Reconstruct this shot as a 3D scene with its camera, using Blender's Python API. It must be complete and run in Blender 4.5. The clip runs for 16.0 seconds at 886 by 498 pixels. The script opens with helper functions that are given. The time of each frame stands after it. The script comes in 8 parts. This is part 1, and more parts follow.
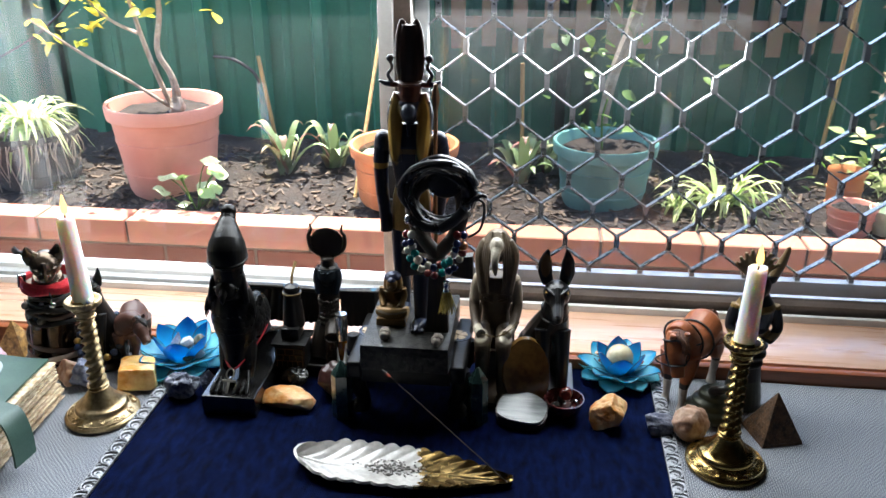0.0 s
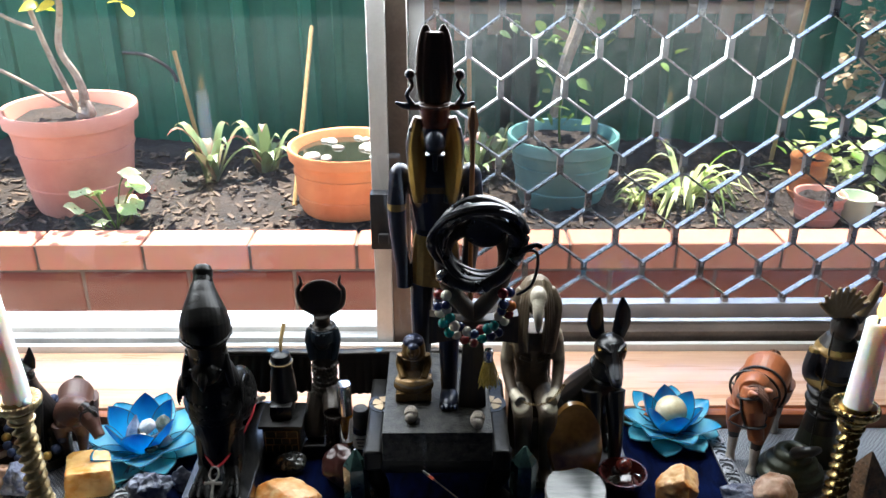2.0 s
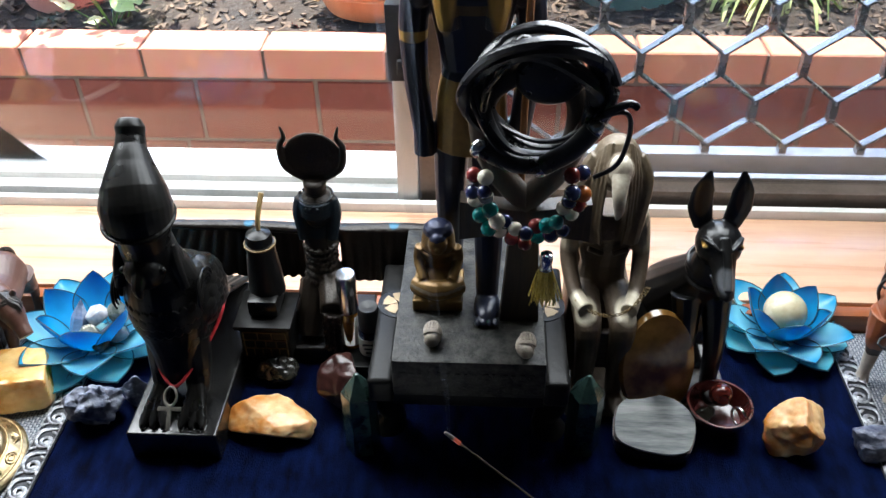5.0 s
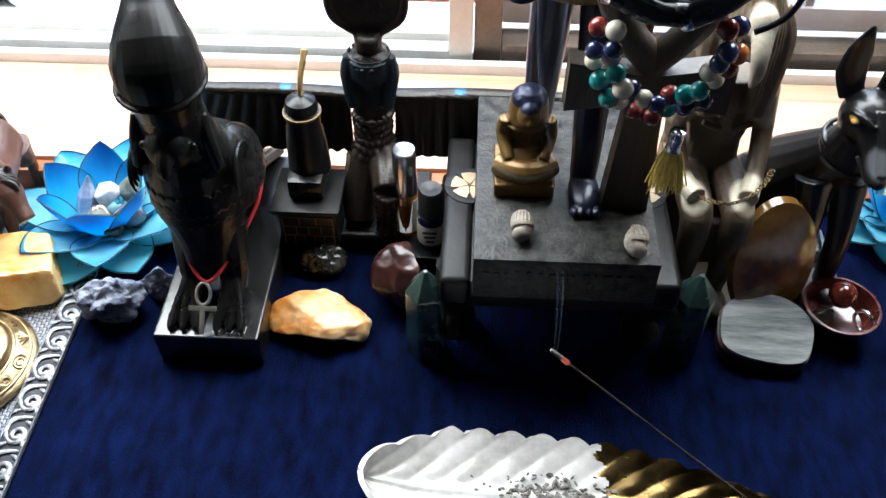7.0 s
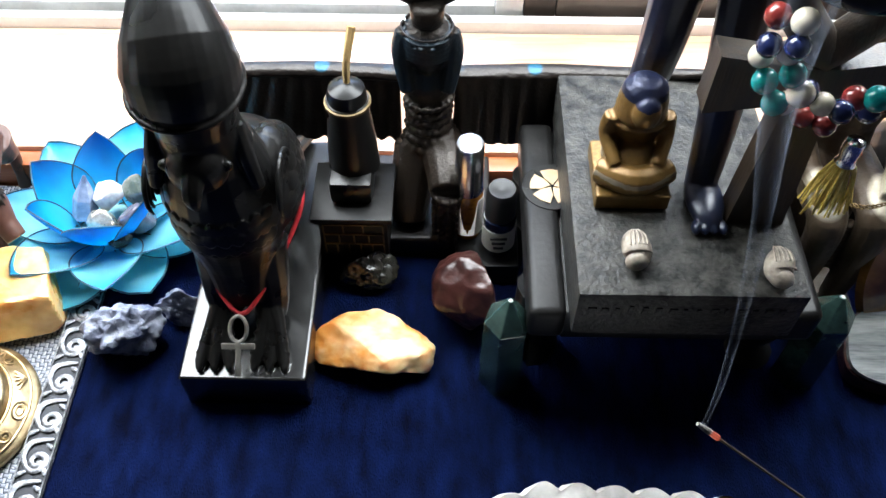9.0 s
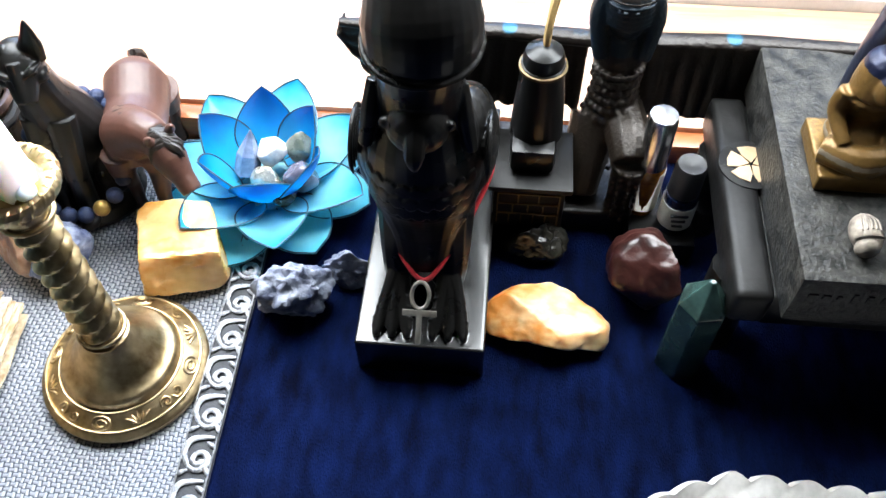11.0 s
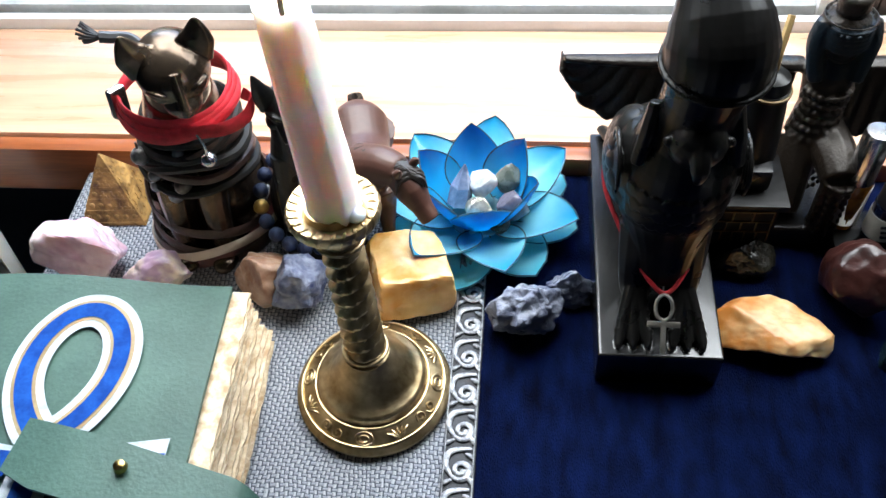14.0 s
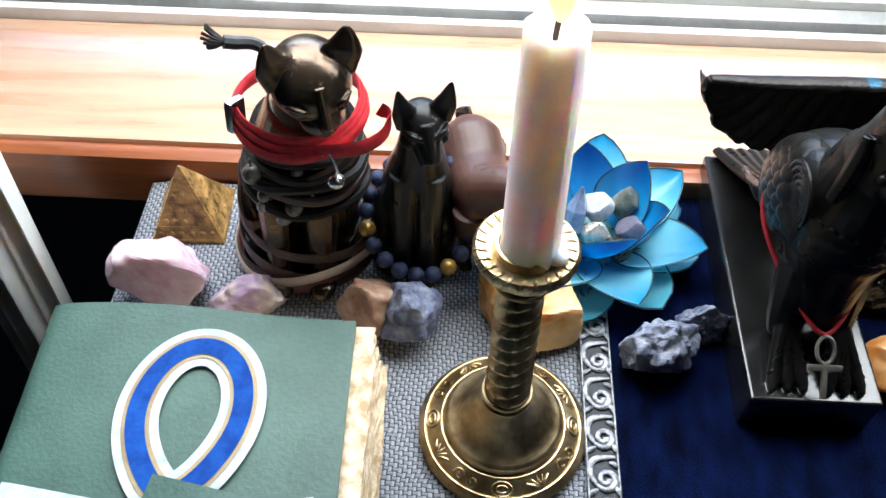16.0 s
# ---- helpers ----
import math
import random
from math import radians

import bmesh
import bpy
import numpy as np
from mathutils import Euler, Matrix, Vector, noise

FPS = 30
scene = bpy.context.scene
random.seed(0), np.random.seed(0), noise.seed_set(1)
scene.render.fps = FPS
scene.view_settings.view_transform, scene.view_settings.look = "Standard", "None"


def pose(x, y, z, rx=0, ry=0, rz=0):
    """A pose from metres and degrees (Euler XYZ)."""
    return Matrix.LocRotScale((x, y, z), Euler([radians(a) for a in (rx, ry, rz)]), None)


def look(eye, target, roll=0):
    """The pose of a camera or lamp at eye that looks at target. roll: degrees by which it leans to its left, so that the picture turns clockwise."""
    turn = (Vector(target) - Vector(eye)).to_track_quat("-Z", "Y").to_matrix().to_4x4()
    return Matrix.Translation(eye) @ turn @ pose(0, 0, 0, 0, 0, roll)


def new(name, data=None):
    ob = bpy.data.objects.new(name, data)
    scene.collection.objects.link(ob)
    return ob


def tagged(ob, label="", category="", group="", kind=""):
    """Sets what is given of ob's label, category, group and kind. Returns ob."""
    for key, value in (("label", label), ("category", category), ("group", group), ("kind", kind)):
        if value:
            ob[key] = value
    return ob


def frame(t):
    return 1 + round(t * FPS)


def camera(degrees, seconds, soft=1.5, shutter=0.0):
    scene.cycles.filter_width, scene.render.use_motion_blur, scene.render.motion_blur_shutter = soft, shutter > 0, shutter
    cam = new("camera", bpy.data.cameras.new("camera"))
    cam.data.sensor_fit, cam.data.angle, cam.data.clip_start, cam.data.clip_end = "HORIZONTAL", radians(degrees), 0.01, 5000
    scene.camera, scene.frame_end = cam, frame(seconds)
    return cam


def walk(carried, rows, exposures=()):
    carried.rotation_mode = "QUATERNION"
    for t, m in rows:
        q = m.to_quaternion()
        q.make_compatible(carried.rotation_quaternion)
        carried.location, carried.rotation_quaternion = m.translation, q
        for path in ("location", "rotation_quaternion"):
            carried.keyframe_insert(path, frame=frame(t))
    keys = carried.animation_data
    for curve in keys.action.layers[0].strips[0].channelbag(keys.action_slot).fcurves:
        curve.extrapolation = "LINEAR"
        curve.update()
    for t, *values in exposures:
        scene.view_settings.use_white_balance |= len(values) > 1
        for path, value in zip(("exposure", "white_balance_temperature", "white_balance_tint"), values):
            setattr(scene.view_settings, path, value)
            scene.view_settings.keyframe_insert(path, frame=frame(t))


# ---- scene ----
cam = camera(55.1, 16.0)
METRES, EYE, TILT, LEAN, TURN = 1.05, 0.559, -23.0, 0.0, 6.5
ROWS = [
    (0.0, 0.0, 0.0, 0.0, -0.0, 0.0, 0.0),
    (0.5, -0.0104, 0.0235, 0.0052, -0.27, -0.39, 0.16),
    (1.0, -0.0342, 0.0717, 0.0298, -2.25, -0.18, 0.8),
    (1.5, -0.0682, 0.1199, 0.0545, -4.4, -0.37, 1.65),
    (2.0, -0.1043, 0.1753, 0.0687, -6.28, -1.51, 2.69),
    (2.5, -0.1216, 0.2055, 0.0677, -7.38, -3.91, 2.72),
    (3.0, -0.09, 0.2434, 0.0711, -6.71, -7.58, 1.88),
    (5.5, -0.0734, 0.4387, 0.0934, -2.93, -17.4, 2.29),
    (6.0, -0.0926, 0.4641, 0.0875, -3.44, -20.21, 1.78),
    (6.5, -0.1106, 0.4789, 0.0824, -3.37, -22.52, 1.38),
    (7.0, -0.1186, 0.5007, 0.0775, -3.4, -24.52, 1.45),
    (7.5, -0.1271, 0.5291, 0.0782, -3.88, -26.31, 1.59),
    (8.0, -0.1355, 0.5589, 0.0845, -5.46, -27.5, 2.28),
    (10.5, -0.2058, 0.6168, 0.0776, -2.87, -32.04, 1.07),
    (11.0, -0.2235, 0.6123, 0.0793, -1.12, -31.56, 1.01),
    (11.5, -0.236, 0.6037, 0.0794, 0.95, -31.04, 0.61),
    (12.0, -0.2371, 0.5995, 0.0786, 4.68, -30.22, -0.91),
    (12.5, -0.2266, 0.5865, 0.0827, 8.5, -28.82, -2.06),
    (13.0, -0.2472, 0.579, 0.0834, 9.1, -27.68, -0.33),
    (13.5, -0.2817, 0.5811, 0.0827, 4.04, -27.73, 2.62),
    (14.0, -0.3246, 0.5836, 0.0834, -0.44, -28.07, 3.62),
    (14.5, -0.3569, 0.5945, 0.0834, -2.5, -28.02, 3.23),
    (15.0, -0.3835, 0.6096, 0.0871, -3.72, -28.15, 2.67),
    (15.5, -0.4, 0.6199, 0.0892, -4.14, -28.06, 1.88),
    (16.0, -0.4153, 0.6253, 0.0868, -3.4, -28.67, 0.93),
]
EXPOSURES = [(0.0, 2.84), (2.5, 2.82), (5.5, 3.0), (6.5, 3.26), (8.0, 3.55), (11.0, 3.68), (13.5, 3.05), (14.5, 3.0), (16.0, 2.84)]
walk(cam, [(t, pose(0, 0, EYE, TILT, LEAN, TURN) @ pose(METRES * x, METRES * y, METRES * z, 90 + pitch, roll, yaw)) for t, x, y, z, yaw, pitch, roll in ROWS], EXPOSURES)

# ---- world, sun, large lights ----
world = bpy.data.worlds.new("sky")
scene.world = world
world.use_nodes = True
wn = world.node_tree.nodes
sky = wn.new("ShaderNodeTexSky")
sky.sky_type = "NISHITA"
sky.sun_disc = False
sky.sun_elevation, sky.sun_rotation = radians(74), radians(-18)
world.node_tree.links.new(sky.outputs[0], wn["Background"].inputs[0])
wn["Background"].inputs[1].default_value = 0.22
sun = new("sun", bpy.data.lights.new("sun", "SUN"))
sun.data.energy, sun.data.angle, sun.data.color = 4.5, radians(0.6), (1.0, 0.95, 0.86)
sun.matrix_world = look((-0.85, 2.6, 9.6), (0.0, 0.0, 0.0))
daylight = new("window_daylight", bpy.data.lights.new("window_daylight", "AREA"))
daylight.data.shape, daylight.data.size, daylight.data.size_y = "RECTANGLE", 1.05, 0.44
daylight.data.energy, daylight.data.color = 3.0, (0.9, 0.96, 1.0)
daylight.matrix_world = look((-0.27, 1.05, 0.50), (-0.27, 0.45, 0.14))

# ---- small builders ----
ORIGIN = {}


def thing(name, base, label, category, group="", kind=""):
    ob = new(name)
    ob.location = base
    ob.empty_display_size = 0.02
    ORIGIN[ob] = Vector(base)
    return tagged(ob, label, category, group, kind)


def part(name, bm, material, parent=None, label="", smooth=True, base=None, angle=38):
    """Link a bmesh, built in world metres, as one mesh, under a thing or a part."""
    o = ORIGIN[parent] if parent is not None else Vector(base or (0, 0, 0))
    bmesh.ops.translate(bm, verts=bm.verts, vec=-o)
    bmesh.ops.recalc_face_normals(bm, faces=bm.faces)
    me = bpy.data.meshes.new(name)
    bm.to_mesh(me)
    bm.free()
    for m in material if isinstance(material, (list, tuple)) else [material]:
        me.materials.append(m)
    if smooth:
        me.shade_smooth()
        me.set_sharp_from_angle(angle=radians(angle))
    ob = new(name, me)
    ORIGIN[ob] = o
    if parent is not None:
        ob.parent = parent
    else:
        ob.location = o
    if label:
        ob["label"] = label
    return ob


def single(name, bm, material, base, label, category, group="", kind="", smooth=True, angle=38):
    return tagged(part(name, bm, material, None, "", smooth, base, angle), label, category, group, kind)


def box(bm, lo, hi, bev=0.0015, seg=2, m=None):
    g = bmesh.ops.create_cube(bm, size=1.0)["verts"]
    c, s = [(a + b) / 2 for a, b in zip(lo, hi)], [abs(b - a) for a, b in zip(lo, hi)]
    for v in g:
        v.co = Vector((v.co.x * s[0] + c[0], v.co.y * s[1] + c[1], v.co.z * s[2] + c[2]))
    if m is not None:
        for v in g:
            v.co = m @ v.co
    if bev:
        es = {e for v in g for e in v.link_edges}
        bmesh.ops.bevel(bm, geom=list(es), offset=bev, segments=seg, affect="EDGES", profile=0.6)


def ball(bm, c, r, rx=0, ry=0, rz=0, seg=20):
    r = (r, r, r) if isinstance(r, (int, float)) else r
    m = pose(*c, rx, ry, rz) @ Matrix.Diagonal((*r, 1))
    bmesh.ops.create_uvsphere(bm, u_segments=seg, v_segments=max(6, seg * 2 // 3), radius=1.0, matrix=m)


def spline(pts, n=6):
    p = [Vector(q) for q in pts]
    if len(p) < 3 or n < 2:
        return p
    out = []
    for i in range(len(p) - 1):
        a, b, c, d = p[max(i - 1, 0)], p[i], p[i + 1], p[min(i + 2, len(p) - 1)]
        for k in range(n):
            t = k / n
            out.append(0.5 * (2 * b + (c - a) * t + (2 * a - 5 * b + 4 * c - d) * t * t + (3 * b - a - 3 * c + d) * t ** 3))
    return out + [p[-1]]


def tube(bm, pts, rs, seg=10, n=6, flat=1.0, up=(0, 0, 1), closed=False):
    """Sweep a round or flattened section along a smooth line; rs: one radius or one for each point."""
    rs = [rs] * len(pts) if isinstance(rs, (int, float)) else list(rs)
    if closed:
        pts, rs = list(pts) + [pts[0]], rs + [rs[0]]
    line = spline(pts, n)
    rad = [float(a) for a in np.interp(np.linspace(0, 1, len(line)), np.linspace(0, 1, len(rs)), rs)]
    rings, u = [], Vector(up)
    for i, q in enumerate(line):
        d = (line[min(i + 1, len(line) - 1)] - line[max(i - 1, 0)]).normalized()
        if closed and i in (0, len(line) - 1):
            d = (line[1] - line[-2]).normalized()
        s = d.cross(u)
        if s.length < 1e-4:
            s = d.orthogonal()
        s.normalize()
        w = s.cross(d).normalized()
        if flat == 1.0:
            u = w
        rings.append([bm.verts.new(q + rad[i] * (math.cos(a) * s + flat * math.sin(a) * w)) for a in (2 * math.pi * k / seg for k in range(seg))])
    if closed:
        for v in rings.pop():
            bm.verts.remove(v)
        rings.append(rings[0])
    for a, b in zip(rings, rings[1:]):
        for k in range(seg):
            bm.faces.new((a[k], a[(k + 1) % seg], b[(k + 1) % seg], b[k]))
    if not closed:
        bm.faces.new(rings[0][::-1])
        bm.faces.new(rings[-1])


def lathe(bm, prof, c, seg=40, fn=None):
    """Turn a profile of (radius, height) round an upright line at c; fn bends the radius by angle and height."""
    rings = []
    for r, z in prof:
        row = []
        for k in range(seg):
            a = 2 * math.pi * k / seg
            q = r + (fn(a, z) if fn else 0.0)
            row.append(bm.verts.new((c[0] + q * math.cos(a), c[1] + q * math.sin(a), c[2] + z)))
        rings.append(row)
    for a, b in zip(rings, rings[1:]):
        for k in range(seg):
            bm.faces.new((a[k], a[(k + 1) % seg], b[(k + 1) % seg], b[k]))
    bm.faces.new(rings[0][::-1])
    bm.faces.new(rings[-1])


def sheet(bm, fn, nu, nv, thick=0.0, closed_u=False):
    """A grid surface fn(u, v), u and v from 0 to 1, with an optional thickness along its normals."""
    g = [[bm.verts.new(fn(i / nu, j / nv)) for j in range(nv + 1)] for i in range(nu + 1)]
    fs = [bm.faces.new((g[i][j], g[i + 1][j], g[i + 1][j + 1], g[i][j + 1])) for i in range(nu) for j in range(nv)]
    if thick:
        bm.normal_update()
        bmesh.ops.solidify(bm, geom=fs, thickness=thick)
    return fs


def prism(bm, outline, thick, m):
    """Extrude a flat outline (x, y) by thick along its z, laid by the pose m."""
    lo = [bm.verts.new(m @ Vector((x, y, 0))) for x, y in outline]
    hi = [bm.verts.new(m @ Vector((x, y, thick))) for x, y in outline]
    bm.faces.new(lo[::-1])
    bm.faces.new(hi)
    for i in range(len(lo)):
        j = (i + 1) % len(lo)
        bm.faces.new((lo[i], lo[j], hi[j], hi[i]))


def statue(name, bm, material, base, label, category, voxel=0.0008, smooth=2):
    """One sculpted mesh: the joined forms melt into one skin."""
    ob = single(name, bm, material, base, label, category)
    r = ob.modifiers.new("skin", "REMESH")
    r.mode, r.voxel_size, r.use_smooth_shade = "VOXEL", voxel, True
    s = ob.modifiers.new("soft", "SMOOTH")
    s.factor, s.iterations = 0.5, smooth
    return ob


def stone(bm, c, size, seed, cuts=11, rough=0.10, sub=5, rz=0.0, lo=0.5, soft=1, block=False):
    """A broken mineral lump: a ball cut by random planes, with a fine uneven skin, resting on its underside."""
    rnd = random.Random(seed)
    g = bmesh.ops.create_icosphere(bm, subdivisions=sub, radius=1.0)["verts"]
    planes = []
    for _ in range(cuts):
        n = Vector((rnd.gauss(0, 1), rnd.gauss(0, 1), rnd.gauss(0, 1))).normalized()
        planes.append((n, rnd.uniform(lo, 0.9)))
    if block:
        planes += [(Vector(n).normalized(), h) for n, h in (((1, 0.1, 0), 0.62), ((-1, 0, 0.1), 0.60), ((0.1, 1, 0), 0.62), ((0, -1, 0.15), 0.60), ((0.1, 0.12, 1), 0.52))]
    off = Vector((seed * 3.1, seed * 1.7, 0))
    for v in g:
        d = v.co.normalized()
        k = min([1.0] + [h / d.dot(n) for n, h in planes if d.dot(n) > 1e-3])
        k *= 1 + rough * noise.noise(d * 2.3 + off) + rough * 0.6 * noise.noise(d * 6 + off) + rough * 0.35 * noise.noise(d * 15 + off)
        v.co = d * k
    zlo = min(v.co.z for v in g)
    t = Matrix.Rotation(radians(rz), 3, "Z")
    for v in g:
        q = t @ Vector((v.co.x * size[0], v.co.y * size[1], (max(v.co.z, zlo * 0.8) - zlo * 0.8) * size[2]))
        v.co = q + Vector(c)
    for _ in range(soft):
        bmesh.ops.smooth_vert(bm, verts=g, factor=0.5, use_axis_x=True, use_axis_y=True, use_axis_z=True)


# ---- materials ----
def lin(h):
    return tuple(((c / 255) / 12.92 if c / 255 <= 0.04045 else ((c / 255 + 0.055) / 1.055) ** 2.4) for c in (int(h[i:i + 2], 16) for i in (0, 2, 4))) + (1.0,)


def rgba(c):
    return lin(c) if isinstance(c, str) else (*c[:3], 1.0)


def nodes_of(name):
    m = bpy.data.materials.new(name)
    m.use_nodes = True
    return m, m.node_tree.nodes, m.node_tree.links, m.node_tree.nodes["Principled BSDF"]


def surf(name, a, b, scale=60.0, rough=0.5, metal=0.0, bump=0.2, bscale=400.0, spread=0.5, vary=0.12, coat=0.0, sheen=0.0, trans=0.0, sss=0.0, depth=0.0006, stretch=(1, 1, 1), spec=0.5):
    """A surface of two colours mixed by coarse and fine noise, with uneven gloss and fine relief."""
    m, n, l, p = nodes_of(name)
    co = n.new("ShaderNodeTexCoord")
    mp = n.new("ShaderNodeMapping")
    mp.inputs["Scale"].default_value = stretch
    l.new(co.outputs["Object"], mp.inputs[0])
    big, fine = n.new("ShaderNodeTexNoise"), n.new("ShaderNodeTexNoise")
    for t, s in ((big, scale), (fine, bscale)):
        t.inputs["Scale"].default_value = s
        t.inputs["Detail"].default_value = 6.0
        l.new(mp.outputs[0], t.inputs["Vector"])
    mix = n.new("ShaderNodeMath")
    mix.operation = "MULTIPLY_ADD"
    l.new(fine.outputs[0], mix.inputs[0])
    mix.inputs[1].default_value = 0.35
    l.new(big.outputs[0], mix.inputs[2])
    ramp = n.new("ShaderNodeValToRGB")
    ramp.color_ramp.elements[0].position, ramp.color_ramp.elements[1].position = 0.67 - spread * 0.35, 0.67 + spread * 0.35
    ramp.color_ramp.elements[0].color, ramp.color_ramp.elements[1].color = rgba(a), rgba(b)
    l.new(mix.outputs[0], ramp.inputs[0])
    l.new(ramp.outputs[0], p.inputs["Base Color"])
    rr = n.new("ShaderNodeMapRange")
    rr.inputs["To Min"].default_value, rr.inputs["To Max"].default_value = max(0.02, rough - vary), min(1.0, rough + vary)
    l.new(big.outputs[0], rr.inputs[0])
    l.new(rr.outputs[0], p.inputs["Roughness"])
    p.inputs["Metallic"].default_value = metal
    p.inputs["Coat Weight"].default_value = coat
    p.inputs["Coat Roughness"].default_value = 0.12
    p.inputs["Sheen Weight"].default_value = sheen
    p.inputs["Transmission Weight"].default_value = trans
    p.inputs["Specular IOR Level"].default_value = spec
    if sss:
        p.inputs["Subsurface Weight"].default_value = sss
        p.inputs["Subsurface Radius"].default_value = (0.012, 0.007, 0.004)
        p.inputs["Subsurface Scale"].default_value = 0.6
    bp = n.new("ShaderNodeBump")
    bp.inputs["Strength"].default_value, bp.inputs["Distance"].default_value = bump, depth
    l.new(fine.outputs[0], bp.inputs["Height"])
    l.new(bp.outputs[0], p.inputs["Normal"])
    return m


def banded(name, bands, rough=0.4, metal=0.3, axis=2, bump=0.25, bscale=500.0, soft=0.0015, lo=0.0, hi=0.35, spec=0.5, core=0.0, flank=(0.01, 0.01, 0.012)):
    """Paint laid in bands along the object's height: (height, colour) from the bottom up, worn by fine noise."""
    m, n, l, p = nodes_of(name)
    co = n.new("ShaderNodeTexCoord")
    sep = n.new("ShaderNodeSeparateXYZ")
    l.new(co.outputs["Object"], sep.inputs[0])
    nz = n.new("ShaderNodeTexNoise")
    nz.inputs["Scale"].default_value, nz.inputs["Detail"].default_value = bscale, 5.0
    l.new(co.outputs["Object"], nz.inputs["Vector"])
    ad = n.new("ShaderNodeMath")
    ad.operation = "MULTIPLY_ADD"
    l.new(nz.outputs[0], ad.inputs[0])
    ad.inputs[1].default_value = soft
    l.new(sep.outputs[axis], ad.inputs[2])
    mr = n.new("ShaderNodeMapRange")
    mr.inputs["From Min"].default_value, mr.inputs["From Max"].default_value = lo, hi
    l.new(ad.outputs[0], mr.inputs[0])
    ramp = n.new("ShaderNodeValToRGB")
    ramp.color_ramp.interpolation = "CONSTANT"
    e = ramp.color_ramp.elements
    e[0].position, e[0].color = 0.0, rgba(bands[0][1])
    e[1].position, e[1].color = (bands[1][0] - lo) / (hi - lo), rgba(bands[1][1])
    for z, c in bands[2:]:
        k = e.new((z - lo) / (hi - lo))
        k.color = rgba(c)
    l.new(mr.outputs[0], ramp.inputs[0])
    dirt = n.new("ShaderNodeMix")
    dirt.data_type, dirt.blend_type = "RGBA", "MULTIPLY"
    dirt.inputs[0].default_value = 0.5
    paint = ramp.outputs[0]
    if core:
        # beyond this half width the limbs keep their own colour
        ab, gt, side = n.new("ShaderNodeMath"), n.new("ShaderNodeMath"), n.new("ShaderNodeMix")
        ab.operation, gt.operation, side.data_type = "ABSOLUTE", "GREATER_THAN", "RGBA"
        l.new(sep.outputs[0], ab.inputs[0])
        l.new(ab.outputs[0], gt.inputs[0])
        gt.inputs[1].default_value = core
        l.new(gt.outputs[0], side.inputs[0])
        l.new(paint, side.inputs[6])
        side.inputs[7].default_value = rgba(flank)
        paint = side.outputs[2]
    l.new(paint, dirt.inputs[6])
    l.new(nz.outputs[0], dirt.inputs[7])
    l.new(dirt.outputs[2], p.inputs["Base Color"])
    p.inputs["Roughness"].default_value, p.inputs["Metallic"].default_value = rough, metal
    p.inputs["Specular IOR Level"].default_value = spec
    bp = n.new("ShaderNodeBump")
    bp.inputs["Strength"].default_value, bp.inputs["Distance"].default_value = bump, 0.0005
    l.new(nz.outputs[0], bp.inputs["Height"])
    l.new(bp.outputs[0], p.inputs["Normal"])
    return m


def painted_spots(m, spots):
    """Lay spots of other paint or of painted highlight on a material: (centre, radii, colour) in the object's own
    metres.
    """
    n, l = m.node_tree.nodes, m.node_tree.links
    p = n["Principled BSDF"]
    co = n.new("ShaderNodeTexCoord")
    for c, r, col in spots:
        under = p.inputs["Base Color"].links[0].from_socket
        mp, ln, mr, mx = n.new("ShaderNodeVectorMath"), n.new("ShaderNodeVectorMath"), n.new("ShaderNodeMapRange"), n.new("ShaderNodeMix")
        dv = n.new("ShaderNodeVectorMath")
        mp.operation, dv.operation, ln.operation = "SUBTRACT", "DIVIDE", "LENGTH"
        mp.inputs[1].default_value, dv.inputs[1].default_value = c, r
        l.new(co.outputs["Object"], mp.inputs[0])
        l.new(mp.outputs[0], dv.inputs[0])
        l.new(dv.outputs[0], ln.inputs[0])
        mr.inputs["From Min"].default_value, mr.inputs["From Max"].default_value = 1.1, 0.85
        l.new(ln.outputs["Value"], mr.inputs[0])
        mx.data_type = "RGBA"
        l.new(mr.outputs[0], mx.inputs[0])
        l.new(under, mx.inputs[6])
        mx.inputs[7].default_value = rgba(col)
        l.new(mx.outputs[2], p.inputs["Base Color"])
    return m


def polished_below(m, height, rough):
    """The base under this height is polished smoother than the carving above it."""
    n, l = m.node_tree.nodes, m.node_tree.links
    p = n["Principled BSDF"]
    co, sp, lt, mx = n.new("ShaderNodeTexCoord"), n.new("ShaderNodeSeparateXYZ"), n.new("ShaderNodeMath"), n.new("ShaderNodeMix")
    l.new(co.outputs["Object"], sp.inputs[0])
    lt.operation = "LESS_THAN"
    lt.inputs[1].default_value = height
    l.new(sp.outputs[2], lt.inputs[0])
    under = p.inputs["Roughness"].links[0].from_socket
    l.new(lt.outputs[0], mx.inputs[0])
    l.new(under, mx.inputs[2])
    mx.inputs[3].default_value = rough
    l.new(mx.outputs[0], p.inputs["Roughness"])
    half = n.new("ShaderNodeMath")
    half.operation = "MULTIPLY"
    half.inputs[1].default_value = 0.4
    l.new(lt.outputs[0], half.inputs[0])
    l.new(half.outputs[0], p.inputs["Coat Weight"])
    sp2 = n.new("ShaderNodeMapRange")
    sp2.inputs["To Min"].default_value, sp2.inputs["To Max"].default_value = p.inputs["Specular IOR Level"].default_value, 0.5
    l.new(lt.outputs[0], sp2.inputs[0])
    l.new(sp2.outputs[0], p.inputs["Specular IOR Level"])
    return m


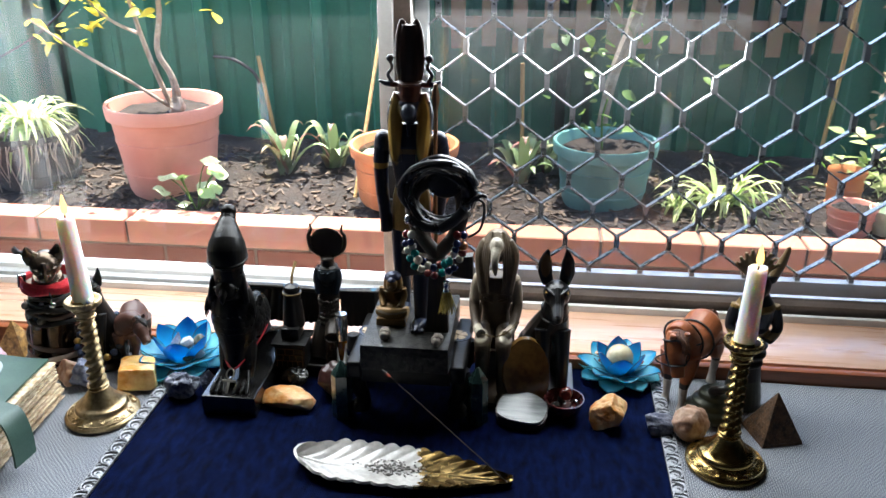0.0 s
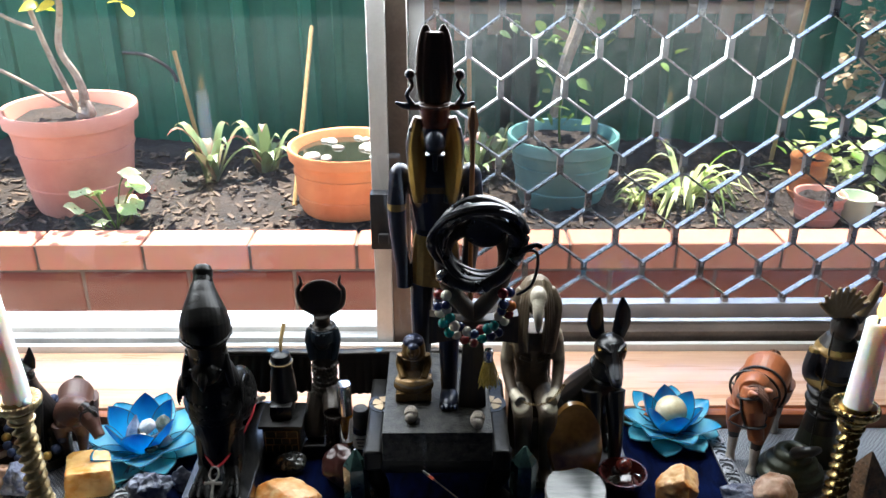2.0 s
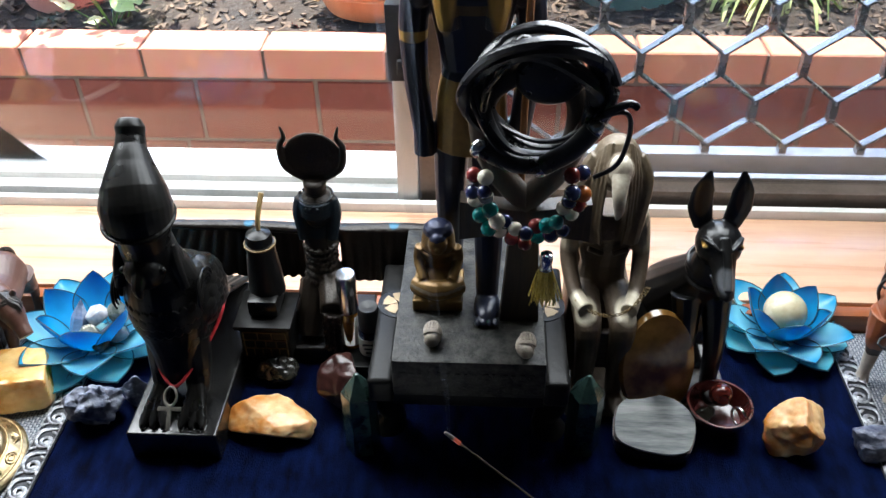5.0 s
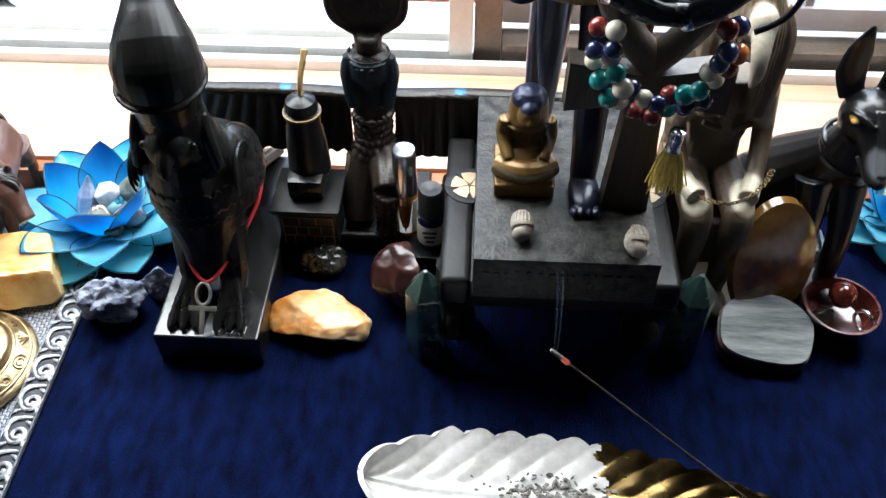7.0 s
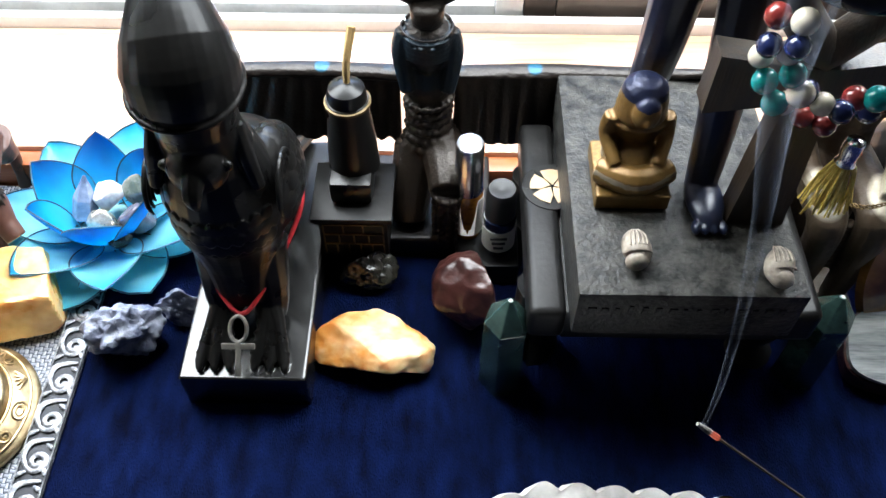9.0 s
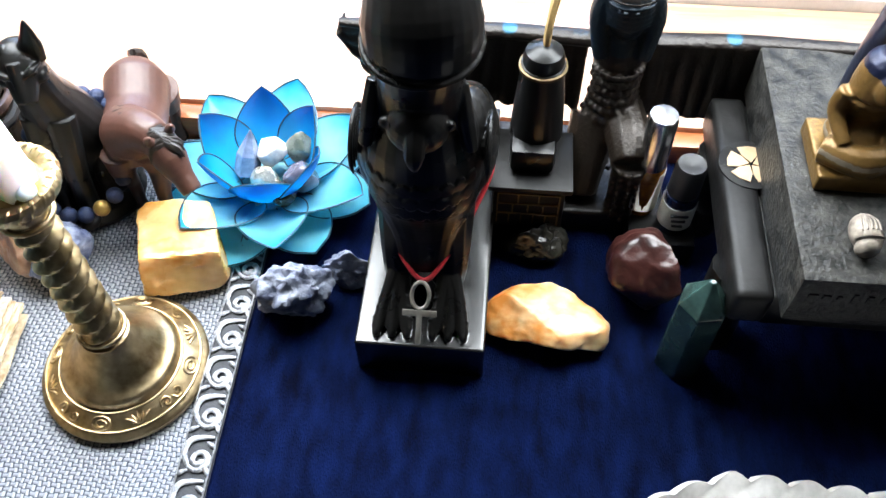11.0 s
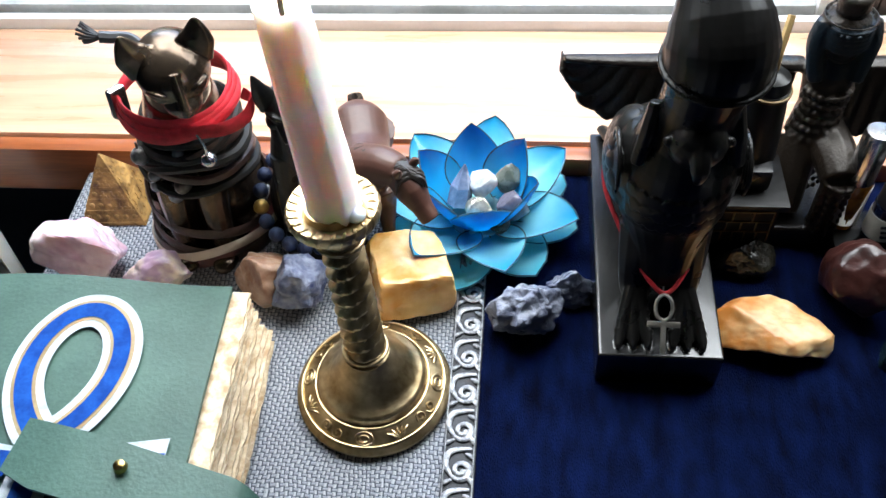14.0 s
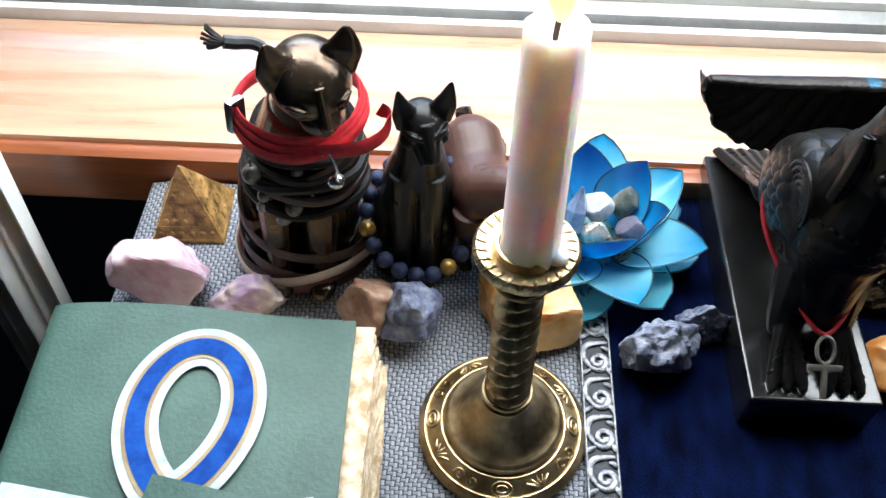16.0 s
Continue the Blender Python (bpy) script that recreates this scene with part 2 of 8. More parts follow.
def woven(name, warp, weft, gap, pitch, rough=0.9, bump=0.5):
    """Cloth with visible threads over and under one another."""
    m, n, l, p = nodes_of(name)
    co = n.new("ShaderNodeTexCoord")
    nz = n.new("ShaderNodeTexNoise")
    nz.inputs["Scale"].default_value = 35.0
    l.new(co.outputs["Object"], nz.inputs["Vector"])
    off = n.new("ShaderNodeMix")
    off.data_type, off.blend_type = "RGBA", "ADD"
    off.inputs[0].default_value = 0.009
    l.new(co.outputs["Object"], off.inputs[6])
    l.new(nz.outputs["Color"], off.inputs[7])
    ck = n.new("ShaderNodeTexChecker")
    ck.inputs["Scale"].default_value = 1.0 / pitch
    l.new(off.outputs[2], ck.inputs["Vector"])
    waves = []
    for axis in ("X", "Y"):
        w = n.new("ShaderNodeTexWave")
        w.bands_direction = axis
        w.inputs["Scale"].default_value = 0.314 / pitch
        w.inputs["Distortion"].default_value = 0.6
        l.new(off.outputs[2], w.inputs["Vector"])
        waves.append(w)
    pick = n.new("ShaderNodeMix")
    l.new(ck.outputs["Fac"], pick.inputs[0])
    l.new(waves[0].outputs["Fac"], pick.inputs[2])
    l.new(waves[1].outputs["Fac"], pick.inputs[3])
    thread = n.new("ShaderNodeMix")
    thread.data_type = "RGBA"
    thread.inputs[6].default_value, thread.inputs[7].default_value = rgba(warp), rgba(weft)
    l.new(ck.outputs["Fac"], thread.inputs[0])
    col = n.new("ShaderNodeMix")
    col.data_type = "RGBA"
    col.inputs[6].default_value = rgba(gap)
    l.new(thread.outputs[2], col.inputs[7])
    rp = n.new("ShaderNodeMapRange")
    rp.inputs["From Min"].default_value, rp.inputs["From Max"].default_value = 0.05, 0.5
    l.new(pick.outputs[0], rp.inputs[0])
    l.new(rp.outputs[0], col.inputs[0])
    l.new(col.outputs[2], p.inputs["Base Color"])
    p.inputs["Roughness"].default_value = rough
    p.inputs["Specular IOR Level"].default_value = 0.2
    bp = n.new("ShaderNodeBump")
    bp.inputs["Strength"].default_value, bp.inputs["Distance"].default_value = bump, 0.0008
    l.new(pick.outputs[0], bp.inputs["Height"])
    l.new(bp.outputs[0], p.inputs["Normal"])
    return m


def timber(name, a, b, along="X", scale=14.0, rough=0.3, coat=0.3, bump=0.08):
    """Varnished wood with grain along one axis."""
    m, n, l, p = nodes_of(name)
    co = n.new("ShaderNodeTexCoord")
    mp = n.new("ShaderNodeMapping")
    mp.inputs["Scale"].default_value = {"X": (0.9, 14, 14), "Y": (14, 0.9, 14), "Z": (14, 14, 0.9)}[along]
    l.new(co.outputs["Object"], mp.inputs[0])
    g, f = n.new("ShaderNodeTexNoise"), n.new("ShaderNodeTexNoise")
    g.inputs["Scale"].default_value, g.inputs["Detail"].default_value, g.inputs["Distortion"].default_value = scale * 0.4, 8.0, 0.6
    f.inputs["Scale"].default_value, f.inputs["Detail"].default_value = scale * 3, 4.0
    l.new(mp.outputs[0], g.inputs["Vector"])
    l.new(mp.outputs[0], f.inputs["Vector"])
    s = n.new("ShaderNodeMath")
    s.operation = "MULTIPLY_ADD"
    l.new(f.outputs[0], s.inputs[0])
    s.inputs[1].default_value = 0.5
    l.new(g.outputs[0], s.inputs[2])
    r = n.new("ShaderNodeValToRGB")
    r.color_ramp.elements[0].position, r.color_ramp.elements[1].position = 0.5, 0.95
    r.color_ramp.elements[0].color, r.color_ramp.elements[1].color = rgba(a), rgba(b)
    l.new(s.outputs[0], r.inputs[0])
    l.new(r.outputs[0], p.inputs["Base Color"])
    q = n.new("ShaderNodeMapRange")
    q.inputs["To Min"].default_value, q.inputs["To Max"].default_value = rough - 0.08, rough + 0.15
    l.new(g.outputs[0], q.inputs[0])
    l.new(q.outputs[0], p.inputs["Roughness"])
    p.inputs["Coat Weight"].default_value, p.inputs["Coat Roughness"].default_value = coat, 0.2
    bp = n.new("ShaderNodeBump")
    bp.inputs["Strength"].default_value, bp.inputs["Distance"].default_value = bump, 0.001
    l.new(f.outputs[0], bp.inputs["Height"])
    l.new(bp.outputs[0], p.inputs["Normal"])
    return m


def pieces(name, colours, rough=0.85, scale=40.0, bump=0.4, dirt=0.35):
    """Masonry or planks whose pieces differ from one another."""
    m, n, l, p = nodes_of(name)
    info = n.new("ShaderNodeObjectInfo")
    r = n.new("ShaderNodeValToRGB")
    e = r.color_ramp.elements
    e[0].color, e[1].color = rgba(colours[0]), rgba(colours[-1])
    for i, c in enumerate(colours[1:-1]):
        e.new((i + 1) / (len(colours) - 1)).color = rgba(c)
    l.new(info.outputs["Random"], r.inputs[0])
    co = n.new("ShaderNodeTexCoord")
    z = n.new("ShaderNodeTexNoise")
    z.inputs["Scale"].default_value, z.inputs["Detail"].default_value = scale, 8.0
    l.new(co.outputs["Object"], z.inputs["Vector"])
    x = n.new("ShaderNodeMix")
    x.data_type, x.blend_type = "RGBA", "MULTIPLY"
    x.inputs[0].default_value = dirt
    l.new(r.outputs[0], x.inputs[6])
    l.new(z.outputs["Color"], x.inputs[7])
    l.new(x.outputs[2], p.inputs["Base Color"])
    p.inputs["Roughness"].default_value = rough
    bp = n.new("ShaderNodeBump")
    bp.inputs["Strength"].default_value, bp.inputs["Distance"].default_value = bump, 0.002
    l.new(z.outputs[0], bp.inputs["Height"])
    l.new(bp.outputs[0], p.inputs["Normal"])
    return m


def shine(name, colour, strength):
    m, n, l, p = nodes_of(name)
    p.inputs["Base Color"].default_value = (0, 0, 0, 1)
    p.inputs["Emission Color"].default_value = (*colour, 1)
    p.inputs["Emission Strength"].default_value = strength
    return m


def pane_glass(name, dust=0.04, clear=1.0):
    """Thin window glass: clear or slightly tinted, mirroring a little, with a film of dust."""
    m, n, l, p = nodes_of(name)
    out = n["Material Output"]
    tr, gl, df = n.new("ShaderNodeBsdfTransparent"), n.new("ShaderNodeBsdfGlossy"), n.new("ShaderNodeBsdfTranslucent")
    gl.inputs["Roughness"].default_value = 0.0
    tr.inputs["Color"].default_value = (clear, clear, clear, 1)
    df.inputs["Color"].default_value = (0.8, 0.8, 0.78, 1)
    fr = n.new("ShaderNodeFresnel")
    fr.inputs[0].default_value = 1.5
    co, z, v = n.new("ShaderNodeTexCoord"), n.new("ShaderNodeTexNoise"), n.new("ShaderNodeTexNoise")
    z.inputs["Scale"].default_value, z.inputs["Detail"].default_value = 6.0, 8.0
    v.inputs["Scale"].default_value, v.inputs["Detail"].default_value = 160.0, 3.0
    l.new(co.outputs["Object"], z.inputs["Vector"])
    l.new(co.outputs["Object"], v.inputs["Vector"])
    k = n.new("ShaderNodeMath")
    k.operation = "MULTIPLY"
    l.new(z.outputs[0], k.inputs[0])
    l.new(v.outputs[0], k.inputs[1])
    r = n.new("ShaderNodeMapRange")
    r.inputs["From Min"].default_value, r.inputs["From Max"].default_value = 0.08, 0.5
    r.inputs["To Max"].default_value = dust * 2
    l.new(k.outputs[0], r.inputs[0])
    a, b = n.new("ShaderNodeMixShader"), n.new("ShaderNodeMixShader")
    l.new(fr.outputs[0], a.inputs[0])
    l.new(tr.outputs[0], a.inputs[1])
    l.new(gl.outputs[0], a.inputs[2])
    l.new(r.outputs[0], b.inputs[0])
    l.new(a.outputs[0], b.inputs[1])
    l.new(df.outputs[0], b.inputs[2])
    l.new(b.outputs[0], out.inputs[0])
    return m


def leafy(name, a, b, glow=0.35):
    """A thin leaf that lets light through, each piece a little different."""
    m, n, l, p = nodes_of(name)
    out = n["Material Output"]
    g = n.new("ShaderNodeNewGeometry")
    co, z = n.new("ShaderNodeTexCoord"), n.new("ShaderNodeTexNoise")
    z.inputs["Scale"].default_value = 25.0
    l.new(co.outputs["Object"], z.inputs["Vector"])
    s = n.new("ShaderNodeMath")
    s.operation = "MULTIPLY_ADD"
    l.new(z.outputs[0], s.inputs[0])
    s.inputs[1].default_value = 0.6
    l.new(g.outputs["Random Per Island"], s.inputs[2])
    r = n.new("ShaderNodeValToRGB")
    r.color_ramp.elements[0].color, r.color_ramp.elements[1].color = rgba(a), rgba(b)
    r.color_ramp.elements[0].position, r.color_ramp.elements[1].position = 0.2, 1.2 / 1.3
    l.new(s.outputs[0], r.inputs[0])
    l.new(r.outputs[0], p.inputs["Base Color"])
    p.inputs["Roughness"].default_value = 0.45
    t = n.new("ShaderNodeBsdfTranslucent")
    l.new(r.outputs[0], t.inputs[0])
    x = n.new("ShaderNodeMixShader")
    x.inputs[0].default_value = glow
    l.new(p.outputs[0], x.inputs[1])
    l.new(t.outputs[0], x.inputs[2])
    l.new(x.outputs[0], out.inputs[0])
    return m


def petal_shell(name, root, mid, tip):
    """Dyed shell: pale at the root, deep at the tip, pearly, letting light through."""
    m, n, l, p = nodes_of(name)
    out = n["Material Output"]
    co, sp, z = n.new("ShaderNodeTexCoord"), n.new("ShaderNodeSeparateXYZ"), n.new("ShaderNodeTexNoise")
    l.new(co.outputs["Generated"], sp.inputs[0])
    z.inputs["Scale"].default_value = 90.0
    l.new(co.outputs["Object"], z.inputs["Vector"])
    s = n.new("ShaderNodeMath")
    s.operation = "MULTIPLY_ADD"
    l.new(z.outputs[0], s.inputs[0])
    s.inputs[1].default_value = 0.18
    l.new(sp.outputs[0], s.inputs[2])
    r = n.new("ShaderNodeValToRGB")
    e = r.color_ramp.elements
    e[0].color, e[1].color = rgba(root), rgba(tip)
    e[0].position, e[1].position = 0.15, 1.0
    e.new(0.62).color = rgba(mid)
    l.new(s.outputs[0], r.inputs[0])
    l.new(r.outputs[0], p.inputs["Base Color"])
    p.inputs["Roughness"].default_value = 0.25
    p.inputs["Coat Weight"].default_value = 0.4
    t = n.new("ShaderNodeBsdfTranslucent")
    l.new(r.outputs[0], t.inputs[0])
    x = n.new("ShaderNodeMixShader")
    x.inputs[0].default_value = 0.55
    l.new(p.outputs[0], x.inputs[1])
    l.new(t.outputs[0], x.inputs[2])
    l.new(x.outputs[0], out.inputs[0])
    return m


BLACK = surf("black_resin", (0.0035, 0.0035, 0.0034), (0.010, 0.0095, 0.009), 40, 0.3, 0.0, 0.1, 420, coat=0.08, spec=0.25)
WORN_BLACK = surf("worn_black_plinth", (0.004, 0.004, 0.004), (0.046, 0.044, 0.039), 130, 0.42, 0.0, 0.8, 420, vary=0.2, spread=0.5, depth=0.001, spec=0.2)
BLACK_WOOD = surf("black_painted_wood", (0.003, 0.003, 0.003), (0.014, 0.0135, 0.013), 45, 0.36, 0.0, 0.35, 260, vary=0.2, spread=0.6, spec=0.16)
BRONZE = surf("dark_bronze", (0.035, 0.025, 0.018), (0.12, 0.086, 0.06), 70, 0.22, 0.8, 0.12, 500)
BRASS = surf("polished_brass", (0.24, 0.155, 0.045), (0.5, 0.35, 0.14), 60, 0.22, 1.0, 0.2, 300, vary=0.1)
OLD_BRASS = surf("worn_brass", (0.26, 0.18, 0.085), (0.62, 0.48, 0.28), 70, 0.38, 1.0, 0.3, 260, vary=0.14)
GOLD = surf("gold_paint", (0.35, 0.21, 0.05), (0.66, 0.43, 0.13), 90, 0.38, 0.6, 0.3, 500)
GOLD_LUSTRE = surf("gold_lustre", (0.09, 0.056, 0.02), (0.34, 0.23, 0.09), 70, 0.26, 1.0, 0.1, 300)
WAX = surf("white_wax", (0.8, 0.78, 0.78), (0.9, 0.88, 0.88), 30, 0.42, 0.0, 0.08, 200, sss=0.7)
WAX.node_tree.nodes["Principled BSDF"].inputs["Subsurface Scale"].default_value = 1.6
VELVET = surf("navy_velvet", (0.0004, 0.0010, 0.0062), (0.0023, 0.0068, 0.038), 48, 0.85, 0.0, 1.0, 620, spread=0.62, sheen=0.015, spec=0.03, vary=0.08, stretch=(2.6, 1, 1), depth=0.0012)
VELVET.node_tree.nodes["Principled BSDF"].inputs["Sheen Tint"].default_value = (0.1, 0.2, 0.9, 1.0)
LINEN = woven("grey_woven_linen", "a6a8ac", "8a8e96", "3f454f", 0.0023)
RIBBON = surf("black_ribbon", (0.008, 0.009, 0.014), (0.02, 0.022, 0.03), 90, 0.6, 0.0, 0.4, 900)
SILVER_THREAD = surf("silver_thread", (0.15, 0.155, 0.17), (0.44, 0.45, 0.47), 300, 0.36, 0.65, 0.6, 1600)
SILVER = surf("silver_metal", (0.5, 0.5, 0.5), (0.75, 0.75, 0.74), 80, 0.22, 1.0, 0.1, 400)
CERAMIC = surf("white_glazed_ceramic", (0.42, 0.40, 0.37), (0.62, 0.6, 0.57), 50, 0.2, 0.0, 0.06, 200, coat=0.4)
ASH = surf("incense_ash", (0.05, 0.045, 0.04), (0.3, 0.28, 0.26), 200, 0.95, 0.0, 0.5, 900)
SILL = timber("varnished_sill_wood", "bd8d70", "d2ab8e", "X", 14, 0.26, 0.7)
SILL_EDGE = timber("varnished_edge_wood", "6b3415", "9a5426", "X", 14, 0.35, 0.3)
TABLE_WOOD = timber("table_wood", "3a2415", "6b4528", "X", 10, 0.45, 0.1)
CANE = timber("bamboo", "8a6c3f", "b79a66", "Z", 30, 0.55, 0.0)
DARK_WOOD = timber("dark_carved_wood", "16110c", "3a2c1d", "Z", 30, 0.5, 0.1, 0.25)
ALU = surf("aged_aluminium", (0.5, 0.5, 0.48), (0.68, 0.67, 0.65), 30, 0.4, 0.35, 0.2, 300)
ALU_WHITE = surf("white_powder_coat", (0.66, 0.65, 0.62), (0.78, 0.77, 0.74), 20, 0.45, 0.0, 0.1, 300)
ALU_BROWN = surf("bronze_powder_coat", (0.10, 0.075, 0.06), (0.17, 0.13, 0.105), 20, 0.42, 0.2, 0.1, 300)
MESH_GREY = surf("grey_security_bar", (0.26, 0.26, 0.25), (0.42, 0.42, 0.41), 50, 0.28, 0.75, 0.15, 500)
RUBBER = surf("black_plastic", (0.01, 0.01, 0.011), (0.022, 0.022, 0.024), 60, 0.5, 0.0, 0.15, 500)
GLASS = pane_glass("window_glass", 0.002)
GLASS_DUSTY = pane_glass("dusty_window_glass", 0.008, 0.76)
WALL_BLUE = surf("dark_blue_wall_paint", (0.032, 0.048, 0.08), (0.05, 0.072, 0.115), 5, 0.75, 0.0, 0.2, 200)
CEIL = surf("low_bounce_ceiling", (0.045, 0.035, 0.027), (0.075, 0.058, 0.044), 4, 0.9, 0.0, 0.1, 150)
CARPET = surf("brown_carpet", (0.09, 0.07, 0.055), (0.16, 0.13, 0.1), 9, 0.95, 0.0, 0.6, 400)
CURTAIN = surf("white_curtain_cloth", (0.66, 0.64, 0.59), (0.78, 0.76, 0.70), 12, 0.85, 0.0, 0.4, 500, sss=0.25)
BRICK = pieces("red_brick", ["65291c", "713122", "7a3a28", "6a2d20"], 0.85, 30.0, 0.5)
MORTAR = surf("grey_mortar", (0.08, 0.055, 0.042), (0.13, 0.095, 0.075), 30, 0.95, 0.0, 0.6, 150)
# Paler copy of the brick for the cap course, with overexposed sunlight painted in.
BRICK_CAP = pieces("sunlit_cap_brick", ["b87860", "c48872", "ae6c54"], 0.9, 30.0, 0.5)
PAVER = pieces("pale_paver", ["93897d", "a09588", "877d72"], 0.9, 20.0, 0.4)
SOIL = surf("garden_soil", (0.004, 0.0026, 0.0018), (0.022, 0.0135, 0.009), 14, 0.95, 0.0, 1.0, 90, depth=0.01)
FENCE = surf("green_fence_steel", (0.010, 0.10, 0.06), (0.018, 0.14, 0.085), 3, 0.45, 0.0, 0.06, 60)
LATTICE = pieces("weathered_paling", ["8a7763", "9c8872", "776552"], 0.9, 30.0, 0.5)
TERRA = surf("pink_terracotta", (0.5, 0.2, 0.14), (0.62, 0.3, 0.22), 8, 0.75, 0.0, 0.25, 120)
TERRA_ORANGE = surf("orange_terracotta", (0.45, 0.15, 0.05), (0.62, 0.26, 0.1), 9, 0.8, 0.0, 0.35, 90)
TEAL_POT = surf("teal_glazed_pot", (0.07, 0.2, 0.19), (0.13, 0.3, 0.28), 10, 0.5, 0.0, 0.2, 100)
STUMP = surf("dark_weathered_pot", (0.03, 0.027, 0.025), (0.10, 0.09, 0.08), 14, 0.9, 0.0, 0.7, 90, depth=0.004)
BARK = surf("pale_bark", (0.22, 0.17, 0.13), (0.42, 0.35, 0.28), 30, 0.9, 0.0, 0.6, 120, depth=0.003)
LEAF = leafy("green_leaf", "26481a", "5f7f35", 0.25)
LEAF_PALE = leafy("pale_striped_leaf", "5f8a2a", "c9d39a", 0.4)
LEAF_YELLOW = leafy("yellow_green_leaf", "7f9a20", "d3c23e", 0.5)
LEAF_PINK = leafy("pink_rosette_leaf", "7c2438", "748a60", 0.2)
PEBBLE = pieces("river_pebble", ["c7c0b2", "8d877c", "ddd6c6", "6a665f"], 0.6, 60.0, 0.2)
WATER = surf("pond_water", (0.01, 0.012, 0.008), (0.02, 0.022, 0.014), 20, 0.05, 0.0, 0.05, 30)
FLAME = shine("candle_flame", (1.0, 0.55, 0.14), 0.55)
EMBER = shine("ember", (1.0, 0.2, 0.12), 0.035)
WICK = surf("burnt_wick", (0.01, 0.008, 0.007), (0.05, 0.03, 0.02), 300, 0.9, 0.0, 0.4, 900)
PETAL_IN = petal_shell("blue_shell_deep", "4cbce0", "22b2e2", "0f78bc")
PETAL_OUT = petal_shell("blue_shell_mid", "48bcdc", "9ae6f2", "30acda")
PETAL_LOW = petal_shell("blue_shell_pale", "5abccc", "b0eaec", "62c4d4")
PETAL_WIRE = surf("petal_wire", (0.02, 0.06, 0.09), (0.08, 0.15, 0.18), 200, 0.4, 0.6, 0.2, 900)


def smoke_mat():
    m, n, l, p = nodes_of("thin_smoke")
    t, d, x = n.new("ShaderNodeBsdfTransparent"), n.new("ShaderNodeBsdfDiffuse"), n.new("ShaderNodeMixShader")
    d.inputs[0].default_value = (0.75, 0.82, 0.95, 1)
    co, z, r = n.new("ShaderNodeTexCoord"), n.new("ShaderNodeTexNoise"), n.new("ShaderNodeMapRange")
    z.inputs["Scale"].default_value = 25.0
    l.new(co.outputs["Object"], z.inputs["Vector"])
    r.inputs["From Min"].default_value, r.inputs["From Max"].default_value, r.inputs["To Max"].default_value = 0.3, 0.75, 0.07
    l.new(z.outputs[0], r.inputs[0])
    l.new(r.outputs[0], x.inputs[0])
    l.new(t.outputs[0], x.inputs[1])
    l.new(d.outputs[0], x.inputs[2])
    l.new(x.outputs[0], n["Material Output"].inputs[0])
    return m


SMOKE_WISP = smoke_mat()

# ---- the room and the window ----
def slab(name, lo, hi, material, label, category, bev=0.0):
    bm = bmesh.new()
    box(bm, lo, hi, bev)
    return single(name, bm, material, [(a + b) / 2 for a, b in zip(lo[:2], hi[:2])] + [lo[2]], label, category, kind="structure", smooth=False)


slab("floor", (-2.2, -2.6, -0.80), (2.2, 1.06, -0.75), CARPET, "brown carpet floor of the room", "floor")
# Ceiling is out of view; its dark colour holds back bounced light.
slab("ceiling", (-2.2, -2.6, 1.75), (2.2, 1.06, 1.8), CEIL, "plain unseen ceiling, kept dark to cut bounced light", "ceiling")
slab("wall_west", (-2.3, -2.6, -0.75), (-2.2, 1.06, 1.75), WALL_BLUE, "plain dark blue painted side wall", "wall")
slab("wall_east", (2.2, -2.6, -0.75), (2.3, 1.06, 1.75), WALL_BLUE, "plain dark blue painted side wall", "wall")
slab("wall_south", (-2.2, -2.7, -0.75), (2.2, -2.6, 1.75), WALL_BLUE, "plain dark blue painted back wall", "wall")
bm = bmesh.new()
box(bm, (-2.2, 1.06, -0.75), (2.2, 1.17, -0.016), 0)
box(bm, (-2.2, 1.06, 1.40), (2.2, 1.17, 1.75), 0)
box(bm, (-2.2, 1.06, -0.016), (-1.15, 1.17, 1.40), 0)
box(bm, (1.05, 1.06, -0.016), (2.2, 1.17, 1.40), 0)
single("wall_north", bm, WALL_BLUE, (0, 1.1, -0.75), "dark blue wall round the wide window", "wall", kind="structure", smooth=False)
# Eave is out of view, added to keep direct sun off the table.
bm = bmesh.new()
box(bm, (-2.6, 1.17, 1.60), (2.6, 1.62, 1.68), 0)
single("eave", bm, ALU_WHITE, (0, 1.4, 1.60), "unseen eave, added over the window to block the sun", "eave", kind="structure", smooth=False)

sill = thing("window_sill", (0, 0.95, -0.02), "wide varnished reddish timber window sill", "window sill", kind="structure")
bm = bmesh.new()
box(bm, (-1.15, 0.952, -0.016), (1.05, 1.066, 0.0185), 0.002)
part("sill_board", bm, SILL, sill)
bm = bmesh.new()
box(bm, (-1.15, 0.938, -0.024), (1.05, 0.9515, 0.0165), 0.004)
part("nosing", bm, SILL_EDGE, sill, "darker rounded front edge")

win = thing("window_1", (-0.2, 1.09, 0.02), "wide sliding window with aluminium frame, one leaf behind a diamond grille", "window", kind="structure")
bm = bmesh.new()
box(bm, (-1.15, 1.0665, 0.0), (1.05, 1.074, 0.027), 0.001)
part("inner_lip", bm, ALU_WHITE, win)
bm = bmesh.new()
box(bm, (-1.15, 1.0745, 0.0), (1.05, 1.080, 0.017), 0.0)
part("track_groove", bm, RUBBER, win)
bm = bmesh.new()
box(bm, (-1.15, 1.0805, 0.0), (-0.2065, 1.096, 0.030), 0.001)
part("lower_rail", bm, ALU, win)
bm = bmesh.new()
box(bm, (-1.15, 1.0965, 0.0), (-0.2065, 1.112, 0.036), 0.001)
part("glazing_bead", bm, ALU_WHITE, win)
bm = bmesh.new()
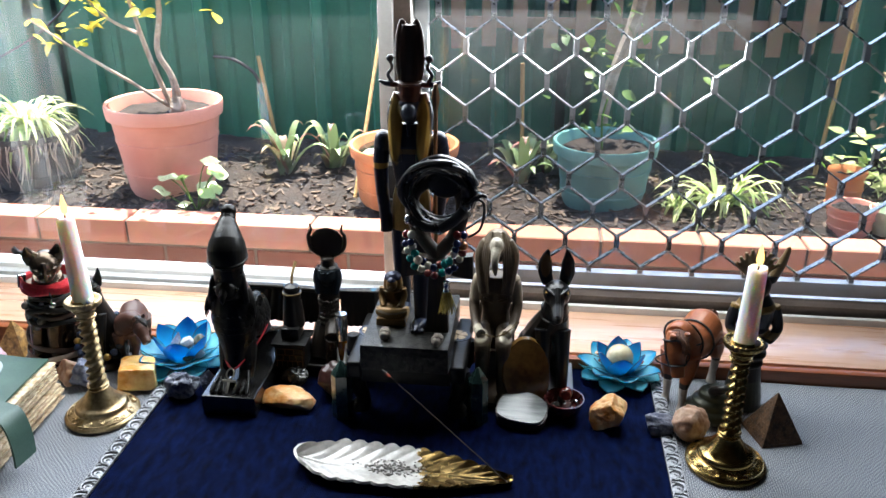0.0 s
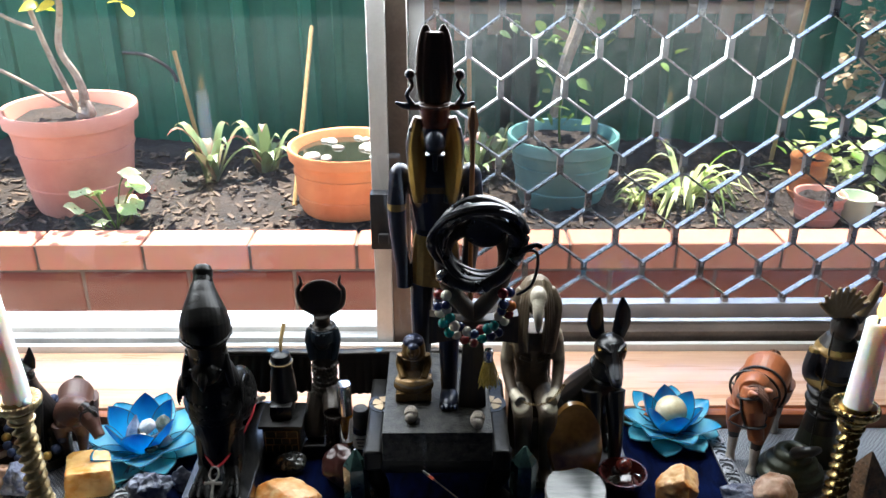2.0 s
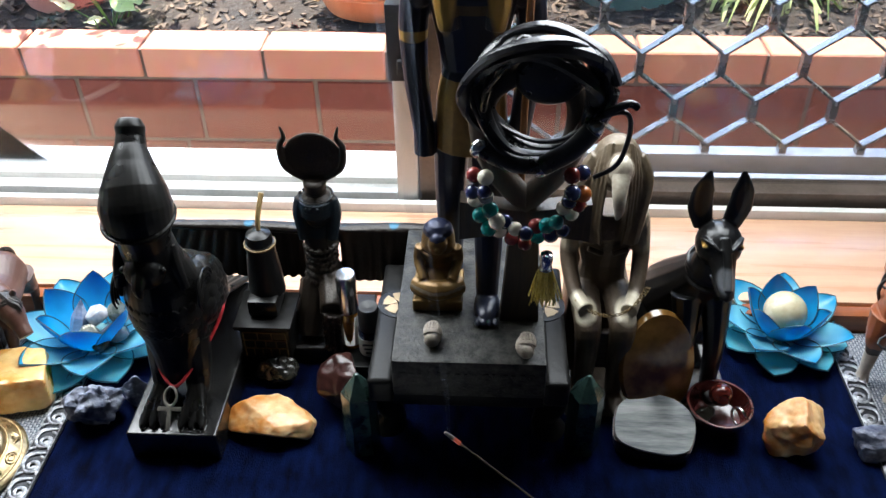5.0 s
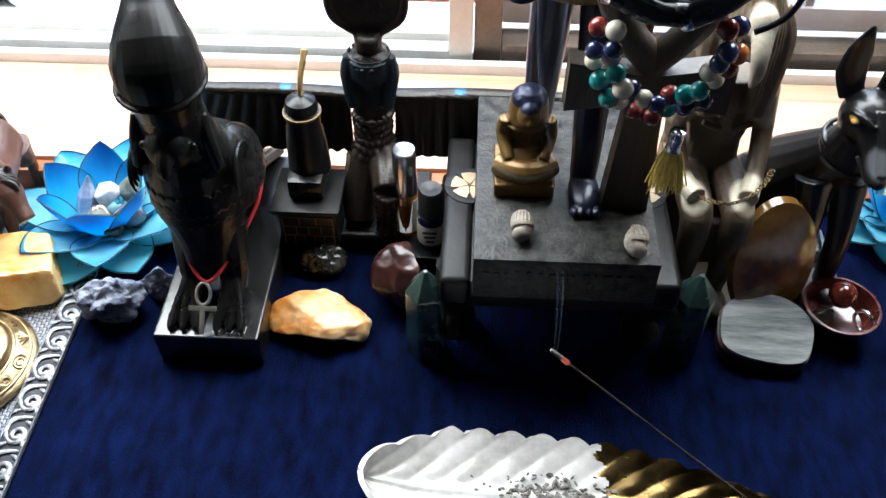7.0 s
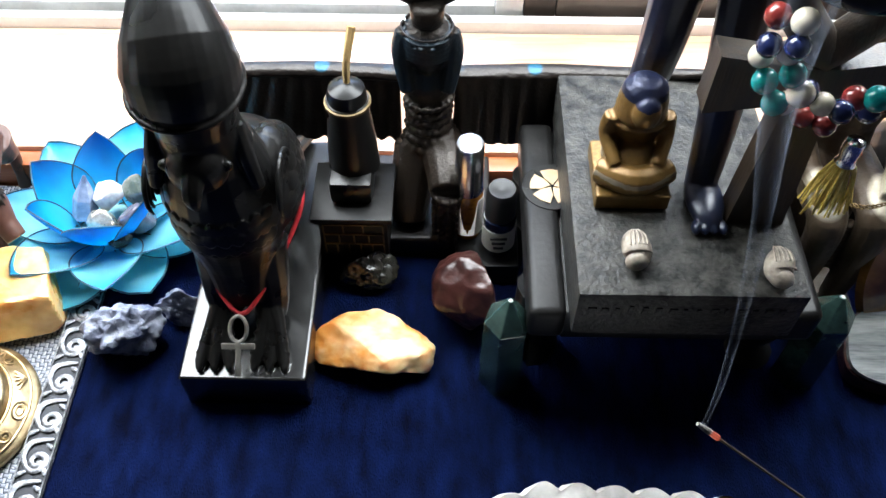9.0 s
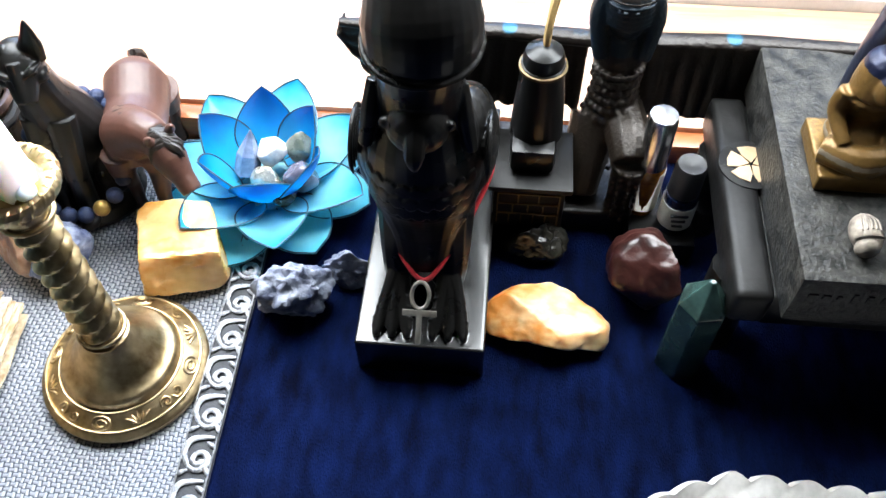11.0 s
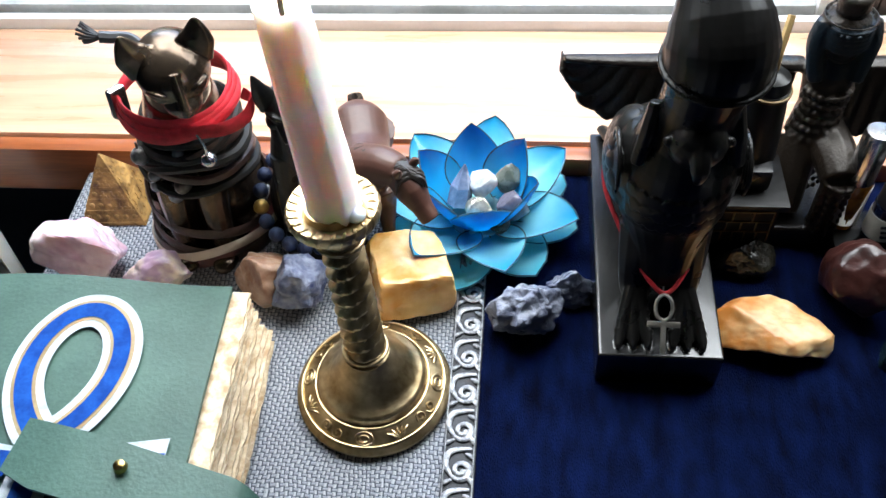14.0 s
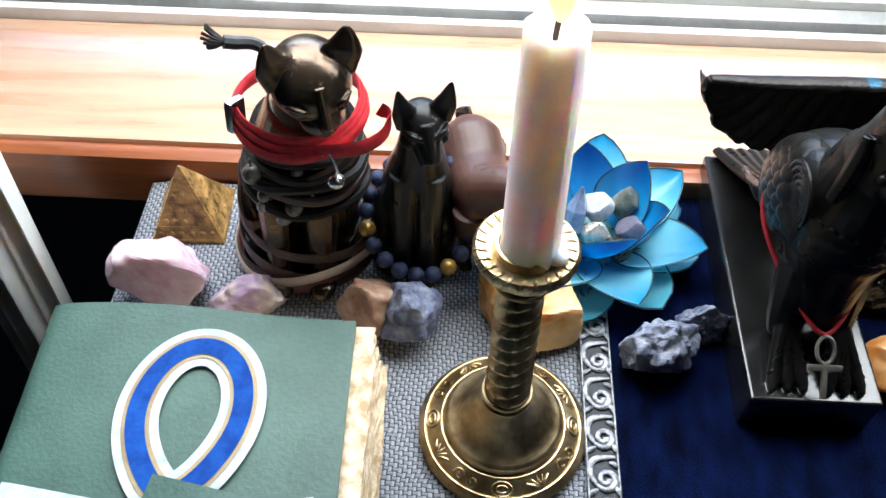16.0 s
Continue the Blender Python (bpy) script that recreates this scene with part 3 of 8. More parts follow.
box(bm, (-1.15, 1.112, -0.02), (1.05, 1.19, 0.008), 0.001)
part("outer_track", bm, ALU_WHITE, win)
bm = bmesh.new()
box(bm, (-0.206, 1.078, 0.018), (-0.187, 1.112, 1.37), 0.0015)
part("meeting_stile", bm, ALU_WHITE, win)
bm = bmesh.new()
box(bm, (-0.186, 1.082, 0.018), (-0.164, 1.118, 1.37), 0.0015)
part("sliding_stile", bm, ALU_BROWN, win, "bronze coloured stile")
bm = bmesh.new()
box(bm, (-0.1905, 1.0815, 0.03), (-0.1865, 1.0838, 1.37), 0.0005)
part("seal_strip", bm, ALU, win)
bm = bmesh.new()
box(bm, (-0.1635, 1.082, 0.018), (1.05, 1.108, 0.036), 0.0015)
part("sliding_rail", bm, ALU_BROWN, win, "bronze coloured bottom rail")
bm = bmesh.new()
box(bm, (-1.15, 1.08, 1.37), (1.05, 1.13, 1.40), 0.001)
part("head_rail", bm, ALU_WHITE, win)
for x in (-1.15, 1.02):
    bm = bmesh.new()
    box(bm, (x, 1.08, 0.02), (x + 0.03, 1.13, 1.37), 0.001)
    part("jamb", bm, ALU_WHITE, win)
bm = bmesh.new()
box(bm, (-0.2075, 1.062, 0.155), (-0.178, 1.0785, 0.222), 0.002)
box(bm, (-0.199, 1.057, 0.163), (-0.187, 1.063, 0.176), 0.002)
part("latch", bm, RUBBER, win, "black latch")
for x0, x1, y, g in ((-1.12, -0.206, 1.104, GLASS), (-0.164, 1.02, 1.098, GLASS_DUSTY)):
    bm = bmesh.new()
    box(bm, (x0, y, 0.03), (x1, y + 0.003, 1.38), 0)
    part("pane", bm, g, win, smooth=False).visible_shadow = False

# diamond grille: upright zigzag bars that touch along short straight runs
grille = thing("security_grille", (0.4, 1.12, 0.03), "grey aluminium diamond security grille outside the sliding window", "security screen")
PX, PZ, RUN = 0.0715, 0.0448, 0.0105


def zigzag(x0, side):
    line, z, s = [], 0.371 - 8 * PZ, side
    while z < 1.37:
        x = x0 + s * (PX / 4 - 0.0018)
        line += [(x, z - RUN), (x, z + RUN)]
        z, s = z + PZ, -s
    return line


def strip_mesh():
    bm = bmesh.new()
    rows = []
    for x, z in zigzag(0, 1):
        if z < 0.045:
            z = 0.045
        rows.append([bm.verts.new((x + a, 1.12 + b, z)) for a, b in ((-0.0017, -0.0045), (0.0017, -0.0045), (0.0017, 0.0045), (-0.0017, 0.0045))])
    for a, b in zip(rows, rows[1:]):
        for k in range(4):
            bm.faces.new((a[k], a[(k + 1) % 4], b[(k + 1) % 4], b[k]))
    return bm


first = part("grille_bar", strip_mesh(), MESH_GREY, grille, smooth=False)
bar0 = -0.026 - PX / 4
for i in range(-3, 27):
    x = bar0 + i * PX / 2
    ob = first if i == -3 else new("grille_bar", first.data)
    ob.parent = grille
    if i % 2:
        ob.matrix_basis = Matrix.Translation((x, 0, 0)) @ Matrix.Translation((-0.4, 0, 0)) @ Matrix.Diagonal((-1, 1, 1, 1)) @ Matrix.Translation((0.4, 0, 0))
    else:
        ob.matrix_basis = Matrix.Translation((x, 0, 0))
bm = bmesh.new()
box(bm, (-0.163, 1.1125, 0.037), (1.05, 1.129, 0.058), 0.002)
part("grille_rail", bm, ALU, grille)
bm = bmesh.new()
box(bm, (-0.163, 1.1125, 0.058), (-0.146, 1.129, 1.37), 0.002)
part("grille_stile", bm, ALU, grille)

# curtain gathered at the side of the window
bm = bmesh.new()


def curtain_at(u, v):
    z = -0.55 + 1.75 * v
    x = -0.856 + 0.077 * u - (0.05 * max(0.0, 0.12 - z)) + 0.012 * math.sin(v * 3) - 0.1 * max(0.0, z - 0.12)
    return Vector((x, 0.945 - 0.05 * u + 0.016 * math.sin(u * 21 + 0.8 * math.sin(v * 2.1)) + 0.006 * math.sin(u * 47 + v), z))


sheet(bm, curtain_at, 90, 24, 0.0015)
single("curtain", bm, CURTAIN, (-0.9, 0.93, -0.55), "off-white gathered cloth curtain beside the window", "curtain")

# ---- table and cloths ----
table = thing("table", (0.02, 0.66, -0.75), "wooden table against the window sill, under cloths", "table")
bm = bmesh.new()
box(bm, (-0.695, 0.38, -0.035), (0.80, 0.932, -0.003), 0.003)
part("tabletop", bm, TABLE_WOOD, table)
for x in (-0.67, 0.74):
    for y in (0.41, 0.88):
        bm = bmesh.new()
        box(bm, (x, y, -0.75), (x + 0.045, y + 0.045, -0.035), 0.003)
        part("leg", bm, TABLE_WOOD, table)

bm = bmesh.new()


def cloth_at(u, v):
    # over the top, then down at both ends and at the front
    s = -0.86 + 1.82 * u
    y = 0.20 + 0.736 * v
    x = min(max(s, -0.70), 0.806)
    z = -max(0.0, abs(s - x)) * 1.0
    if y < 0.375:
        z -= 0.375 - y
        y = 0.375 - 0.01 * math.sin(s * 40) * min(1.0, (0.375 - y) * 10)
    if s < -0.70:
        x -= 0.012 * (1 + math.sin(y * 33)) * min(1.0, (-0.70 - s) * 12) + 0.05 * min(1.0, (-0.70 - s) * 8) * max(0.0, (y - 0.80) / 0.14)
    return Vector((x, y, z - 0.0006 + 0.0007 * noise.noise(Vector((s * 9, y * 9, 0)))))


sheet(bm, cloth_at, 150, 60)
single("tablecloth", bm, LINEN, (0, 0.66, 0), "grey and white coarsely woven linen cloth over the table", "tablecloth", angle=80)

runner = thing("table_runner", (-0.138, 0.66, 0.001), "navy blue velvet cloth with silver scroll ribbon borders", "table runner")
bm = bmesh.new()


def velvet_at(u, v):
    x, y = -0.4275 + 0.578 * u, 0.36 + 0.584 * v
    fold = 0.0
    for cx, cy, a, w, h in ((0.02, 0.60, 0.9, 0.006, 0.0035), (0.075, 0.66, 1.0, 0.007, 0.004), (-0.33, 0.70, 1.5, 0.008, 0.0025), (-0.28, 0.62, 1.2, 0.01, 0.003), (0.11, 0.75, 1.9, 0.006, 0.0025), (-0.39, 0.74, 1.5, 0.006, 0.002)):
        d = (x - cx) * math.sin(a) - (y - cy) * math.cos(a) + 0.006 * math.sin((x + y) * 30)
        along = (x - cx) * math.cos(a) + (y - cy) * math.sin(a)
        fold += h * math.exp(-(d / w) ** 2) * math.exp(-(along / 0.09) ** 2)
    edge = min(1.0, u / 0.03, (1 - u) / 0.03)
    n1 = 0.0012 * noise.noise(Vector((x * 12, y * 12, 3)))
    return Vector((x, y, 0.0022 + edge * max(0.0, fold + n1)))


sheet(bm, velvet_at, 170, 150, 0.0012)
part("velvet", bm, VELVET, runner, angle=80)


def scroll_mesh(cx, y, mirror):
    """One silver scroll of the border: a big curl, its running stem and two leaves."""
    bm = bmesh.new()
    curl = [(cx + mirror * (0.0012 + q * math.cos(a)), y + 0.0035 + q * math.sin(a), 0.0053) for q, a in zip(np.linspace(0.0056, 0.0014, 11), np.linspace(-2.6, 6.4, 11))]
    tube(bm, curl, [0.0009, 0.0013, 0.0016, 0.0016, 0.0015, 0.0013, 0.0012, 0.0012, 0.0013, 0.0015, 0.0017], 6, 3, 0.45)
    stem = [(cx - mirror * 0.0036, y + 0.0008, 0.0053), (cx - mirror * 0.0064, y + 0.0065, 0.0053), (cx - mirror * 0.0050, y + 0.0125, 0.0053), (cx - mirror * 0.0005, y + 0.0145, 0.0053), (cx + mirror * 0.0062, y + 0.0150, 0.0053)]
    tube(bm, stem, [0.0010, 0.0015, 0.0016, 0.0014, 0.0007], 6, 3, 0.45)
    for dx, dy, ex, ey in ((0.0066, -0.004, 0.0052, 0.001), (-0.0066, -0.0045, -0.0042, -0.0015), (0.0064, 0.0095, 0.0045, 0.0125)):
        tube(bm, [(cx + mirror * dx, y + dy, 0.0052), (cx + mirror * (dx + ex) / 2 * 1.05, y + (dy + ey) / 2, 0.0055), (cx + mirror * ex * 0.7, y + ey, 0.0052)], [0.0005, 0.0013, 0.0006], 6, 3, 0.45)
    return bm


for x0, mirror in ((-0.4435, 1), (0.1495, -1)):
    bm = bmesh.new()
    sheet(bm, lambda u, v: Vector((x0 + 0.0165 * u, 0.36 + 0.584 * v, 0.0042 + 0.0004 * noise.noise(Vector((x0, v * 60, 0))))), 4, 120, 0.0008)
    ribbon = part("ribbon", bm, RIBBON, runner, "black ribbon with silver scrolls", angle=80)
    for dx in (0.0009, 0.0156):
        bm = bmesh.new()
        tube(bm, [(x0 + dx, 0.362, 0.0052), (x0 + dx, 0.65, 0.0052), (x0 + dx, 0.942, 0.0052)], 0.00045, 5, 8)
        part("edge_thread", bm, SILVER_THREAD, ribbon)
    src = None
    for k in range(26):
        y = 0.385 + 0.0215 * k
        if src is None:
            src = part("scroll", scroll_mesh(x0 + 0.00825, y, mirror), SILVER_THREAD, ribbon, angle=80)
        else:
            ob = new("scroll", src.data)
            ob.parent = ribbon
            ob.location = (0, 0.0215 * k, 0)

# ---- the garden outside ----
bm = bmesh.new()
sheet(bm, lambda u, v: Vector((-40 + 80 * u, 1.17 + 60 * v * v, -0.512)), 40, 40, 0.0)
single("ground", bm, SOIL, (0, 2, -0.47), "dark earth ground outside, running back past the fence", "ground", kind="structure")

fence = thing("fence", (0, 2.66, -0.46), "dark green corrugated steel fence", "fence", kind="structure")


def fence_panel(x0, x1):
    bm = bmesh.new()
    pitch, line = 0.19, []
    x = x0
    while x < x1:
        for dx, dy in ((0.0, 0.0), (0.012, -0.026), (0.042, -0.026), (0.054, 0.0), (0.095, -0.003), (0.1, -0.006), (0.118, -0.006), (0.123, -0.003), (0.128, 0.0)):
            line.append((x + dx, 2.66 + dy))
        x += pitch
    lo = [bm.verts.new((a, b, -0.46)) for a, b in line]
    hi = [bm.verts.new((a, b, 0.72)) for a, b in line]
    fs = [bm.faces.new((lo[i], lo[i + 1], hi[i + 1], hi[i])) for i in range(len(line) - 1)]
    bm.normal_update()
    bmesh.ops.solidify(bm, geom=fs, thickness=0.0012)
    return bm


for k in range(4):
    part("steel_sheet", fence_panel(-3.38 + 1.71 * k, -3.38 + 1.71 * (k + 1)), FENCE, fence, smooth=False)
bm = bmesh.new()
box(bm, (-3.4, 2.61, -0.33), (3.5, 2.628, -0.285), 0.003)
part("lower_rail", bm, FENCE, fence)

bm = bmesh.new()


def soil_at(u, v):
    x, y = -2.6 + 5.2 * u, 1.992 + 0.668 * v
    return Vector((x, y, -0.245 + 0.045 * v + 0.022 * noise.noise(Vector((x * 5, y * 5, 1))) + 0.01 * noise.noise(Vector((x * 22, y * 22, 5)))))


sheet(bm, soil_at, 220, 40)
single("soil_bed", bm, SOIL, (0, 2.3, -0.3), "raised bed of dark crumbly soil", "garden bed", kind="structure", angle=80)
rnd = random.Random(4)
bm = bmesh.new()
for _ in range(2400):
    x, y = rnd.uniform(-1.9, 1.3), 2.04 + 0.5 * rnd.random() ** 1.3
    z = soil_at((x + 2.6) / 5.2, (y - 1.992) / 0.668).z
    L, w = rnd.uniform(0.008, 0.035), rnd.uniform(0.0015, 0.005)
    m = pose(x, y, z + 0.004, rnd.uniform(-30, 30), rnd.uniform(-25, 25), rnd.uniform(0, 180))
    vs = [bm.verts.new(m @ Vector((a * L / 2, b * w, c * w * 0.4))) for a in (-1, 1) for b in (-1, 1) for c in (-1, 1)]
    for f in ((0, 1, 3, 2), (4, 6, 7, 5), (0, 4, 5, 1), (2, 3, 7, 6), (0, 2, 6, 4), (1, 5, 7, 3)):
        bm.faces.new([vs[i] for i in f])
M2 = surf("mulch_chips", (0.012, 0.008, 0.006), (0.12, 0.085, 0.06), 22, 0.9, 0.0, 0.4, 120)
single("mulch", bm, M2, (0, 2.3, -0.28), "scattered bark and twig mulch on the soil", "mulch", kind="stuff", smooth=False)

lat = thing("lattice_panel", (0.3, 2.60, 0.12), "weathered timber paling panel leaning on the fence", "trellis")
lx = -0.27
i = 0
plank = None
while lx < 0.88:
    bm = bmesh.new()
    box(bm, (lx, 2.585, 0.115 + 0.01 * math.sin(i * 2.3)), (lx + 0.042, 2.6, 0.70), 0.002)
    part("paling", bm, LATTICE, lat, smooth=False)
    lx += 0.092
    i += 1
for z in (0.175, 0.40):
    bm = bmesh.new()
    box(bm, (-0.30, 2.601, z), (0.90, 2.615, z + 0.032), 0.002)
    part("cross_rail", bm, LATTICE, lat, smooth=False)


def pot(name, c, r, h, material, label, rim=0.03, foot=0.72, content=None, fill=0.035):
    t = thing(name, (c[0], c[1], c[2]), label, "plant pot")
    bm = bmesh.new()
    w = r * 0.07
    lathe(bm, [(0.001, 0.0), (r * foot, 0.0), (r * (foot + 0.05), h * 0.1), (r * 0.9, h - rim - 0.012), (r * 0.91, h - rim - 0.005), (r * 0.93, h - rim), (r * 0.98, h - rim + 0.003), (r, h - 0.006), (r * 0.985, h), (r - w, h - 0.002), (r * 0.88 - w, h - rim - 0.01), (r * 0.8 - w, h * 0.5), (0.001, h * 0.5)], c, 56)
    for k in (0.28, 0.62):
        z = h * k
        q = np.interp(z, [h * 0.1, h - rim - 0.012], [r * (foot + 0.05), r * 0.9])
        lathe(bm, [(q - 0.004, z - 0.004), (q + 0.003, z - 0.002), (q + 0.003, z + 0.002), (q - 0.003, z + 0.004)], c, 56)
    part("pot_body", bm, material, t)
    if content:
        bm = bmesh.new()
        z = h - fill
        q = r * 0.9 - w
        rings = [[bm.verts.new((c[0] + q * k / 8 * math.cos(a), c[1] + q * k / 8 * math.sin(a), c[2] + z + (0 if content is WATER else 0.01 * noise.noise(Vector((k * 1.1, a * 2, c[0])))))) for a in (2 * math.pi * j / 30 for j in range(30))] for k in range(1, 9)]
        mid = bm.verts.new((c[0], c[1], c[2] + z))
        for j in range(30):
            bm.faces.new((mid, rings[0][j], rings[0][(j + 1) % 30]))
        for a, b in zip(rings, rings[1:]):
            for j in range(30):
                bm.faces.new((a[j], b[j], b[(j + 1) % 30], a[(j + 1) % 30]))
        part("filling", bm, content, t, "water" if content is WATER else "potting soil", angle=80)
    return t


def blade(bm, base, yaw, reach, rise, droop, width, n=7, fold=0.2):
    """One strap leaf that rises, arches and hangs."""
    d, s = Vector((math.cos(yaw), math.sin(yaw), 0)), Vector((-math.sin(yaw), math.cos(yaw), 0))
    rows = []
    for k in range(n + 1):
        t = k / n
        q = Vector(base) + d * reach * t + Vector((0, 0, rise * math.sin(t * math.pi * 0.62) - droop * t * t))
        w = width * (0.55 + 0.45 * math.sin(min(1, t * 2.2) * math.pi / 2)) * (1 - t ** 3) + 0.0004
        rows.append([bm.verts.new(q - s * w + Vector((0, 0, fold * w))), bm.verts.new(q), bm.verts.new(q + s * w + Vector((0, 0, fold * w)))])
    for a, b in zip(rows, rows[1:]):
        bm.faces.new((a[0], a[1], b[1], b[0]))
        bm.faces.new((a[1], a[2], b[2], b[1]))


def leaf(bm, c, size, m3, n=5):
    """A small oval leaf with a bent midrib."""
    rows = []
    for k in range(n + 1):
        t = k / n
        w = size * 0.33 * math.sin(math.pi * min(1, 0.06 + 0.94 * t) ** 0.8)
        q = Vector((size * t, 0, -0.18 * size * t * t))
        rows.append([bm.verts.new(Vector(c) + m3 @ (q + Vector((0, a * w, abs(a) * 0.2 * w)))) for a in (-1, 0, 1)])
    for a, b in zip(rows, rows[1:]):
        bm.faces.new((a[0], a[1], b[1], b[0]))
        bm.faces.new((a[1], a[2], b[2], b[1]))


def turn(r, lo=-50, hi=50):
    return Euler((radians(r.uniform(-40, 40)), radians(r.uniform(lo, hi)), r.uniform(0, 6.3))).to_matrix()


def spider_plant(name, c, n, reach, rise, label, seed, wide=0.007, mat=None):
    r = random.Random(seed)
    bm = bmesh.new()
    for k in range(n):
        f = r.uniform(0.55, 1.1)
        blade(bm, (c[0] + r.uniform(-0.02, 0.02), c[1] + r.uniform(-0.02, 0.02), c[2]), r.uniform(0, 6.3), reach * f, rise * r.uniform(0.5, 1.2), rise * r.uniform(0.2, 1.5), wide * r.uniform(0.7, 1.2))
    return single(name, bm, mat or LEAF_PALE, c, label, "plant")


# big pink pot with a bare-stemmed shrub
pot("plant_pot", (-1.045, 2.25, -0.25), 0.162, 0.262, TERRA, "large pink terracotta pot on the soil bed", 0.040, 0.70, SOIL, 0.03)
shrub = thing("shrub", (-1.03, 2.25, -0.02), "young shrub with pale forked stems and yellow-green leaves", "plant")
bm = bmesh.new()
tube(bm, [(-1.02, 2.25, -0.03), (-1.0, 2.24, 0.03), (-1.005, 2.23, 0.09), (-1.03, 2.22, 0.16), (-1.01, 2.22, 0.28), (-1.02, 2.2, 0.5)], [0.018, 0.012, 0.009, 0.008, 0.007, 0.004], 8)
tube(bm, [(-1.02, 2.25, -0.01), (-1.06, 2.24, 0.12), (-1.09, 2.23, 0.26), (-1.13, 2.22, 0.48)], [0.008, 0.007, 0.006, 0.004], 8)
tube(bm, [(-1.02, 2.25, -0.01), (-1.12, 2.22, 0.07), (-1.24, 2.2, 0.15), (-1.36, 2.18, 0.24)], [0.005, 0.0045, 0.004, 0.002], 8)
tube(bm, [(-1.085, 2.23, 0.2), (-1.16, 2.23, 0.235), (-1.22, 2.22, 0.30)], [0.005, 0.004, 0.002], 6)
tube(bm, [(-1.01, 2.24, 0.0), (-0.98, 2.22, 0.0), (-0.985, 2.22, 0.03)], [0.014, 0.012, 0.006], 8)
part("stems", bm, BARK, shrub)
r = random.Random(9)
bm = bmesh.new()
for cx, cz, k, sx in ((-1.1, 0.31, 42, 0.10), (-1.14, 0.45, 40, 0.12), (-0.93, 0.36, 22, 0.06), (-1.30, 0.21, 16, 0.07), (-1.2, 0.27, 14, 0.05), (-1.0, 0.5, 30, 0.1)):
    for _ in range(k):
        leaf(bm, (cx + r.gauss(0, sx), 2.22 + r.gauss(0, 0.05), cz + r.gauss(0, 0.035)), r.uniform(0.022, 0.05), turn(r))
part("leaves", bm, LEAF_YELLOW, shrub)

# dark old pot with a spider plant and hanging roots
t = pot("plant_pot", (-1.47, 2.26, -0.25), 0.135, 0.165, STUMP, "dark weathered pot overgrown with roots", 0.03, 0.85, SOIL, 0.02)
spider_plant("spider_plant", (-1.47, 2.26, -0.09), 85, 0.17, 0.11, "sunlit striped spider plant spilling over its pot", 3, 0.007)
bm = bmesh.new()
r = random.Random(5)
for _ in range(60):
    a = r.uniform(3.0, 6.4)
    x, y = -1.47 + 0.138 * math.cos(a), 2.26 + 0.138 * math.sin(a)
    tube(bm, [(x, y, -0.1), (x + r.gauss(0, 0.01), y - 0.008, -0.14), (x + r.gauss(0, 0.018), y - 0.004, -0.15 - r.random() * 0.09)], [0.002, 0.0018, 0.001], 4, 3)
single("hanging_roots", bm, BARK, (-1.47, 2.2, -0.2), "dry pale roots hanging over the old pot", "roots", kind="stuff")

# orange pot with water and pebbles
opot = pot("plant_pot", (-0.352, 2.175, -0.225), 0.148, 0.16, TERRA_ORANGE, "orange terracotta pot filled with water and pebbles", 0.03, 0.8, WATER, 0.02)
r = random.Random(8)
for k in range(13):
    a, q = r.uniform(0, 6.3), 0.11 * math.sqrt(r.random())
    bm = bmesh.new()
    s = r.uniform(0.012, 0.026)
    ball(bm, (-0.352 + q * math.cos(a), 2.175 + q * math.sin(a), -0.084), (s, s * 0.75, s * 0.45), 0, 0, r.uniform(0, 180), 14)
    single("pebble", bm, PEBBLE, (-0.352 + q * math.cos(a), 2.175 + q * math.sin(a), -0.09), "smooth pale pebble in the pot of water", "pebble", "pebbles in the water pot")

# teal pot with a seedling
pot("plant_pot", (0.185, 2.26, -0.25), 0.142, 0.185, TEAL_POT, "teal glazed pot with bark-covered soil", 0.035, 0.72, SOIL, 0.025)
bm = bmesh.new()
r = random.Random(12)
for _ in range(7):
    leaf(bm, (0.17 + r.gauss(0, 0.035), 2.24 + r.gauss(0, 0.02), -0.03 + r.uniform(0, 0.06)), r.uniform(0.035, 0.06), turn(r, -30, 60), 6)
tube(bm, [(0.175, 2.25, -0.09), (0.17, 2.245, 0.0), (0.18, 2.24, 0.05)], 0.003, 6)
single("seedling", bm, LEAF, (0.175, 2.25, -0.09), "small green seedling in the teal pot", "plant")
tree = thing("climbing_shrub", (0.24, 2.44, -0.2), "thin leaning stem with sparse green leaves", "plant")
bm = bmesh.new()
tube(bm, [(0.17, 2.42, -0.2), (0.20, 2.43, 0.05), (0.26, 2.45, 0.25), (0.31, 2.46, 0.6)], [0.016, 0.016, 0.02, 0.02], 8)
part("stems", bm, BARK, tree)
bm = bmesh.new()
for _ in range(70):
    leaf(bm, (0.2 + r.gauss(0, 0.11), 2.40 + r.gauss(0, 0.05), 0.22 + r.gauss(0, 0.14)), r.uniform(0.02, 0.05), turn(r))
part("leaves", bm, LEAF, tree)

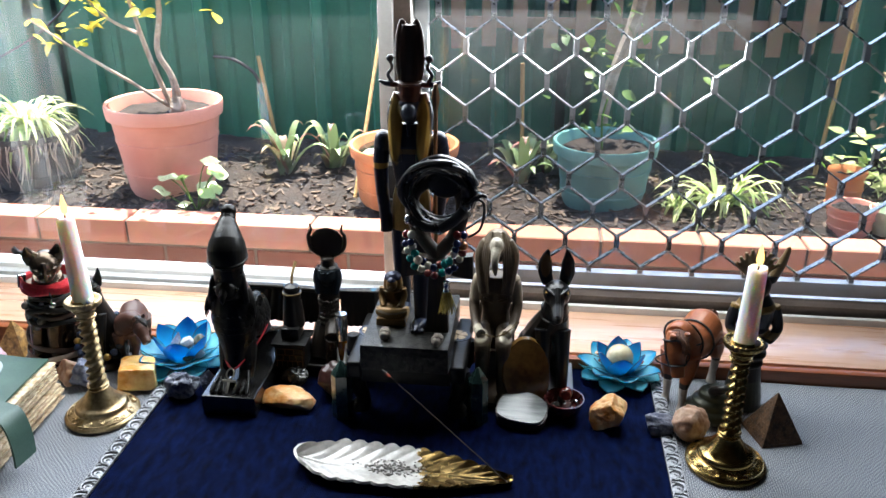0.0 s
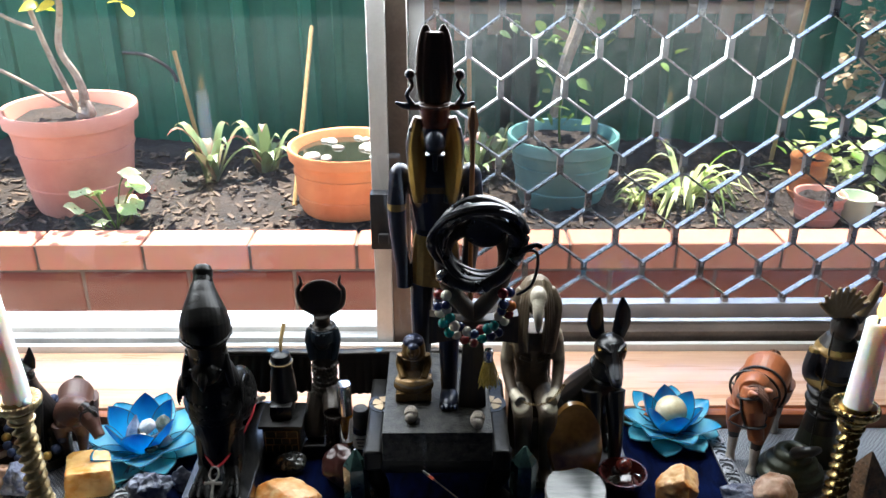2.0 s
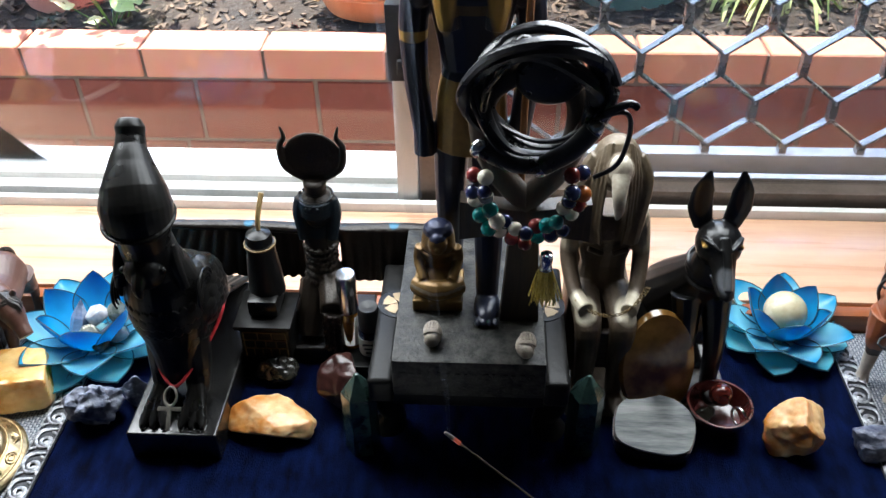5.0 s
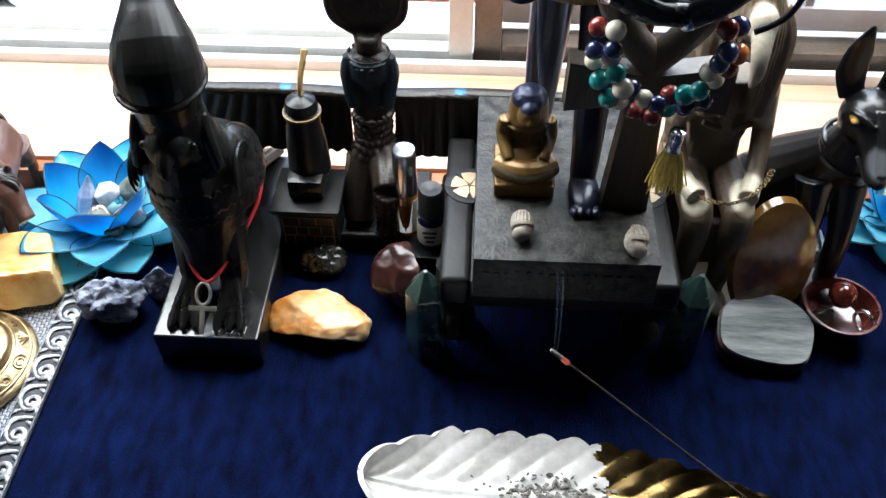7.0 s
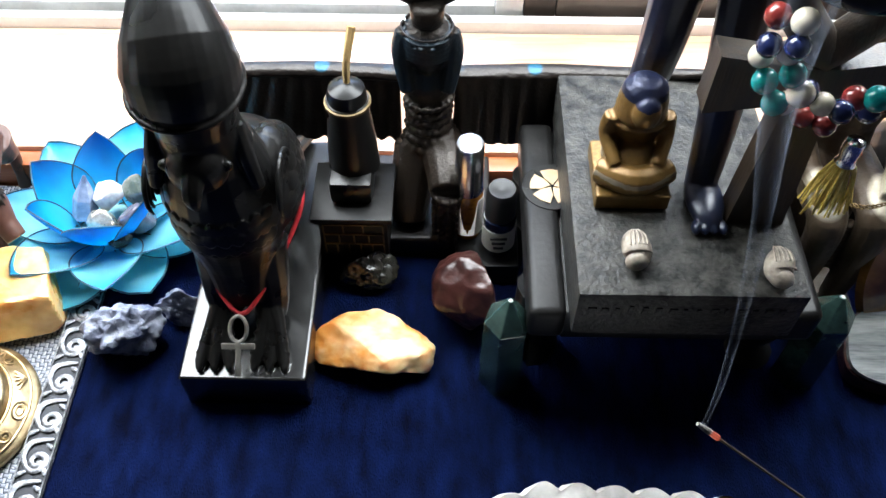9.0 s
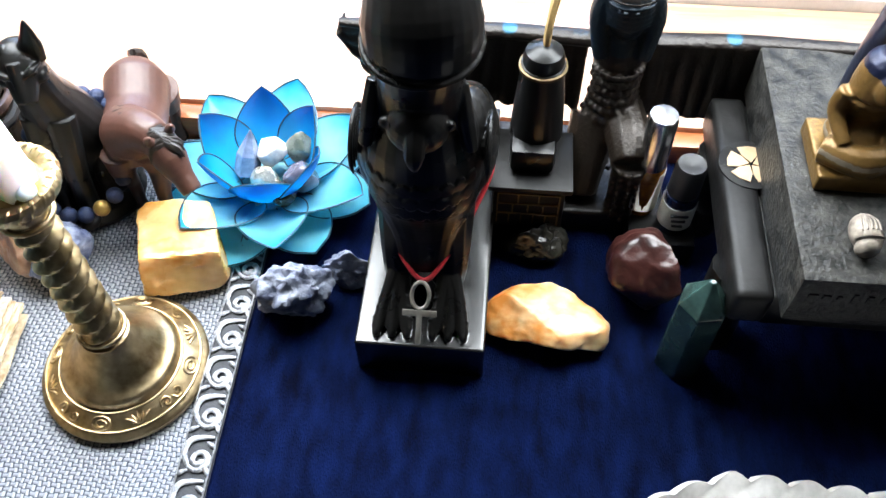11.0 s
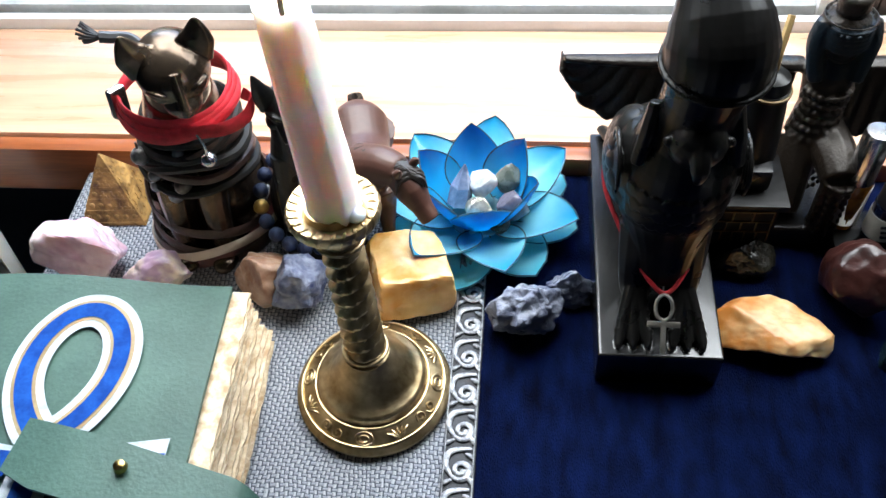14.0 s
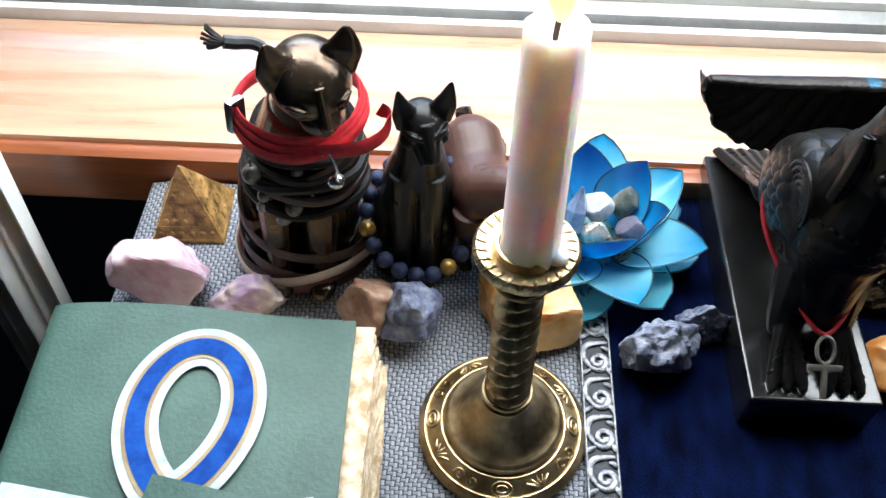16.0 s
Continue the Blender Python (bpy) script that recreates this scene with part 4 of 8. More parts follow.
spider_plant("spider_plant", (0.50, 2.22, -0.235), 46, 0.19, 0.13, "striped spider plant growing in the soil", 21, 0.008)
spider_plant("spider_plant", (0.38, 2.2, -0.24), 24, 0.07, 0.07, "small tuft of striped spider plant", 22, 0.005)
for c, s in (((-0.74, 2.36, -0.235), 31), ((-0.60, 2.40, -0.235), 32), ((-0.04, 2.36, -0.24), 33), ((0.02, 2.42, -0.24), 34)):
    bm, r = bmesh.new(), random.Random(s)
    for k in range(15):
        f = r.uniform(0.8, 1.15)
        blade(bm, (c[0] + r.uniform(-0.012, 0.012), c[1] + r.uniform(-0.012, 0.012), c[2]), radians(360 * k * 0.382), 0.135 * f * (0.45 + 0.035 * k), 0.16 * f * r.uniform(0.55, 1.05), 0.012, 0.0160, 8, 0.35)
    for v in bm.verts:
        v.co.z = max(v.co.z, c[2])
    single("rosette_plant", bm, LEAF_PINK, c, "spiky rosette plant with pink-red and grey-green leaves", "plant")

nas = thing("nasturtium", (-0.905, 2.07, -0.24), "small plant with round pale green leaves", "plant")
bm, bl = bmesh.new(), bmesh.new()
r = random.Random(14)
for k in range(12):
    a = r.uniform(0, 6.3)
    q = Vector((-0.905 + r.uniform(0.02, 0.1) * math.cos(a), 2.07 + 0.04 * math.sin(a), -0.215 + r.uniform(0.0, 0.115)))
    tube(bm, [(-0.905, 2.07, -0.25), (q.x * 0.5 - 0.4525, q.y, q.z - 0.03), tuple(q)], 0.0018, 5, 4)
    m3 = turn(r, -35, 35)
    s = r.uniform(0.017, 0.032)
    mid = bl.verts.new(q)
    ring = [bl.verts.new(q + m3 @ Vector((s * math.cos(b), s * math.sin(b), 0.004 * math.sin(3 * b)))) for b in (2 * math.pi * j / 14 for j in range(14))]
    for j in range(14):
        bl.faces.new((mid, ring[j], ring[(j + 1) % 14]))
part("stems", bm, LEAF, nas)
part("leaves", bl, leafy("round_pale_leaf", "8fb968", "d3e2b6", 0.5), nas)

for a, b in (((-0.845, 2.5, 0.095), (-0.79, 2.48, -0.25)), ((-0.46, 2.44, 0.17), (-0.50, 2.2, -0.25)), ((-0.05, 2.45, 0.1), (-0.04, 2.44, -0.25)), ((0.86, 2.5, 0.35), (0.80, 2.46, -0.28))):
    bm = bmesh.new()
    tube(bm, [a, tuple((Vector(a) + Vector(b)) / 2), b], 0.006, 8, 3)
    single("garden_stake", bm, CANE, b, "thin bamboo garden stake pushed into the soil", "stake", "stakes in the bed")
bm = bmesh.new()
tube(bm, [(-0.985, 2.5, 0.09), (-0.92, 2.49, 0.085), (-0.86, 2.485, 0.05), (-0.84, 2.48, 0.015)], 0.005, 7)
single("irrigation_tube", bm, RUBBER, (-0.9, 2.49, 0.05), "thin black irrigation tube tied to a stake", "tube")
bm = bmesh.new()
tube(bm, [(-1.9, 2.58, 0.0), (-1.75, 2.58, 0.05), (-1.55, 2.58, 0.16), (-1.42, 2.58, 0.30), (-1.38, 2.58, 0.5)], 0.0035, 6)
single("cable", bm, RUBBER, (-1.5, 2.58, 0.2), "thin dark cable hanging along the fence", "cable")

t = pot("plant_pot", (0.80, 2.12, -0.25), 0.062, 0.075, TERRA, "small terracotta saucer pot", 0.012, 0.75, SOIL, 0.012)
t = pot("plant_pot", (0.815, 2.24, -0.25), 0.05, 0.13, TERRA_ORANGE, "small orange plastic pot", 0.012, 0.75, SOIL, 0.02)
mug = thing("mug", (0.885, 2.11, -0.24), "pale green glazed mug lying among the plants", "mug")
bm = bmesh.new()
lathe(bm, [(0.001, 0), (0.03, 0), (0.034, 0.006), (0.044, 0.06), (0.046, 0.066), (0.043, 0.066), (0.032, 0.012), (0.001, 0.01)], (0.885, 2.11, -0.245), 32)
part("cup", bm, surf("pale_green_glaze", (0.5, 0.62, 0.45), (0.7, 0.78, 0.62), 20, 0.25), mug)
bm = bmesh.new()
tube(bm, [(0.925, 2.10, -0.195), (0.95, 2.095, -0.2), (0.95, 2.095, -0.225), (0.92, 2.10, -0.232)], 0.006, 8)
part("handle", bm, CERAMIC, mug)
r = random.Random(17)
for c, k in (((0.88, 2.3, -0.15), 70), ((1.05, 2.25, -0.13), 110)):
    bm = bmesh.new()
    for _ in range(k):
        leaf(bm, (c[0] + r.gauss(0, 0.06), c[1] + r.gauss(0, 0.05), c[2] + r.gauss(0, 0.05)), r.uniform(0.025, 0.06), turn(r))
    tube(bm, [(c[0], c[1], -0.27), c], 0.004, 6)
    single("leafy_plant", bm, LEAF_PALE, (c[0], c[1], -0.25), "low leafy green plant at the end of the bed", "plant")
bm = bmesh.new()
for _ in range(260):
    leaf(bm, (1.02 + r.gauss(0, 0.035), 2.45 + r.gauss(0, 0.03), 0.15 + r.uniform(-0.25, 0.3)), r.uniform(0.02, 0.045), turn(r))
single("dry_climber", bm, leafy("dry_leaf", "6b5a44", "b3a184", 0.3), (1.02, 2.45, -0.1), "column of dry pale leaves by the fence", "plant")

# ---- brick edge of the bed and the path ----
wall = thing("garden_wall", (0, 1.97, -0.455), "low red brick edging wall of the garden bed", "wall", kind="structure")
bm = bmesh.new()
box(bm, (-2.6, 1.923, -0.52), (2.6, 1.995, -0.225), 0)
part("mortar", bm, MORTAR, wall, smooth=False)
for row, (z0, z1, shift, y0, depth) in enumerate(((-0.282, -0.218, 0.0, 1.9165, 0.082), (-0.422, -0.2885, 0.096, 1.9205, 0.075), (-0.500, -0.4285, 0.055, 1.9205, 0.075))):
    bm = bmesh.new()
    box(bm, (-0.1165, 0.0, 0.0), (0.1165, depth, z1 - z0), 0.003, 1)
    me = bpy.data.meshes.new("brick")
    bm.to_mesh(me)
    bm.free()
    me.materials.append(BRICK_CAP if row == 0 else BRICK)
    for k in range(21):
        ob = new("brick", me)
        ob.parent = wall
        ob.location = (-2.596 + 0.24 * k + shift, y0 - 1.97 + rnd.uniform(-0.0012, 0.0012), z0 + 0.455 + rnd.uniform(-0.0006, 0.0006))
path = thing("path", (0, 1.5, -0.512), "pale paved strip between window and garden bed", "path", kind="structure")
bm = bmesh.new()
box(bm, (-0.1975, -0.1925, -0.01), (0.1975, 0.1925, 0.008), 0.004, 1)
me = bpy.data.meshes.new("paver")
bm.to_mesh(me)
bm.free()
me.materials.append(PAVER)
for row in range(2):
    for k in range(13):
        ob = new("paver", me)
        ob.parent = path
        ob.location = (-2.4 + 0.4 * k + 0.2 * row, 1.345 - 1.5 + 0.39 * row, 0.008 + rnd.uniform(0, 0.002))

# ---- things on the table: statues ----
# black falcon with a tall crown, facing the room
def plate(bm, p, normal, along, w, l, th):
    """One overlapping feather: a flat rounded plate on a body, its free end lifted."""
    z = Vector(normal).normalized()
    y = (Vector(along) - z * Vector(along).dot(z)).normalized()
    x = y.cross(z)
    m = Matrix((x, y, z)).transposed().to_4x4()
    m.translation = Vector(p)
    bmesh.ops.create_uvsphere(bm, u_segments=12, v_segments=8, radius=1.0, matrix=m @ Matrix.Rotation(radians(9), 4, "X") @ Matrix.Diagonal((w, l, th, 1)))


bm = bmesh.new()
box(bm, (-0.367, 0.788, 0.0), (-0.3045, 0.95, 0.028), 0.0012)
tube(bm, [(-0.3362, 0.838, 0.142), (-0.3362, 0.838, 0.126), (-0.3363, 0.840, 0.108), (-0.3363, 0.839, 0.088), (-0.336, 0.834, 0.068), (-0.336, 0.827, 0.047)], [0.0185, 0.0235, 0.0272, 0.0250, 0.0180, 0.0125], 28)
ball(bm, (-0.3368, 0.866, 0.095), (0.0285, 0.036, 0.0265), -40, seg=32)
for s in (-1, 1):
    wing = pose(-0.3365 + s * 0.0175, 0.856, 0.101, -40, 0, 0)
    turned = wing.to_3x3()
    ball(bm, (-0.3365 + s * 0.0175, 0.856, 0.101), (0.0135, 0.0355, 0.0245), -40, seg=28)
    # rows of overlapping feathers, then the long flight feathers
    for row in range(8):
        v = -0.38 + 0.155 * row
        for k in range(7):
            a = radians(-72 + 24 * k + 12 * (row % 2))
            q = math.sqrt(max(0.0, 1 - v * v))
            n = Vector((s * q * math.cos(a) / 0.0135, v / 0.0355, q * math.sin(a) / 0.0245))
            p = wing @ Vector((s * 0.0135 * q * math.cos(a), 0.0355 * v, 0.0245 * q * math.sin(a)))
            plate(bm, p, turned @ n, turned @ Vector((0, 1, 0)), 0.0047, 0.0056, 0.0013)
    for k in range(5):
        q = 0.0150 - 0.0030 * k
        tube(bm, [(-0.3365 + s * (0.0285 - 0.0004 * k), 0.838 + q * math.sin(a), 0.1165 + q * math.cos(a)) for a in (radians(-120 + 30 * j) for j in range(9))], [0.0006, 0.0012, 0.0013, 0.0012, 0.0012, 0.0012, 0.0012, 0.0010, 0.0006], 6, 3)
    for k in range(5):
        tube(bm, [(-0.3365 + s * (0.0270 - 0.0012 * k), 0.868 + 0.002 * k, 0.088 - 0.0030 * k), (-0.338 + s * (0.0215 - 0.0016 * k), 0.894, 0.066 - 0.0028 * k), (-0.340 + s * (0.0125 - 0.002 * k), 0.924, 0.045 - 0.0020 * k)], [0.0026, 0.0024, 0.0016], 8, 5)
    tube(bm, [(-0.336 + s * 0.009, 0.838, 0.074), (-0.336 + s * 0.0115, 0.829, 0.048), (-0.336 + s * 0.011, 0.824, 0.034)], [0.0145, 0.0098, 0.008], 12)
    for k in (-1, 0, 1):
        tube(bm, [(-0.336 + s * 0.011, 0.828, 0.046), (-0.336 + s * 0.0130 + k * 0.0035, 0.813, 0.038), (-0.336 + s * 0.0135 + k * 0.0072, 0.7955, 0.0305)], [0.0055, 0.0036, 0.0030], 10)
        for j in range(6):
            ball(bm, (-0.336 + s * (0.0118 + 0.0003 * j) + k * (0.0018 + 0.0010 * j), 0.823 - 0.0046 * j, 0.0432 - 0.0021 * j), (0.0037, 0.0011, 0.0030), seg=8)
        ball(bm, (-0.336 + s * 0.0135 + k * 0.0074, 0.7945, 0.0305), (0.0022, 0.0035, 0.0026), seg=8)
for row in range(3):
    for k in range(9):
        a = radians(-146 + 14 * k + 7 * (row % 2))
        z = 0.112 - 0.0075 * row
        q = float(np.interp(z, [0.068, 0.088, 0.108, 0.126], [0.0180, 0.0250, 0.0272, 0.0235]))
        plate(bm, (-0.3363 + q * math.cos(a), 0.8395 + q * math.sin(a), z), (math.cos(a), math.sin(a), -0.15), (0, 0, -1), 0.0034, 0.0042, 0.0003)
# tail fan
for k in range(7):
    d = k - 3
    tube(bm, [(-0.339 + 0.0028 * d, 0.882, 0.068), (-0.340 + 0.0044 * d, 0.918, 0.046), (-0.340 + 0.0066 * d, 0.951, 0.0312)], [0.005, 0.0042, 0.0036], 8, 5, 0.7)
# crown: a narrow neck under a lip, a swelling bulb drawn back to a knob
tube(bm, [(-0.3365, 0.838, 0.130), (-0.3355, 0.833, 0.150), (-0.335, 0.829, 0.166), (-0.334, 0.827, 0.178), (-0.3335, 0.826, 0.1845), (-0.3335, 0.827, 0.1925), (-0.3345, 0.832, 0.2005), (-0.3368, 0.842, 0.2115), (-0.3380, 0.850, 0.2195), (-0.3384, 0.8545, 0.2240), (-0.3386, 0.8570, 0.2285), (-0.3388, 0.8600, 0.2325)], [0.021, 0.0172, 0.0165, 0.0182, 0.0212, 0.0218, 0.0195, 0.0135, 0.0092, 0.0084, 0.0090, 0.0060], 32, 4)
tube(bm, [(-0.3335 + 0.0217 * math.cos(a), 0.826 + 0.0217 * math.sin(a), 0.1835 + 0.003 * math.sin(a)) for a in (2 * math.pi * k / 16 for k in range(16))], 0.0012, 6, 3, closed=True)
for s in (-1, 1):
    tube(bm, [(-0.3365 + s * 0.0165, 0.83, 0.160), (-0.3365 + s * 0.0185, 0.826, 0.147), (-0.3365 + s * 0.0215, 0.824, 0.130)], [0.003, 0.004, 0.003], 8, 4)
    ball(bm, (-0.3355 + s * 0.012, 0.8165, 0.1505), (0.003, 0.0025, 0.0025), seg=10)
ball(bm, (-0.3355, 0.818, 0.148), (0.0125, 0.011, 0.0125), 20)
tube(bm, [(-0.3355, 0.811, 0.151), (-0.3355, 0.804, 0.145), (-0.3355, 0.805, 0.137)], [0.005, 0.004, 0.001], 8)
FALCON = polished_below(surf("black_falcon_resin", (0.0035, 0.0034, 0.0033), (0.009, 0.0085, 0.008), 60, 0.30, 0.0, 0.06, 420, coat=0.0, spec=0.16), 0.0289, 0.26)
statue("falcon_statue", bm, FALCON, (-0.336, 0.868, 0), "glossy black resin falcon statue with tall crown on an oblong base", "statue", 0.00055, 1)

# red cord with an ankh charm round the falcon's legs
cord = thing("ankh_pendant", (-0.335, 0.82, 0.05), "red cord with a small silver ankh hanging round the falcon", "pendant")
bm = bmesh.new()
tube(bm, [(-0.3375, 0.900, 0.092), (-0.353, 0.888, 0.096), (-0.3655, 0.866, 0.096), (-0.3665, 0.854, 0.084), (-0.359, 0.840, 0.070), (-0.349, 0.824, 0.059), (-0.3355, 0.8115, 0.0505), (-0.3235, 0.823, 0.059), (-0.3135, 0.840, 0.071), (-0.3065, 0.855, 0.085), (-0.311, 0.870, 0.092), (-0.323, 0.888, 0.094)], 0.0012, 8, closed=True)
part("cord", bm, surf("red_cord", (0.3, 0.008, 0.012), (0.5, 0.02, 0.03), 200, 0.6), cord)
bm = bmesh.new()
hang = pose(-0.336, 0.8105, 0.0510, 41, 0, 0) @ Matrix.Scale(1.15, 4)
tube(bm, [hang @ Vector((0.0036 * math.sin(a), -0.0055 - 0.0055 * math.cos(a), 0.0022)) for a in (2 * math.pi * k / 12 for k in range(12))], 0.001, 6, 2, closed=True)
box(bm, (-0.0011, -0.0255, 0.0012), (0.0011, -0.0105, 0.0032), 0.0005, 2, hang)
box(bm, (-0.0070, -0.0140, 0.0012), (0.0070, -0.0115, 0.0032), 0.0005, 2, hang)
part("ankh_charm", bm, surf("matte_silver", (0.16, 0.145, 0.125), (0.28, 0.26, 0.23), 200, 0.45, 0.5, 0.2, 600), cord, "small silver ankh")

# winged kneeling goddess with horned disc
bm = bmesh.new()
box(bm, (-0.306, 0.884, 0.0), (-0.212, 0.95, 0.018), 0.0015)
X, Y = -0.2475, 0.926
ball(bm, (X, Y + 0.004, 0.163), (0.0215, 0.003, 0.0205))
lathe(bm, [(0.001, 0.136), (0.008, 0.137), (0.0085, 0.145), (0.006, 0.147)], (X, Y, 0), 20)
for s in (-1, 1):
    tube(bm, [(X + s * 0.008, Y + 0.002, 0.146), (X + s * 0.02, Y + 0.002, 0.156), (X + s * 0.0225, Y + 0.002, 0.172), (X + s * 0.0185, Y + 0.002, 0.180), (X + s * 0.0205, Y + 0.002, 0.189)], [0.002, 0.0028, 0.0025, 0.002, 0.001], 8)
    tube(bm, [(X + s * 0.011, Y - 0.002, 0.132), (X + s * 0.013, Y - 0.004, 0.12), (X + s * 0.010, Y - 0.01, 0.100)], [0.005, 0.0055, 0.004], 8)
    # wings: a stout leading edge and rows of long quills
    tube(bm, [(X + s * 0.012, Y + 0.006, 0.098), (X + s * 0.06, Y + 0.005, 0.101), (X + s * 0.105, Y + 0.001, 0.1035), (X + s * 0.14, Y - 0.003, 0.108)], [0.006, 0.0055, 0.005, 0.003], 8, 5, 0.6)
    def wing_at(u, v):
        t = 0.02 + 0.98 * u
        L = 0.047 * math.sqrt(max(0.02, 1 - max(0.0, (t - 0.55) / 0.455) ** 2.4)) * (1 + 0.03 * abs(math.sin(u * 17 * math.pi)))
        x0, z0 = X + s * (0.012 + 0.128 * t), 0.101 + 0.006 * t * t
        rib = 0.0024 * abs(math.sin((u * 15 - 5 * v * max(0.0, t - 0.3)) * math.pi)) * (0.3 + v)
        return Vector((x0, Y + 0.004 - 0.004 * t - rib, z0 - L * v))

    sheet(bm, wing_at, 90, 14, 0.0028)
ball(bm, (X, Y - 0.004, 0.121), (0.0095, 0.010, 0.0125))
ball(bm, (X, Y, 0.127), (0.0125, 0.012, 0.0105))
tube(bm, [(X, Y, 0.115), (X, Y, 0.098), (X, Y - 0.002, 0.078), (X, Y - 0.004, 0.06)], [0.007, 0.0132, 0.0112, 0.0145], 18)
tube(bm, [(X + 0.006, Y - 0.004, 0.06), (X + 0.010, Y - 0.022, 0.058), (X + 0.011, Y - 0.038, 0.054)], [0.012, 0.012, 0.010], 12)
tube(bm, [(X + 0.011, Y - 0.037, 0.054), (X + 0.010, Y - 0.035, 0.03), (X + 0.010, Y - 0.036, 0.014)], [0.009, 0.007, 0.007], 12)
tube(bm, [(X - 0.006, Y - 0.004, 0.055), (X - 0.010, Y - 0.02, 0.035), (X - 0.011, Y - 0.03, 0.021)], [0.014, 0.012, 0.009], 12)
tube(bm, [(X - 0.010, Y - 0.028, 0.022), (X - 0.008, Y + 0.01, 0.022)], [0.009, 0.009], 12, 1)
for row in range(12):
    z = 0.028 + 0.0058 * row
    q = float(np.interp(z, [0.028, 0.06, 0.078, 0.098], [0.0150, 0.0152, 0.0118, 0.0134]))
    for k in range(11):
        a = radians(-170 + 16 * k + 8 * (row % 2))
        ball(bm, (X + q * math.cos(a), Y - 0.003 + q * math.sin(a), z), (0.0016, 0.0016, 0.0024), seg=6)
for row in range(8):
    for k in range(5):
        ball(bm, (X + 0.011 + 0.0085 * math.cos(radians(200 + 35 * k)), Y - 0.037 + 0.0085 * math.sin(radians(200 + 35 * k)), 0.018 + 0.005 * row), (0.0015, 0.0015, 0.0022), seg=6)
for k in range(6):
    tube(bm, [(X + 0.0128 * math.cos(a), Y - 0.001 + 0.0128 * math.sin(a), 0.1345 - 0.0028 * k) for a in (2 * math.pi * j / 14 for j in range(14))], 0.0008, 5, 2, closed=True)
ISIS = banded("goddess_bronze", [(0.0, (0.012, 0.010, 0.009)), (0.02, (0.03, 0.022, 0.016)), (0.098, (0.024, 0.018, 0.014)), (0.103, (0.010, 0.020, 0.030)), (0.134, (0.03, 0.023, 0.018))], 0.36, 0.4, 2, 0.9, 520.0, 0.003, 0.0, 0.2, 0.5, 0.021, (0.020, 0.015, 0.012))
painted_spots(ISIS, [((0.0025 + q * 0.055, 0.01, 0.105), (0.0042, 0.03, 0.0026), (0.008, 0.07, 0.12)) for q in (-1, 1)])
statue("winged_goddess_statue", bm, ISIS, (-0.25, 0.92, 0), "dark bronze kneeling winged figure with horned sun disc", "statue", 0.00095, 2)

DULL_GOLD = surf("dull_gold_paint", (0.06, 0.036, 0.01), (0.2, 0.13, 0.045), 90, 0.45, 0.4, 0.4, 500)
# black shrine stand with a round-topped jar and a stick
shrine = thing("shrine_stand", (-0.286, 0.892, 0.0), "small black square stand with gold line work holding a capped jar", "shrine stand")
bm = bmesh.new()
box(bm, (-0.3055, 0.872, 0.018), (-0.2685, 0.905, 0.050), 0.0012)
part("pedestal", bm, BLACK_WOOD, shrine)
bm = bmesh.new()
box(bm, (-0.3085, 0.868, 0.0502), (-0.2655, 0.909, 0.054), 0.001)
part("top_plate", bm, BLACK_WOOD, shrine)
for k in range(3):
    bm = bmesh.new()
    z = 0.045 - 0.008 * k
    box(bm, (-0.303, 0.8712, z), (-0.271, 0.8722, z + 0.0008), 0)
    for j in range(4 + k):
        x = -0.303 + 0.032 * j / (3 + k)
        box(bm, (x - 0.0004, 0.8712, z - 0.0075), (x + 0.0004, 0.8722, z), 0)
    part("gold_line_work", bm, DULL_GOLD, shrine, "gold line work")
bm = bmesh.new()
box(bm, (-0.2985, 0.878, 0.054), (-0.2755, 0.904, 0.070), 0.004)
lathe(bm, [(0.001, 0.066), (0.0135, 0.067), (0.0125, 0.085), (0.0105, 0.106), (0.0106, 0.112), (0.001, 0.114)], (-0.286, 0.897, 0), 28)
part("jar", bm, BLACK, shrine)
bm = bmesh.new()
lathe(bm, [(0.0104, 0.109), (0.0116, 0.1095), (0.0116, 0.111), (0.0104, 0.1115)], (-0.286, 0.897, 0), 28)
part("gold_ring", bm, DULL_GOLD, shrine)
bm = bmesh.new()
lathe(bm, [(0.0098, 0.1112), (0.0098, 0.115), (0.0085, 0.119), (0.004, 0.1218), (0.001, 0.1222)], (-0.286, 0.897, 0), 28, lambda a, z: 0.0003 * math.sin(z * 3500))
part("cap", bm, BLACK, shrine)
bm = bmesh.new()
tube(bm, [(-0.2855, 0.897, 0.119), (-0.285, 0.90, 0.132), (-0.282, 0.908, 0.1465)], [0.0016, 0.0019, 0.0021], 6, 3)
part("stick", bm, CANE, shrine, "short wooden stick")

# oil bottles
oil = thing("oil_bottle", (-0.2255, 0.892, 0.018), "slim amber roll-on oil bottle with silver cap", "bottle")
bm = bmesh.new()
lathe(bm, [(0.001, 0.018), (0.0078, 0.018), (0.0082, 0.020), (0.0082, 0.052), (0.0068, 0.055), (0.001, 0.055)], (-0.2255, 0.892, 0), 28)
part("bottle_glass", bm, surf("amber_oil", (0.10, 0.035, 0.004), (0.35, 0.14, 0.012), 90, 0.08, coat=0.5), oil)
bm = bmesh.new()
lathe(bm, [(0.0084, 0.022), (0.0086, 0.022), (0.0086, 0.050), (0.0084, 0.050)], (-0.2255, 0.892, 0), 28)
for v in [v for v in bm.verts if abs(math.atan2(v.co.y - 0.892, v.co.x + 0.2255) + 1.6) < 0.5]:
    v.co.z = min(v.co.z, 0.0225)
